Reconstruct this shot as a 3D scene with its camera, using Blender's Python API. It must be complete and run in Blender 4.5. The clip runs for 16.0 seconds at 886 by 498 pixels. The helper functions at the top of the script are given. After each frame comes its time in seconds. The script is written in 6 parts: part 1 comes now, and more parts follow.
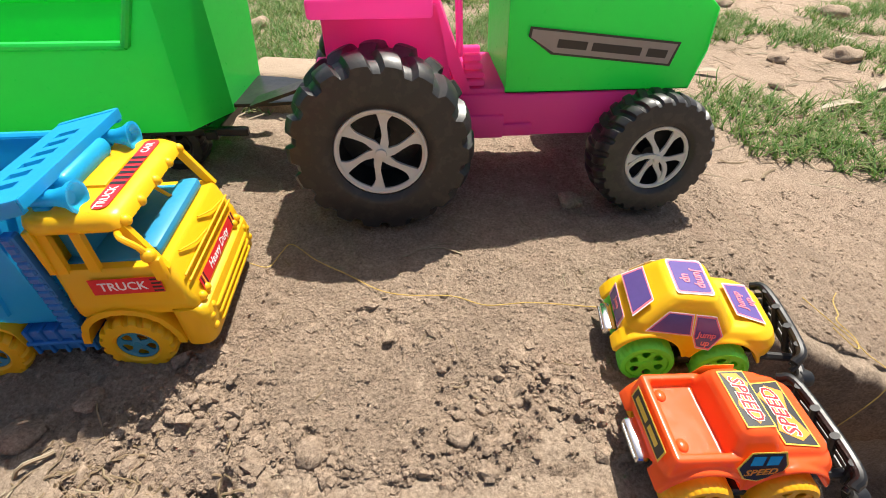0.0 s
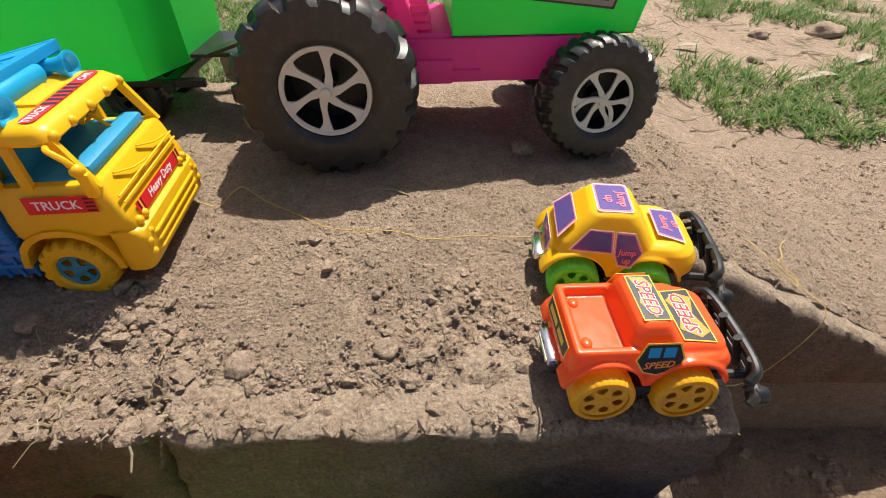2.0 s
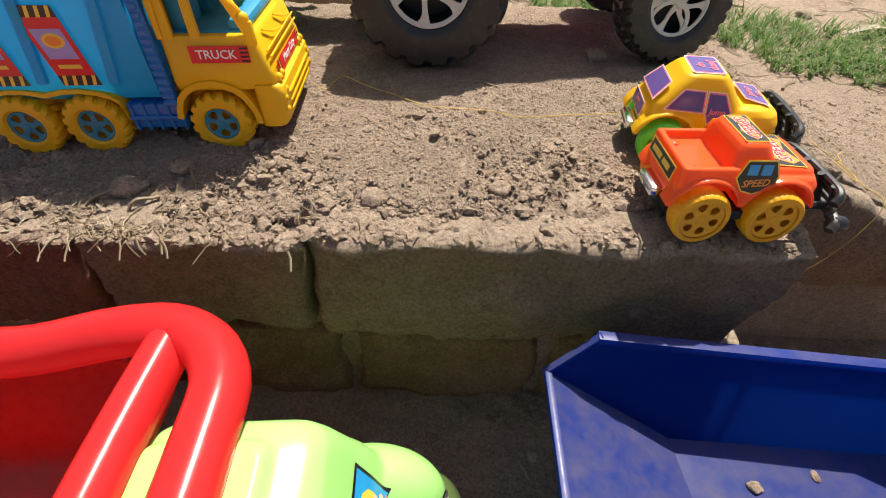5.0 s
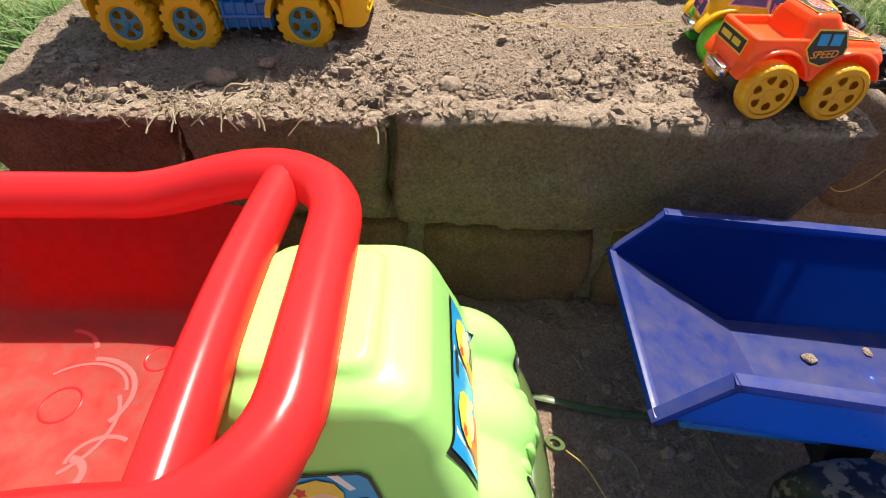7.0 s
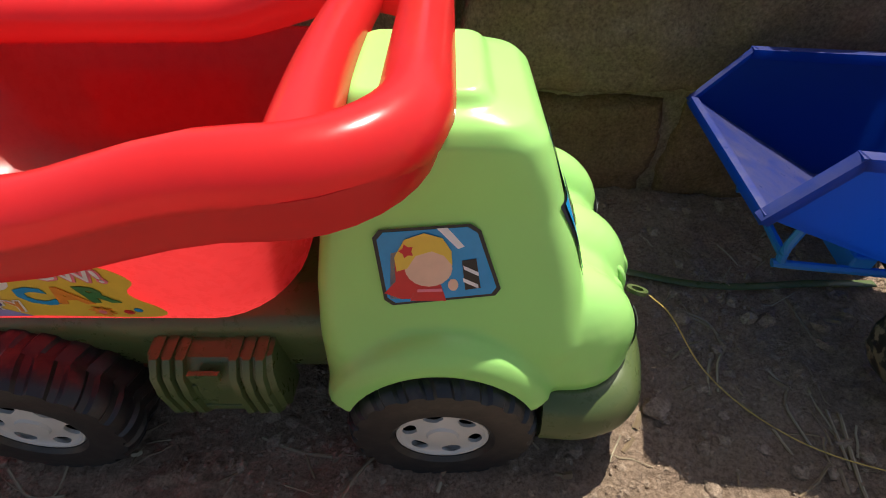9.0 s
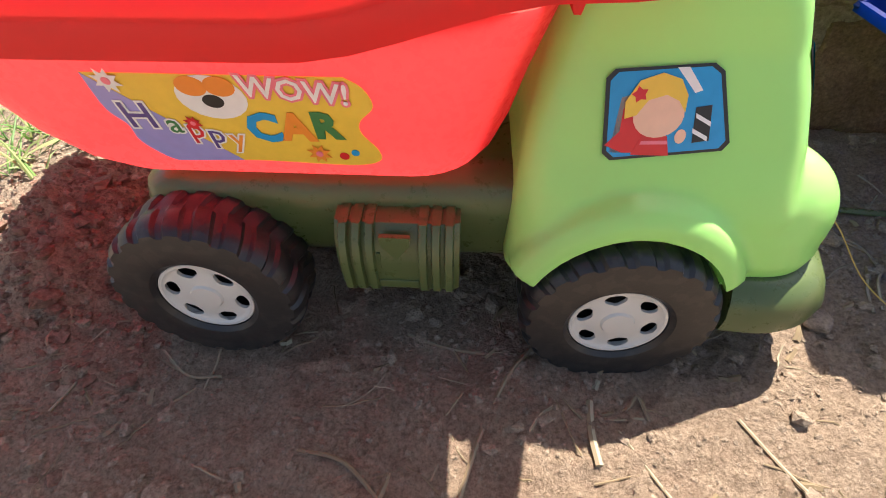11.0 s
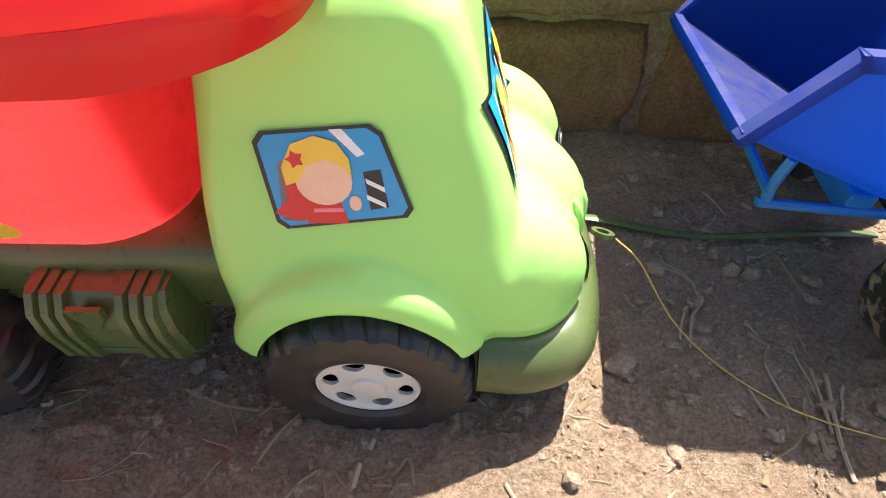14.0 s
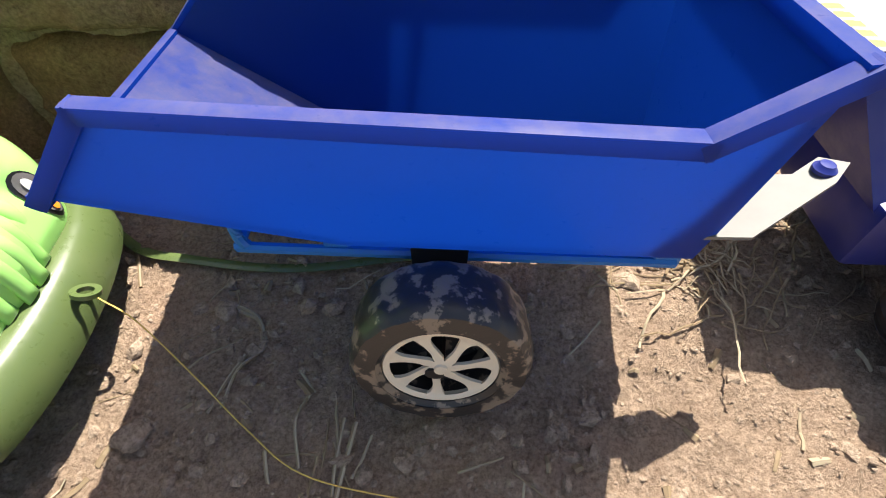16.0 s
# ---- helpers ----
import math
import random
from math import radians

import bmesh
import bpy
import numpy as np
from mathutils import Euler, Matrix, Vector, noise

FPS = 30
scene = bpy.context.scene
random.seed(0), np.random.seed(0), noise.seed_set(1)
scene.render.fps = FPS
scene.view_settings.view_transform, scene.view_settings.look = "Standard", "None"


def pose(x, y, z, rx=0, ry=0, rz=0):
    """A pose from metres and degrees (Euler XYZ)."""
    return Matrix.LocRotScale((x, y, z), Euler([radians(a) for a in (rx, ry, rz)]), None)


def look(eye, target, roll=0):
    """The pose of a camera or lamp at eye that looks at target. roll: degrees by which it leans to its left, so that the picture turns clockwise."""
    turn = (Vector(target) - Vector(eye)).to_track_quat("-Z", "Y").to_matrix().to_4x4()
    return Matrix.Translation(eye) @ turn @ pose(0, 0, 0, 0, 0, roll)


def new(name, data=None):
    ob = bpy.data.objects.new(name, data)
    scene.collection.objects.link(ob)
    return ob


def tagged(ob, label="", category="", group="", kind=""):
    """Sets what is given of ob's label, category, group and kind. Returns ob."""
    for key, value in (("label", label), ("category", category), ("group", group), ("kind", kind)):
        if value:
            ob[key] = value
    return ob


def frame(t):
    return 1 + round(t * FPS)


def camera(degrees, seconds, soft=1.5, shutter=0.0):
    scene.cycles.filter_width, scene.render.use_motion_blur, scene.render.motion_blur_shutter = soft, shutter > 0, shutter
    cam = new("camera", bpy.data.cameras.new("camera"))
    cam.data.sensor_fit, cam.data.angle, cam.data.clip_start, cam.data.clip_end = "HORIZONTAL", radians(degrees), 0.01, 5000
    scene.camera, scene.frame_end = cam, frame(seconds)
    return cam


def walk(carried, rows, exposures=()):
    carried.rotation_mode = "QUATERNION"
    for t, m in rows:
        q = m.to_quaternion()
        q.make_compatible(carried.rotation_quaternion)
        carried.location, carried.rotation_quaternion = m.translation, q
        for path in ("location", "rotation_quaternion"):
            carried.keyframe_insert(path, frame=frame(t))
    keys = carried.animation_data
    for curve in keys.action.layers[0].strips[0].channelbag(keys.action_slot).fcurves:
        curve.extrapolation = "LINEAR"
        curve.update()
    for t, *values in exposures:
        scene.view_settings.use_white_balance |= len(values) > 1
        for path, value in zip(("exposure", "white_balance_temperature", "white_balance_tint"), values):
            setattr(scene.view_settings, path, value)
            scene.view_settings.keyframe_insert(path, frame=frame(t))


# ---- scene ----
cam = camera(87.3, 16.0, soft=1.0)
METRES, EYE, TILT, LEAN, TURN = 0.88, 0.445, -40.0, 0.0, 0.0
ROWS = [
    (0.0, 0.0, 0.0, 0.0, 0.0, 0.0, -0.0),
    (0.5, 0.0172, -0.0061, -0.0082, -0.16, -0.09, 0.43),
    (1.0, 0.0312, -0.0097, -0.0216, -0.16, -0.33, 0.59),
    (1.5, 0.0414, -0.0079, -0.0354, -0.3, -0.59, 0.44),
    (2.0, 0.0451, -0.0079, -0.0461, -0.19, -0.89, 0.21),
    (2.5, 0.0365, -0.0147, -0.0598, -0.17, -1.45, -0.01),
    (3.0, 0.0307, -0.0226, -0.0769, -0.03, -2.01, -0.18),
    (3.5, 0.0274, -0.0276, -0.093, 0.16, -2.5, -0.33),
    (4.0, 0.0095, -0.0341, -0.1059, 0.52, -3.06, -0.73),
    (6.5, -0.0507, -0.0777, -0.1991, 2.69, -3.5, -2.64),
    (7.0, -0.0616, -0.0819, -0.2215, 2.97, -4.0, -2.75),
    (7.5, -0.0666, -0.0849, -0.2472, 3.45, -4.06, -2.97),
    (8.0, -0.0774, -0.0869, -0.2761, 3.91, -4.38, -2.82),
    (8.5, -0.0881, -0.0868, -0.3032, 4.45, -4.66, -2.63),
    (9.0, -0.0979, -0.082, -0.3307, 4.9, -4.46, -2.48),
    (9.5, -0.1179, -0.0737, -0.3597, 5.47, -4.26, -2.53),
    (10.0, -0.1401, -0.0787, -0.3805, 6.05, -4.38, -2.95),
    (12.5, -0.2116, -0.0933, -0.4053, 8.83, -6.69, -5.55),
    (13.0, -0.1678, -0.0804, -0.3892, 8.15, -7.0, -4.88),
    (13.5, -0.1218, -0.0664, -0.3769, 7.06, -7.34, -4.03),
    (14.0, -0.0603, -0.0466, -0.3544, 5.77, -7.7, -3.09),
    (14.5, -0.0036, -0.0299, -0.3463, 4.52, -8.06, -1.95),
    (15.0, 0.06, -0.0163, -0.3363, 3.03, -8.58, -1.0),
    (15.5, 0.1314, -0.0045, -0.3249, 1.62, -9.05, -0.06),
    (16.0, 0.1929, 0.0048, -0.3181, -0.03, -9.51, 0.84),
]
EXPOSURES = [(0.0, 0.86), (2.0, 0.6), (4.0, 0.62), (6.5, 0.98), (8.0, 0.9), (9.5, 0.58), (10.0, 0.9), (12.5, 2.15), (13.5, 2.0), (14.0, 1.85), (14.5, 1.42), (15.5, 1.25), (16.0, 1.62)]
walk(cam, [(t, pose(0, 0, EYE, TILT, LEAN, TURN) @ pose(METRES * x, METRES * y, METRES * z, 90 + pitch, roll, yaw)) for t, x, y, z, yaw, pitch, roll in ROWS], EXPOSURES)

# ---- world and sun ----
SUN_WAY = Vector((-0.22, -0.45, -1.0)).normalized()
world = bpy.data.worlds.new("sky")
scene.world = world
world.use_nodes = True
wn, wl = world.node_tree.nodes, world.node_tree.links
sky = wn.new("ShaderNodeTexSky")
sky.sky_type = "NISHITA"
sky.sun_disc = False
sky.dust_density, sky.ozone_density = 3.0, 0.4
sky.sun_elevation = math.asin(-SUN_WAY.z)
sky.sun_rotation = math.atan2(-SUN_WAY.x, -SUN_WAY.y)
wl.new(sky.outputs[0], wn["Background"].inputs[0])
wn["Background"].inputs[1].default_value = 0.07
sun = new("sun", bpy.data.lights.new("sun", "SUN"))
sun.data.energy, sun.data.angle, sun.data.color = 5.0, radians(0.6), (1.0, 0.95, 0.85)
sun.matrix_world = look((0, 0, 5), Vector((0, 0, 5)) + SUN_WAY)


# ---- materials ----
def nodes(name):
    m = bpy.data.materials.new(name)
    m.use_nodes = True
    return m, m.node_tree.nodes, m.node_tree.links, m.node_tree.nodes["Principled BSDF"]


def noise_node(n, l, scale, detail=4, rough=0.55):
    c = n.new("ShaderNodeTexCoord")
    t = n.new("ShaderNodeTexNoise")
    t.inputs["Scale"].default_value, t.inputs["Detail"].default_value, t.inputs["Roughness"].default_value = scale, detail, rough
    l.new(c.outputs["Object"], t.inputs["Vector"])
    return t


def ramp(n, l, source, stops):
    r = n.new("ShaderNodeValToRGB")
    while len(r.color_ramp.elements) < len(stops):
        r.color_ramp.elements.new(0.5)
    for e, (p, c) in zip(r.color_ramp.elements, stops):
        e.position, e.color = p, (*c, 1)
    l.new(source, r.inputs[0])
    return r


def mix_color(n, l, fac, a, b, blend="MIX"):
    m = n.new("ShaderNodeMix")
    m.data_type, m.blend_type = "RGBA", blend
    for sock, v in ((m.inputs[0], fac), (m.inputs[6], a), (m.inputs[7], b)):
        if hasattr(v, "links"):
            l.new(v, sock)
        else:
            sock.default_value = v if isinstance(v, float) else (*v, 1)
    return m.outputs[2]


def bump(n, l, bsdf, height, strength, distance):
    b = n.new("ShaderNodeBump")
    b.inputs["Strength"].default_value, b.inputs["Distance"].default_value = strength, distance
    l.new(height, b.inputs["Height"])
    l.new(b.outputs[0], bsdf.inputs["Normal"])
    return b


DUST = (0.36, 0.29, 0.21)


def plastic(name, col, rough=0.35, through_light=0.0, dust=0.15, scuff=0.4, settle=0.0, gloss=0.5, clear=0.55):
    """Moulded toy plastic: faint colour drift, dust film, fine scuffs, some light passing through thin walls."""
    m, n, l, b = nodes(name)
    big = noise_node(n, l, 22, 5)
    fine = noise_node(n, l, 160, 6, 0.7)
    drift = mix_color(n, l, big.outputs[0], tuple(c * 0.93 for c in col), tuple(min(1, c * 1.05) for c in col))
    mask = ramp(n, l, big.outputs[0], [(0.48, (0, 0, 0)), (0.78, (dust, dust, dust))])
    speck = ramp(n, l, fine.outputs[0], [(0.66, (0, 0, 0)), (0.78, (dust * 1.6,) * 3)])
    both = mix_color(n, l, 1.0, mask.outputs[0], speck.outputs[0], "LIGHTEN")
    if settle:
        g = n.new("ShaderNodeNewGeometry")
        sep = n.new("ShaderNodeSeparateXYZ")
        l.new(g.outputs["Normal"], sep.inputs[0])
        up = ramp(n, l, sep.outputs[2], [(0.35, (0, 0, 0)), (0.8, (settle,) * 3)])
        smear = ramp(n, l, noise_node(n, l, 60, 10, 0.75).outputs[0], [(0.36, (0.25, 0.25, 0.25)), (0.66, (1, 1, 1))])
        both = mix_color(n, l, 1.0, both, mix_color(n, l, 1.0, up.outputs[0], smear.outputs[0], "MULTIPLY"), "LIGHTEN")
    colour = mix_color(n, l, both, drift, DUST)
    l.new(colour, b.inputs["Base Color"])
    rr = ramp(n, l, fine.outputs[0], [(0.3, (rough * 0.85,) * 3), (0.75, (min(1, rough * 1.3 + 0.1 * scuff),) * 3)])
    l.new(rr.outputs[0], b.inputs["Roughness"])
    b.inputs["IOR"].default_value = 1.46
    b.inputs["Specular IOR Level"].default_value = gloss
    bump(n, l, b, big.outputs[0], 0.12 * scuff, 0.002)
    if through_light:
        t = n.new("ShaderNodeBsdfTranslucent")
        t.inputs[0].default_value = (*[c ** clear for c in col], 1)
        s = n.new("ShaderNodeMixShader")
        s.inputs[0].default_value = through_light
        l.new(b.outputs[0], s.inputs[1])
        l.new(t.outputs[0], s.inputs[2])
        l.new(s.outputs[0], n["Material Output"].inputs[0])
    return m


def earth(name, pale, dark, red=0.0, relief=1.0, crust=None, moss=0.0):
    """Dry silty soil: pale crust, darker crumbs, reddish brick dust, crumbly relief at three sizes."""
    m, n, l, b = nodes(name)
    a, c, d = noise_node(n, l, 7, 5), noise_node(n, l, 70, 8, 0.7), noise_node(n, l, 430, 9, 0.8)
    base = ramp(n, l, c.outputs[0], [(0.30, dark), (0.62, pale)])
    patch = ramp(n, l, a.outputs[0], [(0.35, tuple(v * 0.80 for v in pale)), (0.7, tuple(min(1, v * 1.08) for v in pale))])
    col = mix_color(n, l, 0.5, base.outputs[0], patch.outputs[0])
    grit = ramp(n, l, d.outputs[0], [(0.36, (0.36, 0.34, 0.31)), (0.62, (1.22, 1.21, 1.20))])
    col = mix_color(n, l, 0.8, col, grit.outputs[0], "MULTIPLY")
    if red:
        spots = ramp(n, l, noise_node(n, l, 16, 3).outputs[0], [(0.55, (0, 0, 0)), (0.72, (red,) * 3)])
        col = mix_color(n, l, spots.outputs[0], col, (0.36, 0.17, 0.11))
    if moss:
        green = ramp(n, l, noise_node(n, l, 9, 4).outputs[0], [(0.46, (0, 0, 0)), (0.66, (moss,) * 3)])
        col = mix_color(n, l, green.outputs[0], col, mix_color(n, l, 0.8, (0.17, 0.17, 0.055), grit.outputs[0], "MULTIPLY"))
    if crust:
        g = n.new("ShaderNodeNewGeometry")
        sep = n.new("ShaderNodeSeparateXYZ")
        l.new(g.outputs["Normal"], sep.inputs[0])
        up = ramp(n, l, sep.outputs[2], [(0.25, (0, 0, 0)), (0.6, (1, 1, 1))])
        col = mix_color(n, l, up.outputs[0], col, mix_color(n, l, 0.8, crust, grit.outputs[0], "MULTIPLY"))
    l.new(col, b.inputs["Base Color"])
    b.inputs["Roughness"].default_value = 0.95
    b.inputs["Specular IOR Level"].default_value = 0.15
    add = n.new("ShaderNodeMath")
    add.operation = "MULTIPLY_ADD"
    add.inputs[1].default_value = 0.5
    l.new(d.outputs[0], add.inputs[0])
    l.new(c.outputs[0], add.inputs[2])
    bump(n, l, b, add.outputs[0], 1.0, 0.0085 * relief)
    return m


def rubber(name, dust=0.25):
    m, n, l, b = nodes(name)
    big, fine = noise_node(n, l, 120, 5), noise_node(n, l, 300, 5, 0.7)
    mask = ramp(n, l, big.outputs[0], [(0.52, (0, 0, 0)), (0.57, (dust,) * 3)])
    l.new(mix_color(n, l, mask.outputs[0], (0.018, 0.018, 0.019), DUST), b.inputs["Base Color"])
    b.inputs["Roughness"].default_value = 0.42
    bump(n, l, b, fine.outputs[0], 0.2, 0.0006)
    return m


def paint(name, col, rough=0.4, metal=0.0):
    """Printed ink, lacquer or bare metal, with light wear."""
    m, n, l, b = nodes(name)
    t = noise_node(n, l, 180, 5)
    l.new(mix_color(n, l, t.outputs[0], tuple(c * 0.88 for c in col), tuple(min(1, c * 1.08) for c in col)), b.inputs["Base Color"])
    b.inputs["Roughness"].default_value, b.inputs["Metallic"].default_value = rough, metal
    bump(n, l, b, t.outputs[0], 0.08, 0.0005)
    return m


def leafy(name, a, b_col, dry):
    m, n, l, b = nodes(name)
    g = n.new("ShaderNodeNewGeometry")
    r = ramp(n, l, g.outputs["Random Per Island"], [(0.0, a), (0.55, b_col), (1.0, dry)])
    l.new(r.outputs[0], b.inputs["Base Color"])
    b.inputs["Roughness"].default_value = 0.6
    t = n.new("ShaderNodeBsdfTranslucent")
    l.new(r.outputs[0], t.inputs[0])
    s = n.new("ShaderNodeMixShader")
    s.inputs[0].default_value = 0.3
    l.new(b.outputs[0], s.inputs[1])
    l.new(t.outputs[0], s.inputs[2])
    l.new(s.outputs[0], n["Material Output"].inputs[0])
    return m


M_EARTH = earth("dry_soil", (0.52, 0.395, 0.295), (0.27, 0.195, 0.140), 0.12)
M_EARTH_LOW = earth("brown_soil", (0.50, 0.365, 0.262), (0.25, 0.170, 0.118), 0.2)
M_CLOD = earth("soil_clod", (0.48, 0.365, 0.272), (0.25, 0.182, 0.130), 0, 0.5)
M_CLOD_RED = earth("red_soil_clod", (0.34, 0.205, 0.150), (0.18, 0.105, 0.076), 0, 0.5)
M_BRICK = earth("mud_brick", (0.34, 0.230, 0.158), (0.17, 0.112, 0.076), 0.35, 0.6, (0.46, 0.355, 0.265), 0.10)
M_BRICK_LOW = earth("brown_brick", (0.32, 0.200, 0.118), (0.15, 0.090, 0.053), 0.25, 0.6)
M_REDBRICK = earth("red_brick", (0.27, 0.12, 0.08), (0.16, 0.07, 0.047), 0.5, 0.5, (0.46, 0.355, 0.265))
M_STRAW = leafy("straw", (0.30, 0.22, 0.13), (0.25, 0.18, 0.105), (0.46, 0.39, 0.27))
M_GRASS = leafy("grass_blade", (0.07, 0.17, 0.025), (0.14, 0.25, 0.05), (0.34, 0.34, 0.15))
M_RED = plastic("red_plastic", (0.78, 0.032, 0.034), 0.20, 0.45, 0.02, 0.12)
M_RED_TUB = plastic("dusty_red_plastic", (0.78, 0.032, 0.034), 0.26, 0.66, 0.03, 0.2, 0.65, 0.5, 0.42)
M_LIME = plastic("lime_plastic", (0.41, 0.79, 0.22), 0.20, 0.20, 0.02, 0.2)
M_OLIVE = plastic("olive_plastic", (0.075, 0.105, 0.035), 0.28, 0.0, 0.06)
M_BLUE = plastic("royal_blue_plastic", (0.003, 0.040, 0.32), 0.30, 0.50, 0.015, 0.2, 0.36, 0.3, 0.55)
M_BLUE_TUB = plastic("dusty_blue_plastic", (0.003, 0.040, 0.32), 0.30, 0.60, 0.012, 0.2, 0.42, 0.22, 0.48)
M_NAVY = plastic("navy_plastic", (0.012, 0.02, 0.16), 0.35, 0.1, 0.15)
M_SKYBLUE = plastic("sky_blue_plastic", (0.02, 0.46, 0.82), 0.32, 0.40, 0.03)
M_DEEPBLUE = plastic("deep_blue_plastic", (0.015, 0.16, 0.48), 0.35, 0.1, 0.08)
# sky blue with the shade under the cab roof put into its colour
M_SKYBLUE_SHADED = plastic("shaded_sky_blue_plastic", (0.02, 0.24, 0.44), 0.45, 0.0, 0.06)
M_TEAL = plastic("teal_plastic", (0.015, 0.20, 0.30), 0.35, 0.0, 0.12)
M_YELLOW = plastic("yellow_plastic", (0.90, 0.53, 0.012), 0.33, 0.28, 0.03)
M_AMBER = plastic("amber_plastic", (0.86, 0.40, 0.01), 0.35, 0.12, 0.10)
M_ORANGE = plastic("orange_plastic", (0.97, 0.12, 0.025), 0.20, 0.30, 0.02)
M_PINK = plastic("pink_plastic", (0.95, 0.08, 0.42), 0.35, 0.50, 0.03)
M_GREEN = plastic("bright_green_plastic", (0.03, 0.74, 0.10), 0.30, 0.38, 0.04)
M_NEON = plastic("neon_green_plastic", (0.20, 0.88, 0.08), 0.35, 0.25, 0.05)
M_BLACK = plastic("black_plastic", (0.012, 0.012, 0.013), 0.33, 0.0, 0.06)
M_TYRE = rubber("black_tyre", 0.035)
M_TYRE_DUSTY = rubber("dusty_tyre", 0.5)
M_RIM = plastic("grey_white_rim_plastic", (0.62, 0.60, 0.55), 0.4, 0.0, 0.15)
M_CREAM = plastic("cream_rim_plastic", (0.68, 0.62, 0.48), 0.45, 0.0, 0.25)
M_CHROME = paint("chrome", (0.75, 0.76, 0.78), 0.15, 1.0)
M_STEEL = paint("scratched_steel", (0.17, 0.165, 0.155), 0.7, 0.2)
M_INK_BLACK = paint("black_ink", (0.015, 0.015, 0.016), 0.35)
M_INK_WHITE = paint("white_ink", (0.78, 0.78, 0.76), 0.35)
M_INK_RED = paint("red_ink", (0.62, 0.02, 0.025), 0.3)
M_INK_PINK = paint("pink_ink", (0.80, 0.20, 0.26), 0.3)
M_INK_BLUE = paint("blue_ink", (0.02, 0.30, 0.62), 0.25)
M_INK_VIOLET = paint("violet_ink", (0.11, 0.075, 0.25), 0.22)
M_INK_LILAC = paint("lilac_ink", (0.32, 0.30, 0.62), 0.3)
M_INK_GREY = paint("grey_ink", (0.30, 0.27, 0.24), 0.35)
M_INK_YELLOW = paint("yellow_ink", (0.80, 0.55, 0.06), 0.3)
M_INK_ORANGE = paint("orange_ink", (0.80, 0.27, 0.03), 0.3)
M_INK_GREEN = paint("green_ink", (0.05, 0.20, 0.06), 0.3)
M_INK_SKIN = paint("peach_ink", (0.80, 0.52, 0.36), 0.3)
M_THREAD = paint("yellow_thread", (0.62, 0.42, 0.10), 0.7)
M_SCUFF = paint("dusty_scuff", (0.74, 0.085, 0.078), 0.8)
M_LENS = paint("lamp_print", (0.15, 0.14, 0.14), 0.15)


# ---- mesh tools ----
def mesh_of(name, bm, mat, smooth=35):
    me = bpy.data.meshes.new(name)
    bmesh.ops.recalc_face_normals(bm, faces=bm.faces)
    bm.to_mesh(me)
    bm.free()
    me.materials.append(mat)
    me.polygons.foreach_set("use_smooth", [True] * len(me.polygons))
    me.set_sharp_from_angle(angle=radians(smooth))
    return me


def part(name, bm, mat, parent=None, label="", m=None, smooth=35):
    ob = new(name, mesh_of(name, bm, mat, smooth))
    if parent:
        ob.parent = parent
    if m is not None:
        ob.matrix_basis = m
    return tagged(ob, label)


def thing(name, m, label, category, group=""):
    ob = new(name)
    ob.empty_display_size = 0.03
    ob.matrix_basis = m
    return tagged(ob, label, category, group)


def box(bm, lo, hi, bevel=0.0, seg=2, m=None):
    lo, hi = Vector(lo), Vector(hi)
    g = bmesh.ops.create_cube(bm, size=1, matrix=Matrix.Translation((lo + hi) / 2) @ Matrix.Diagonal((*(hi - lo), 1)))
    vs = g["verts"]
    if bevel:
        es = list({e for v in vs for e in v.link_edges})
        r = bmesh.ops.bevel(bm, geom=es, offset=bevel, segments=seg, affect="EDGES", profile=0.5)
        vs = list({v for f in r["faces"] for v in f.verts} | {v for v in vs if v.is_valid})
    if m is not None:
        bmesh.ops.transform(bm, matrix=m, verts=vs)
    return bm


def rrect(x0, x1, y0, y1, r, n=5):
    """A rounded rectangle as a loop of points."""
    r = min(r, (x1 - x0) / 2.001, (y1 - y0) / 2.001)
    out = []
    for cx, cy, a in ((x1 - r, y1 - r, 0), (x0 + r, y1 - r, 90), (x0 + r, y0 + r, 180), (x1 - r, y0 + r, 270)):
        for k in range(n + 1):
            t = radians(a + 90 * k / n)
            out.append((cx + r * math.cos(t), cy + r * math.sin(t)))
    return out


def loft(bm, loops, caps=(True, True), closed=True):
    rows = [[bm.verts.new(p) for p in lp] for lp in loops]
    for a, b in zip(rows, rows[1:]):
        k = len(a)
        for i in range(k if closed else k - 1):
            bm.faces.new((a[i], a[(i + 1) % k], b[(i + 1) % k], b[i]))
    if caps[0]:
        bm.faces.new(rows[0][::-1])
    if caps[1]:
        bm.faces.new(rows[-1])
    return bm


def layers(bm, secs, caps=(True, True), n=5):
    """A body from level sections (z, x0, x1, y0, y1, corner radius)."""
    return loft(bm, [[(x, y, s[0]) for x, y in rrect(*s[1:], n)] for s in secs], caps)


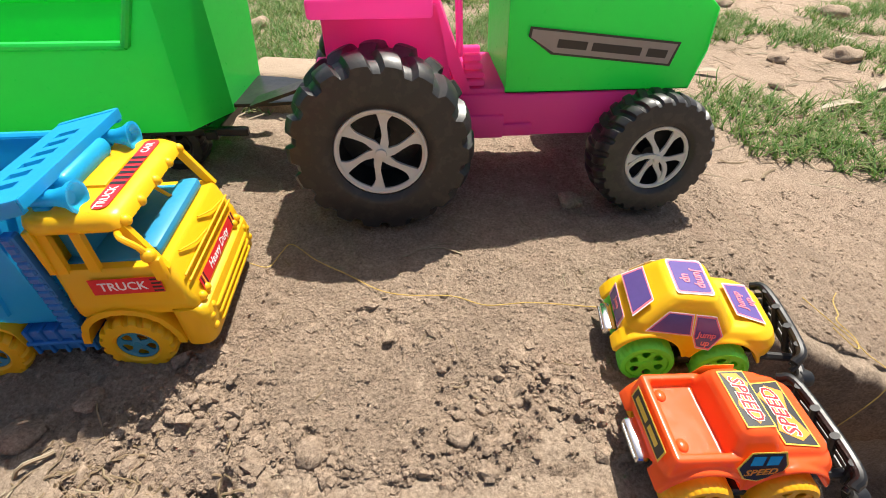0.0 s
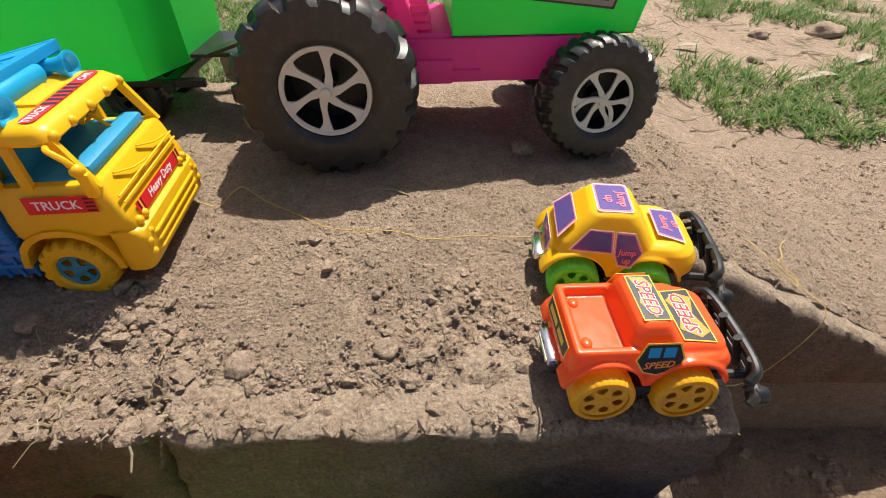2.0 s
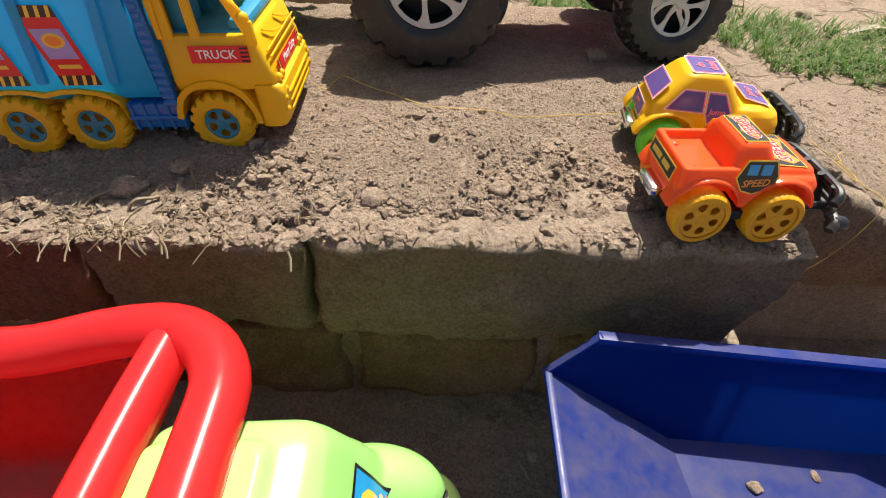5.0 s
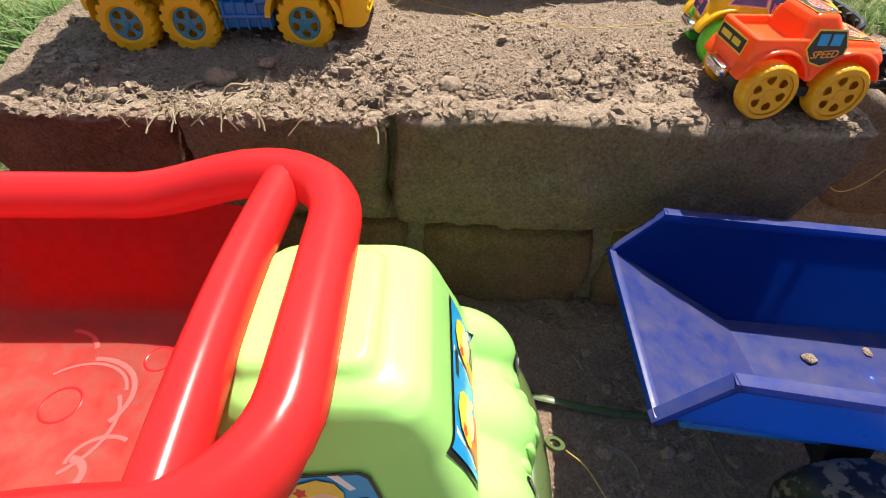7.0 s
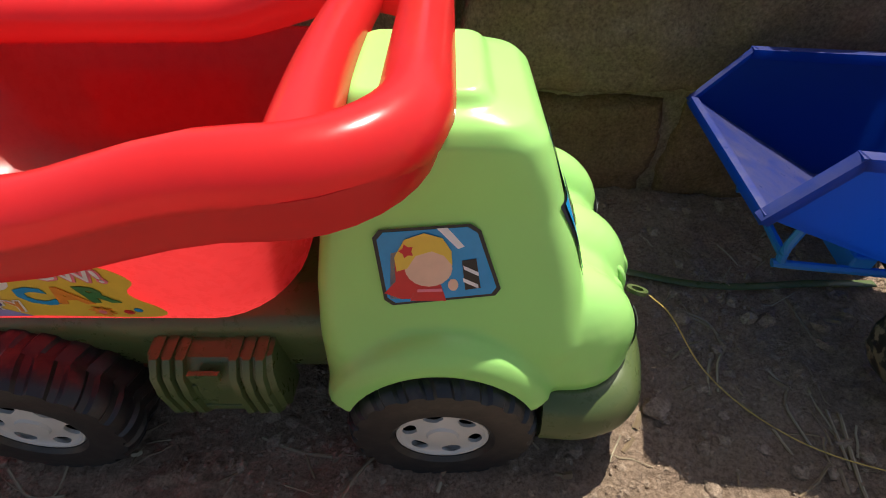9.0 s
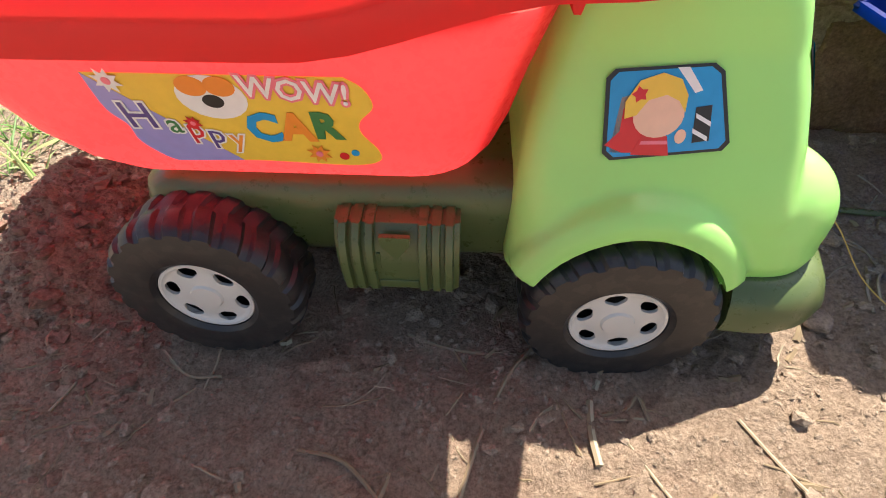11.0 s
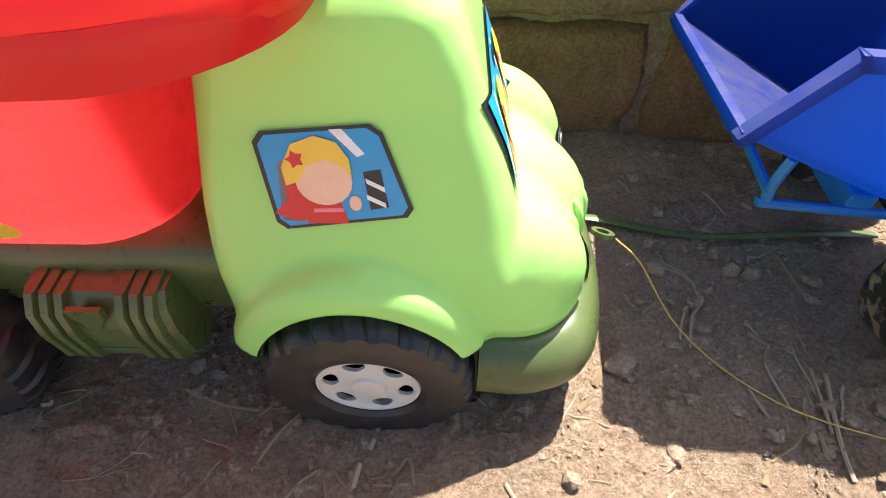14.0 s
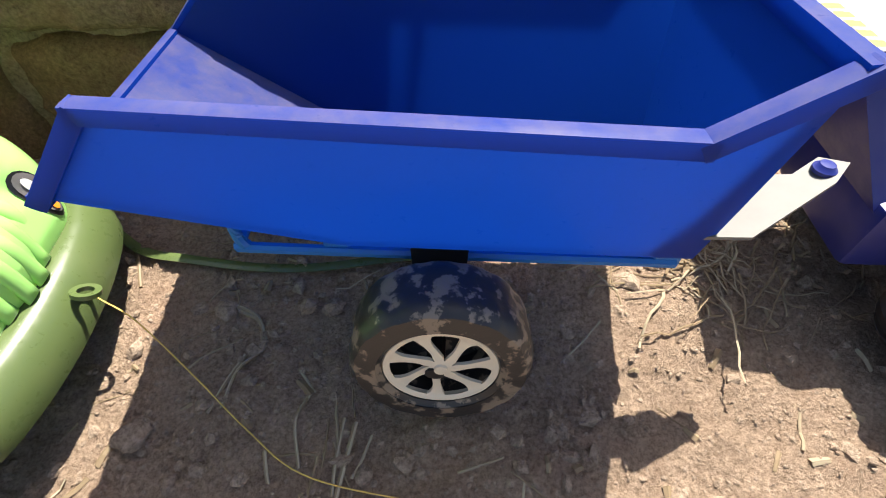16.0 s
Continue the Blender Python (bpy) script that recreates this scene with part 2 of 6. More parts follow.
def sweep(bm, path, rx, rz, n=10, closed=False, up=(0, 0, 1), square=0.0):
    """A tube of elliptic section along a path; square > 0 flattens the section towards a box."""
    path = [Vector(p) for p in path]
    k = len(path)
    loops = []
    for i, p in enumerate(path):
        a = path[i - 1] if (i or closed) else p
        b = path[(i + 1) % k] if (i < k - 1 or closed) else p
        d = (b - a).normalized()
        s = d.cross(Vector(up))
        s = s.normalized() if s.length > 1e-5 else Vector((1, 0, 0))
        u = s.cross(d).normalized()
        lp = []
        for j in range(n):
            t = 2 * math.pi * (j + 0.5) / n
            c, w = math.cos(t), math.sin(t)
            if square:
                q = max(abs(c), abs(w)) ** square
                c, w = c / q, w / q
            lp.append(p + s * (rx * c) + u * (rz * w))
        loops.append(lp)
    if closed:
        loops.append(loops[0])
        rows = [[bm.verts.new(p) for p in lp] for lp in loops[:-1]]
        for i in range(k):
            a, b = rows[i], rows[(i + 1) % k]
            for j in range(n):
                bm.faces.new((a[j], a[(j + 1) % n], b[(j + 1) % n], b[j]))
        return bm
    return loft(bm, loops)


def smooth_path(pts, n=6):
    """A Catmull-Rom curve through the points."""
    P = [Vector(p) for p in pts]
    P = [2 * P[0] - P[1]] + P + [2 * P[-1] - P[-2]]
    out = []
    for i in range(1, len(P) - 2):
        for k in range(n):
            t = k / n
            a, b, c, d = P[i - 1:i + 3]
            out.append(0.5 * (2 * b + (c - a) * t + (2 * a - 5 * b + 4 * c - d) * t * t + (3 * b - a - 3 * c + d) * t ** 3))
    return out + [P[-2]]


def prism(bm, pts, h0, h1, f):
    """A flat outline given depth: f(u, v, h) puts a point in space."""
    a = [bm.verts.new(f(u, v, h0)) for u, v in pts]
    b = [bm.verts.new(f(u, v, h1)) for u, v in pts]
    k = len(pts)
    for i in range(k):
        bm.faces.new((a[i], a[(i + 1) % k], b[(i + 1) % k], b[i]))
    bm.faces.new(a[::-1])
    bm.faces.new(b)
    return bm


def lathe(bm, prof, n=40, caps=False):
    """A turned form round the y axis from (radius, y) points."""
    loops = [[(r * math.cos(2 * math.pi * i / n), y, r * math.sin(2 * math.pi * i / n)) for i in range(n)] for r, y in prof]
    return loft(bm, loops, (caps, caps))


def plane_at(o, u, v):
    """A frame for flat prints: origin, direction of reading, direction up."""
    u, v = Vector(u).normalized(), Vector(v)
    v = (v - u * v.dot(u)).normalized()
    w = u.cross(v)
    return Matrix((( u.x, v.x, w.x, o[0]), (u.y, v.y, w.y, o[1]), (u.z, v.z, w.z, o[2]), (0, 0, 0, 1)))


def flat(x, y, h):
    return (x, y, h)


def print_part(name, parent, m, pts, mat, level=0, label=""):
    """A thin printed sheet, or one colour of a print, on the frame m. Levels lie over each other."""
    h = 0.00014 * level
    return part(name, prism(bmesh.new(), pts, h, h + 0.00016, flat), mat, parent, label, m)


def ellipse(cx, cy, rx, ry, n=20, turn=0):
    c, s = math.cos(radians(turn)), math.sin(radians(turn))
    return [(cx + rx * math.cos(a) * c - ry * math.sin(a) * s, cy + rx * math.cos(a) * s + ry * math.sin(a) * c)
            for a in (2 * math.pi * k / n for k in range(n))]


def rect(x0, y0, x1, y1):
    return [(x0, y0), (x1, y0), (x1, y1), (x0, y1)]


def words(parent, m, text, size, mat, x=0.0, y=0.0, level=2, turn=0, shear=0.0, bold=0.0, wide=1.0):
    """Lettering with the built-in font, centred on (x, y) of the frame m."""
    cu = bpy.data.curves.new("lettering", "FONT")
    cu.body, cu.size, cu.align_x, cu.align_y, cu.extrude, cu.shear, cu.offset = text, size, "CENTER", "CENTER", 0.0001, shear, bold * size
    cu.resolution_u = 2
    tmp = new("lettering", cu)
    me = bpy.data.meshes.new_from_object(tmp.evaluated_get(bpy.context.evaluated_depsgraph_get()))
    bpy.data.objects.remove(tmp)
    bpy.data.curves.remove(cu)
    me.materials.clear()
    me.materials.append(mat)
    ob = new("lettering", me)
    ob.parent = parent
    ob.matrix_basis = m @ pose(x, y, 0.00014 * level + 0.00012, 0, 0, turn) @ Matrix.Diagonal((wide, 1, 1, 1))
    return ob


def tyre_mesh(bm, r, width, hub, lugs, lug):
    """A turned tyre in one skin: sidewalls, an inner bowl, and slanting lugs raised out of the tread."""
    w, cols = width / 2, 8
    n = lugs * cols
    inner = [(0.0005, w * 0.60), (hub * 0.94, w * 0.55), (hub * 0.98, -w * 0.55), (hub, -w * 0.86), (hub * 1.10, -w * 0.97), (hub * 0.5 + r * 0.38, -w * 1.0), (r * 0.80, -w * 0.985)]
    tread = [-0.97, -0.86, -0.70, -0.50, -0.28, -0.06, 0.06, 0.28, 0.50, 0.70, 0.86, 0.97]
    outer = [(r * 0.80, w * 0.985), (hub * 1.1, w * 0.97), (hub * 0.3, w * 0.9)]
    step = (0.0, 0.95, 1.0, 1.0, 1.0, 0.95, 0.0, 0.0)
    loops = [[(q * math.cos(2 * math.pi * i / n), y, q * math.sin(2 * math.pi * i / n)) for i in range(n)] for q, y in inner]
    for v in tread:
        base = r * (1 - 0.10 * abs(v) ** 5)
        k = 0.35 if abs(v) < 0.1 else 1.0
        lp = []
        for i in range(n):
            j = i + (cols // 2 if v > 0 else 0)
            q = base + r * lug * k * step[j % cols]
            a = 2 * math.pi * (i + 3.0 * (1 - abs(v))) / n
            lp.append((q * math.cos(a), v * w, q * math.sin(a)))
        loops.append(lp)
    loops += [[(q * math.cos(2 * math.pi * i / n), y, q * math.sin(2 * math.pi * i / n)) for i in range(n)] for q, y in outer]
    return loft(bm, loops, (True, False))


def rim_mesh(bm, hub, w, spokes, bar, swirl, disc, ring):
    """A moulded rim in one skin: a domed centre, curved spokes that flare at both ends, and an outer ring."""
    y0 = -w * 0.78
    rows = [(0.02, -0.12, 0.0, True), (disc * 0.55, -0.10, 0.0, True), (disc * 0.62, -0.03, 0.0, True)]
    rows += [(disc + (ring - disc) * k / 8, 0.02 * math.sin(math.pi * k / 8), k / 8, False) for k in range(9)]
    rows += [(ring + (1 - ring) * 0.35, -0.06, 1.0, True), (ring + (1 - ring) * 0.8, -0.06, 1.0, True), (1.0, 0.02, 1.0, True), (1.0, 0.20, 1.0, True)]
    na, nb = 4, 6
    grid = []
    for rad, dy, f, _ in rows:
        lp = []
        for k in range(spokes):
            half = min(0.44 * 2 * math.pi / spokes, bar * (0.5 + 0.5 * abs(2 * f - 1) ** 3 + 0.25 * f ** 3) / max(rad, disc))
            c = 2 * math.pi * (k + 0.25) / spokes + swirl * math.sin(f * 1.9)
            d = c + 2 * math.pi / spokes
            lp += [c - half + 2 * half * i / na for i in range(na)] + [c + half + (d - c - 2 * half) * i / nb for i in range(nb)]
        grid.append([bm.verts.new((hub * rad * math.cos(a), y0 + w * dy, hub * rad * math.sin(a))) for a in lp])
    m, per = len(grid[0]), na + nb
    for (a, ra), (b, rb) in zip(zip(grid, rows), zip(grid[1:], rows[1:])):
        for i in range(m):
            if i % per >= na and not ra[3] and not rb[3]:
                continue
            bm.faces.new((a[i], a[(i + 1) % m], b[(i + 1) % m], b[i]))
    bm.faces.new(grid[0])
    bmesh.ops.recalc_face_normals(bm, faces=bm.faces)
    bmesh.ops.solidify(bm, geom=bm.faces[:], thickness=w * 0.10)
    return bm


def wheel(parent, at, r, width, hub, spokes, m_tyre, m_rim, lugs=24, lug=0.05, swirl=0.0, bar=0.24, turn=0, camber=0, name="wheel", disc=0.24, ring=0.84):
    """A wheel whose outer face looks to -y: a tyre with lugs, and a spoked rim set a little in."""
    flip = 180 if at[1] > 0 else 0
    hubm = pose(*at, camber, turn if not flip else -turn, flip)
    wh = part(name, tyre_mesh(bmesh.new(), r, width, hub, lugs, lug), m_tyre, parent, "", hubm, 28)
    wh["label"] = "black rubber tyre with moulded lugs" if m_tyre in (M_TYRE, M_TYRE_DUSTY) else "moulded plastic tyre with lugs"
    part("rim", rim_mesh(bmesh.new(), hub, width / 2, spokes, bar, swirl, disc, ring), m_rim, wh, "", smooth=40)
    return wh


def moulded(bm, size, soft=8, cutters=()):
    """Joins overlapping solids into one blown skin with soft seams, then cuts openings through it."""
    made = []

    def solid(b):
        me = bpy.data.meshes.new("mould")
        bmesh.ops.recalc_face_normals(b, faces=b.faces)
        b.to_mesh(me)
        b.free()
        made.append((new("mould", me), me))
        return made[-1][0]

    ob = solid(bm)
    md = ob.modifiers.new("skin", "REMESH")
    md.mode, md.voxel_size = "VOXEL", size
    md = ob.modifiers.new("soften", "SMOOTH")
    md.factor, md.iterations = 0.5, soft
    for c in cutters:
        md = ob.modifiers.new("opening", "BOOLEAN")
        md.operation, md.solver, md.object = "DIFFERENCE", "FAST", solid(c)
    bpy.context.view_layer.update()
    out = bmesh.new()
    me = bpy.data.meshes.new_from_object(ob.evaluated_get(bpy.context.evaluated_depsgraph_get()))
    out.from_mesh(me)
    bpy.data.meshes.remove(me)
    for o, data in made:
        bpy.data.objects.remove(o)
        bpy.data.meshes.remove(data)
    return out


def round_cutter(x, z, rx, rz, y0, y1, n=48):
    """An oval plug along y."""
    bm = bmesh.new()
    loft(bm, [[(x + rx * math.cos(2 * math.pi * i / n), y, z + rz * math.sin(2 * math.pi * i / n)) for i in range(n)] for y in (y0, y1)])
    return bm


def surface_point(ob, p, d):
    """Where a ray from p along d meets the part ob, in its own space."""
    hit, at, _, _ = ob.evaluated_get(bpy.context.evaluated_depsgraph_get()).ray_cast(Vector(p), Vector(d).normalized())
    return at if hit else None


def wrapped_print(name, ob, m, grid, mat, level=0, label=""):
    """A printed sheet that follows the surface of ob: rows of (u, v) in the frame m, pressed on along its normal."""
    bm = bmesh.new()
    w = m.to_3x3() @ Vector((0, 0, 1))
    rows = []
    for row in grid:
        line = []
        for u, v in row:
            p = m @ Vector((u, v, 0))
            q = surface_point(ob, p + w * 0.03, -w) or p
            line.append(bm.verts.new(q + w * (0.0006 + 0.0006 * level)))
        rows.append(line)
    for a, b in zip(rows, rows[1:]):
        for i in range(len(a) - 1):
            bm.faces.new((a[i], a[i + 1], b[i + 1], b[i]))
    return part(name, bm, mat, ob, label, None, 60)


def disc_grid(cx, cy, rx, ry, turn=0, n=20, k=4):
    c, s = math.cos(radians(turn)), math.sin(radians(turn))
    f = lambda a, q: (cx + rx * q * math.cos(a) * c - ry * q * math.sin(a) * s, cy + rx * q * math.cos(a) * s + ry * q * math.sin(a) * c)
    return [[f(2 * math.pi * i / n, max(q / k, 0.02)) for i in range(n + 1)] for q in range(k + 1)]


def quad_grid(q, nu=36, nv=12, k=1.0):
    cx, cy = sum(p[0] for p in q) / 4, sum(p[1] for p in q) / 4
    q = [(cx + (x - cx) * k, cy + (y - cy) * k) for x, y in q]
    out = []
    for j in range(nv + 1):
        b = j / nv
        l = [q[0][i] * (1 - b) + q[3][i] * b for i in (0, 1)]
        r = [q[1][i] * (1 - b) + q[2][i] * b for i in (0, 1)]
        out.append([(l[0] + (r[0] - l[0]) * a / nu, l[1] + (r[1] - l[1]) * a / nu) for a in range(nu + 1)])
    return out


# ---- ground: one sheet, with the bank behind the brick wall ----
def sstep(a, b, x):
    t = min(1.0, max(0.0, (x - a) / (b - a)))
    return t * t * (3 - 2 * t)


def fractal(x, y, s, o=3, seed=0.0):
    return noise.fractal(Vector((x * s + seed, y * s - seed, seed)), 1.0, 2.0, o)


def bank_line(x):
    """Where the bank's face stands: at the wall, and farther back beyond the wall's end."""
    return 0.097 + 0.117 * sstep(0.172, 0.176, x)


def bank_top(x, y):
    z = 0.2055 + 0.006 * sstep(0.1, 0.3, y) - 0.52 * max(0.0, x - 0.215) * (1 - 0.35 * sstep(0.4, 0.7, x))
    z -= 0.010 * sstep(-0.10, -0.17, x) * sstep(0.2, 0.1, y)
    z -= 0.16 * sstep(0.47, 0.85, y + 0.35 * max(0.0, x - 0.2)) * (1 - 0.4 * sstep(0.3, 0.6, x))
    z -= 0.10 * sstep(-0.40, -0.56, x)
    return max(z, 0.055 + 0.01 * sstep(1, 2, y))


def low_ground(x, y):
    z = 0.022 * sstep(-0.17, 0.09, y) - 0.006 * sstep(-0.14, -0.26, y)
    z += 0.036 * math.exp(-(((x + 0.47) / 0.09) ** 2 + ((y + 0.04) / 0.13) ** 2))
    z += 0.038 * math.exp(-(((x + 0.415) / 0.050) ** 2 + ((y + 0.110) / 0.062) ** 2)) * (1 + 0.25 * fractal(x, y, 40, 3, 6.0))
    z -= 0.008 * sstep(0.19, 0.3, x) * sstep(0.0, 0.15, y)
    z -= 0.058 * sstep(0.18, 0.23, x) * sstep(0.060, 0.125, y)
    z += 0.008 * math.exp(-(((x - 0.33) / 0.06) ** 2 + ((y - 0.0) / 0.07) ** 2))
    return z


def ground_z(x, y):
    f = sstep(0, 0.004 + 0.30 * sstep(-0.395, -0.44, x) + 0.9 * sstep(0.7, 1.5, x), y - bank_line(x) + 0.10 * sstep(-0.395, -0.44, x) + 0.4 * sstep(0.7, 1.5, x))
    near = 1 - sstep(1.0, 3.0, max(abs(x), abs(y)))
    z = low_ground(x, y) * (1 - f) + bank_top(x, y) * f
    rough = 0.0035 * fractal(x, y, 14, 3) + 0.0022 * fractal(x, y, 55, 3, 7.1)
    crumb = sstep(0.28, 0.12, y) * f + 0.5 * (1 - f) + 0.35
    grain = max(0.0, fractal(x, y, 130, 2, 3.3)) * 0.0062 * crumb * sstep(-0.1, 0.45, fractal(x, y, 18, 2, 11.0) + 0.2) + 0.0020 * fractal(x, y, 330, 2, 8.8) * sstep(-0.3, 0.3, fractal(x, y, 25, 2, 1.0))
    edge = 0.008 * sstep(0.112, 0.098, y) * f * (0.6 + 0.8 * fractal(x, 0.0, 60, 2, 5.0))
    flatten = 1 - 0.55 * math.exp(-((x - 0.0) / 0.12) ** 2 - ((y - 0.36) / 0.12) ** 2)
    lip = 0.004 * sstep(0.245, 0.216, y) * f * sstep(0.18, 0.2, x) * (0.5 + fractal(x, 0.0, 50, 2, 9.0))
    return z - lip + (rough * flatten + grain * flatten) * near + 0.25 * (1 - near) * 0.1 * fractal(x, y, 0.8, 3) - edge


def top_z(x, y):
    """The ground, or the crusted top of the wall's bricks."""
    if 0.079 < y < 0.100 and -0.395 < x < 0.185:
        return 0.2035 if x > -0.108 else (0.196 if x > -0.252 else 0.193)
    return ground_z(x, y)


def graded(lo, hi, step, far, grow=1.18):
    a = list(np.arange(lo, hi + 1e-6, step))
    s = step
    while a[-1] < far:
        s *= grow
        a.append(a[-1] + s)
    s = step
    while a[0] > -far:
        s *= grow
        a.insert(0, a[0] - s)
    return a


def build_ground():
    xs = graded(-0.50, 0.52, 0.0020, 90)
    ys = sorted(set(graded(-0.27, 0.46, 0.0020, 90)))
    verts = [(x, y, ground_z(x, y)) for y in ys for x in xs]
    k = len(xs)
    faces = [(j * k + i, j * k + i + 1, (j + 1) * k + i + 1, (j + 1) * k + i) for j in range(len(ys) - 1) for i in range(k - 1)]
    me = bpy.data.meshes.new("ground")
    me.from_pydata(verts, [], faces)
    me.materials.append(M_EARTH)
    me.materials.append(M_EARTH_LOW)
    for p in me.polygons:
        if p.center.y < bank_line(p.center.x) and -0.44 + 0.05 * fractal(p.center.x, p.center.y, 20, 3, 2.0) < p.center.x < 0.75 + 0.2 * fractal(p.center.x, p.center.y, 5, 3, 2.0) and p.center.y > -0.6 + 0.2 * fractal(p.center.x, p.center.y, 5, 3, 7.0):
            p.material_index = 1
    me.polygons.foreach_set("use_smooth", [True] * len(me.polygons))
    me.update()
    tagged(new("ground", me), "pale dry crumbly earth with cracks and footworn patches", "ground", kind="structure")


build_ground()


# ---- the low brick wall that holds the bank ----
def brick_mesh(lo, hi, seed, mat, round_r=0.010, lean=0.0, cuts=(16, 6, 9)):
    """A worn, mud-smeared brick: a rounded block with an uneven skin; lean draws the lower end in."""
    bm = bmesh.new()
    lo, hi = Vector(lo), Vector(hi)
    c, h = (lo + hi) / 2, (hi - lo) / 2
    seen = {}

    def vert(p):
        key = tuple(round(v, 6) for v in p)
        if key not in seen:
            q = Vector(p)
            inner = Vector([max(-h[i] + round_r, min(h[i] - round_r, q[i])) for i in range(3)])
            d = q - inner
            if d.length > 1e-9:
                q = inner + d.normalized() * min(d.length, round_r)
            w = q + c
            f = noise.fractal(w * 11 + Vector((seed * 2, 3, 0)), 1, 2, 2) * 0.004 + noise.fractal(w * 30 + Vector((seed, 0, 0)), 1, 2, 3) * 0.0045 + noise.fractal(w * 110, 1, 2, 2) * 0.0018
            n = q.normalized()
            q = q + Vector((n.x * f, n.y * f * 0.5 + f * 0.7 * (1 if q.y > 0 else -1), n.z * f))
            q.x += lean * (q.z / h.z) * (1 if q.x > 0 else 0) * max(0, q.x / h.x)
            seen[key] = bm.verts.new(q + c)
        return seen[key]

    for ax in range(3):
        u, v = [i for i in range(3) if i != ax]
        for s in (-1, 1):
            for i in range(cuts[u]):
                for j in range(cuts[v]):
                    quad = []
                    for a, b in ((0, 0), (1, 0), (1, 1), (0, 1)):
                        p = [0, 0, 0]
                        p[ax] = s * h[ax]
                        p[u] = -h[u] + 2 * h[u] * (i + a) / cuts[u]
                        p[v] = -h[v] + 2 * h[v] * (j + b) / cuts[v]
                        quad.append(vert(p))
                    bm.faces.new(quad)
    return mesh_of("brick", bm, mat, 60)


wall = tagged(new("wall_front"), "low wall of worn mud-smeared bricks below the bank", "wall", kind="structure")
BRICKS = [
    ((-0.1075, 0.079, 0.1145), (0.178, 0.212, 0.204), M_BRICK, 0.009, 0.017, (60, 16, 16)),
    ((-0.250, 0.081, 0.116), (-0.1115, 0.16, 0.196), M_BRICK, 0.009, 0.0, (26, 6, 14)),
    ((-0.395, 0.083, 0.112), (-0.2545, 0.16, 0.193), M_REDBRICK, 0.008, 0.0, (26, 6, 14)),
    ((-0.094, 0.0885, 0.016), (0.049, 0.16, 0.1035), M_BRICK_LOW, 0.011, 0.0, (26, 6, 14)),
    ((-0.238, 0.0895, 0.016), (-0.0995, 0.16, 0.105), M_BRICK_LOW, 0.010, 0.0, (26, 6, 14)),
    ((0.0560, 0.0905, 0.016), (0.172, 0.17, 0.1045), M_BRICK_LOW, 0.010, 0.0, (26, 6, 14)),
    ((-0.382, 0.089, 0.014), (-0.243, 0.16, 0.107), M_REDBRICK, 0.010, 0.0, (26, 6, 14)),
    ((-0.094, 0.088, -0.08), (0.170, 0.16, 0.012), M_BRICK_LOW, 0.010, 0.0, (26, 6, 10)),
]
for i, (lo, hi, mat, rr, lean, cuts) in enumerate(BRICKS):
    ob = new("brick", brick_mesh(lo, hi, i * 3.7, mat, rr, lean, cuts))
    ob.parent = wall
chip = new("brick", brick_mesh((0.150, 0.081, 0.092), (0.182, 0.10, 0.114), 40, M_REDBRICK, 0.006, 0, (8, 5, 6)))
chip.parent = wall
tagged(chip, "broken pink brick end")

# the sloping slab of dried mud beyond the wall's end
slab = bmesh.new()
rows = []
for i in range(141):
    x = 0.186 + 0.5 * i / 140
    top = bank_top(x, 0.212) - 0.003 + 0.0035 * fractal(x, 2.0, 45, 3, 4.0)
    bot = max(0.045, top - 0.105)
    y = 0.200 + 0.005 * fractal(x, 0, 30, 3)
    rows.append([(x, 0.30, top), (x, y + 0.010 + 0.003 * fractal(x, 5, 80, 2), top), (x, y + 0.003, top - 0.003), (x, y, top - 0.012),
                 (x, y + 0.003 * fractal(x, 1, 40, 2), (top + bot) / 2), (x, y + 0.002, bot + 0.012), (x, y + 0.010, bot), (x, 0.30, bot)])
loft(slab, rows)
tagged(part("mud_slab", slab, M_BRICK, smooth=50), "smooth sloping slab of dried mud beside the wall", "earth slab", kind="structure")


# ---- green and red toy tipper truck ----
truck = thing("toy_tipper_truck", pose(-0.1, -0.062, 0.0, 0, 0.8, 4.8), "large toy tipper truck, lime cab and red plastic tub", "toy truck")
bm = bmesh.new()
layers(bm, [(0.060, -0.0640, 0.050, -0.0715, 0.0640, 0.014), (0.098, -0.0625, 0.058, -0.0705, 0.0630, 0.016), (0.108, -0.0615, 0.054, -0.0675, 0.0605, 0.014), (0.125, -0.060, 0.0505, -0.0610, 0.0560, 0.012),
            (0.142, -0.057, 0.0455, -0.0555, 0.0525, 0.012), (0.158, -0.054, 0.0395, -0.0505, 0.0495, 0.012), (0.173, -0.051, 0.0345, -0.0480, 0.0470, 0.013),
            (0.183, -0.048, 0.0305, -0.0460, 0.0445, 0.014), (0.1885, -0.045, 0.0250, -0.0430, 0.0410, 0.014), (0.1915, -0.040, 0.015, -0.0385, 0.0360, 0.012), (0.1930, -0.034, 0.008, -0.032, 0.030, 0.009)], n=7)
layers(bm, [(0.188, -0.044, 0.012, -0.0340, 0.032, 0.007), (0.1950, -0.0425, 0.010, -0.0325, 0.0305, 0.007), (0.1972, -0.040, 0.007, -0.030, 0.028, 0.007)], n=5)
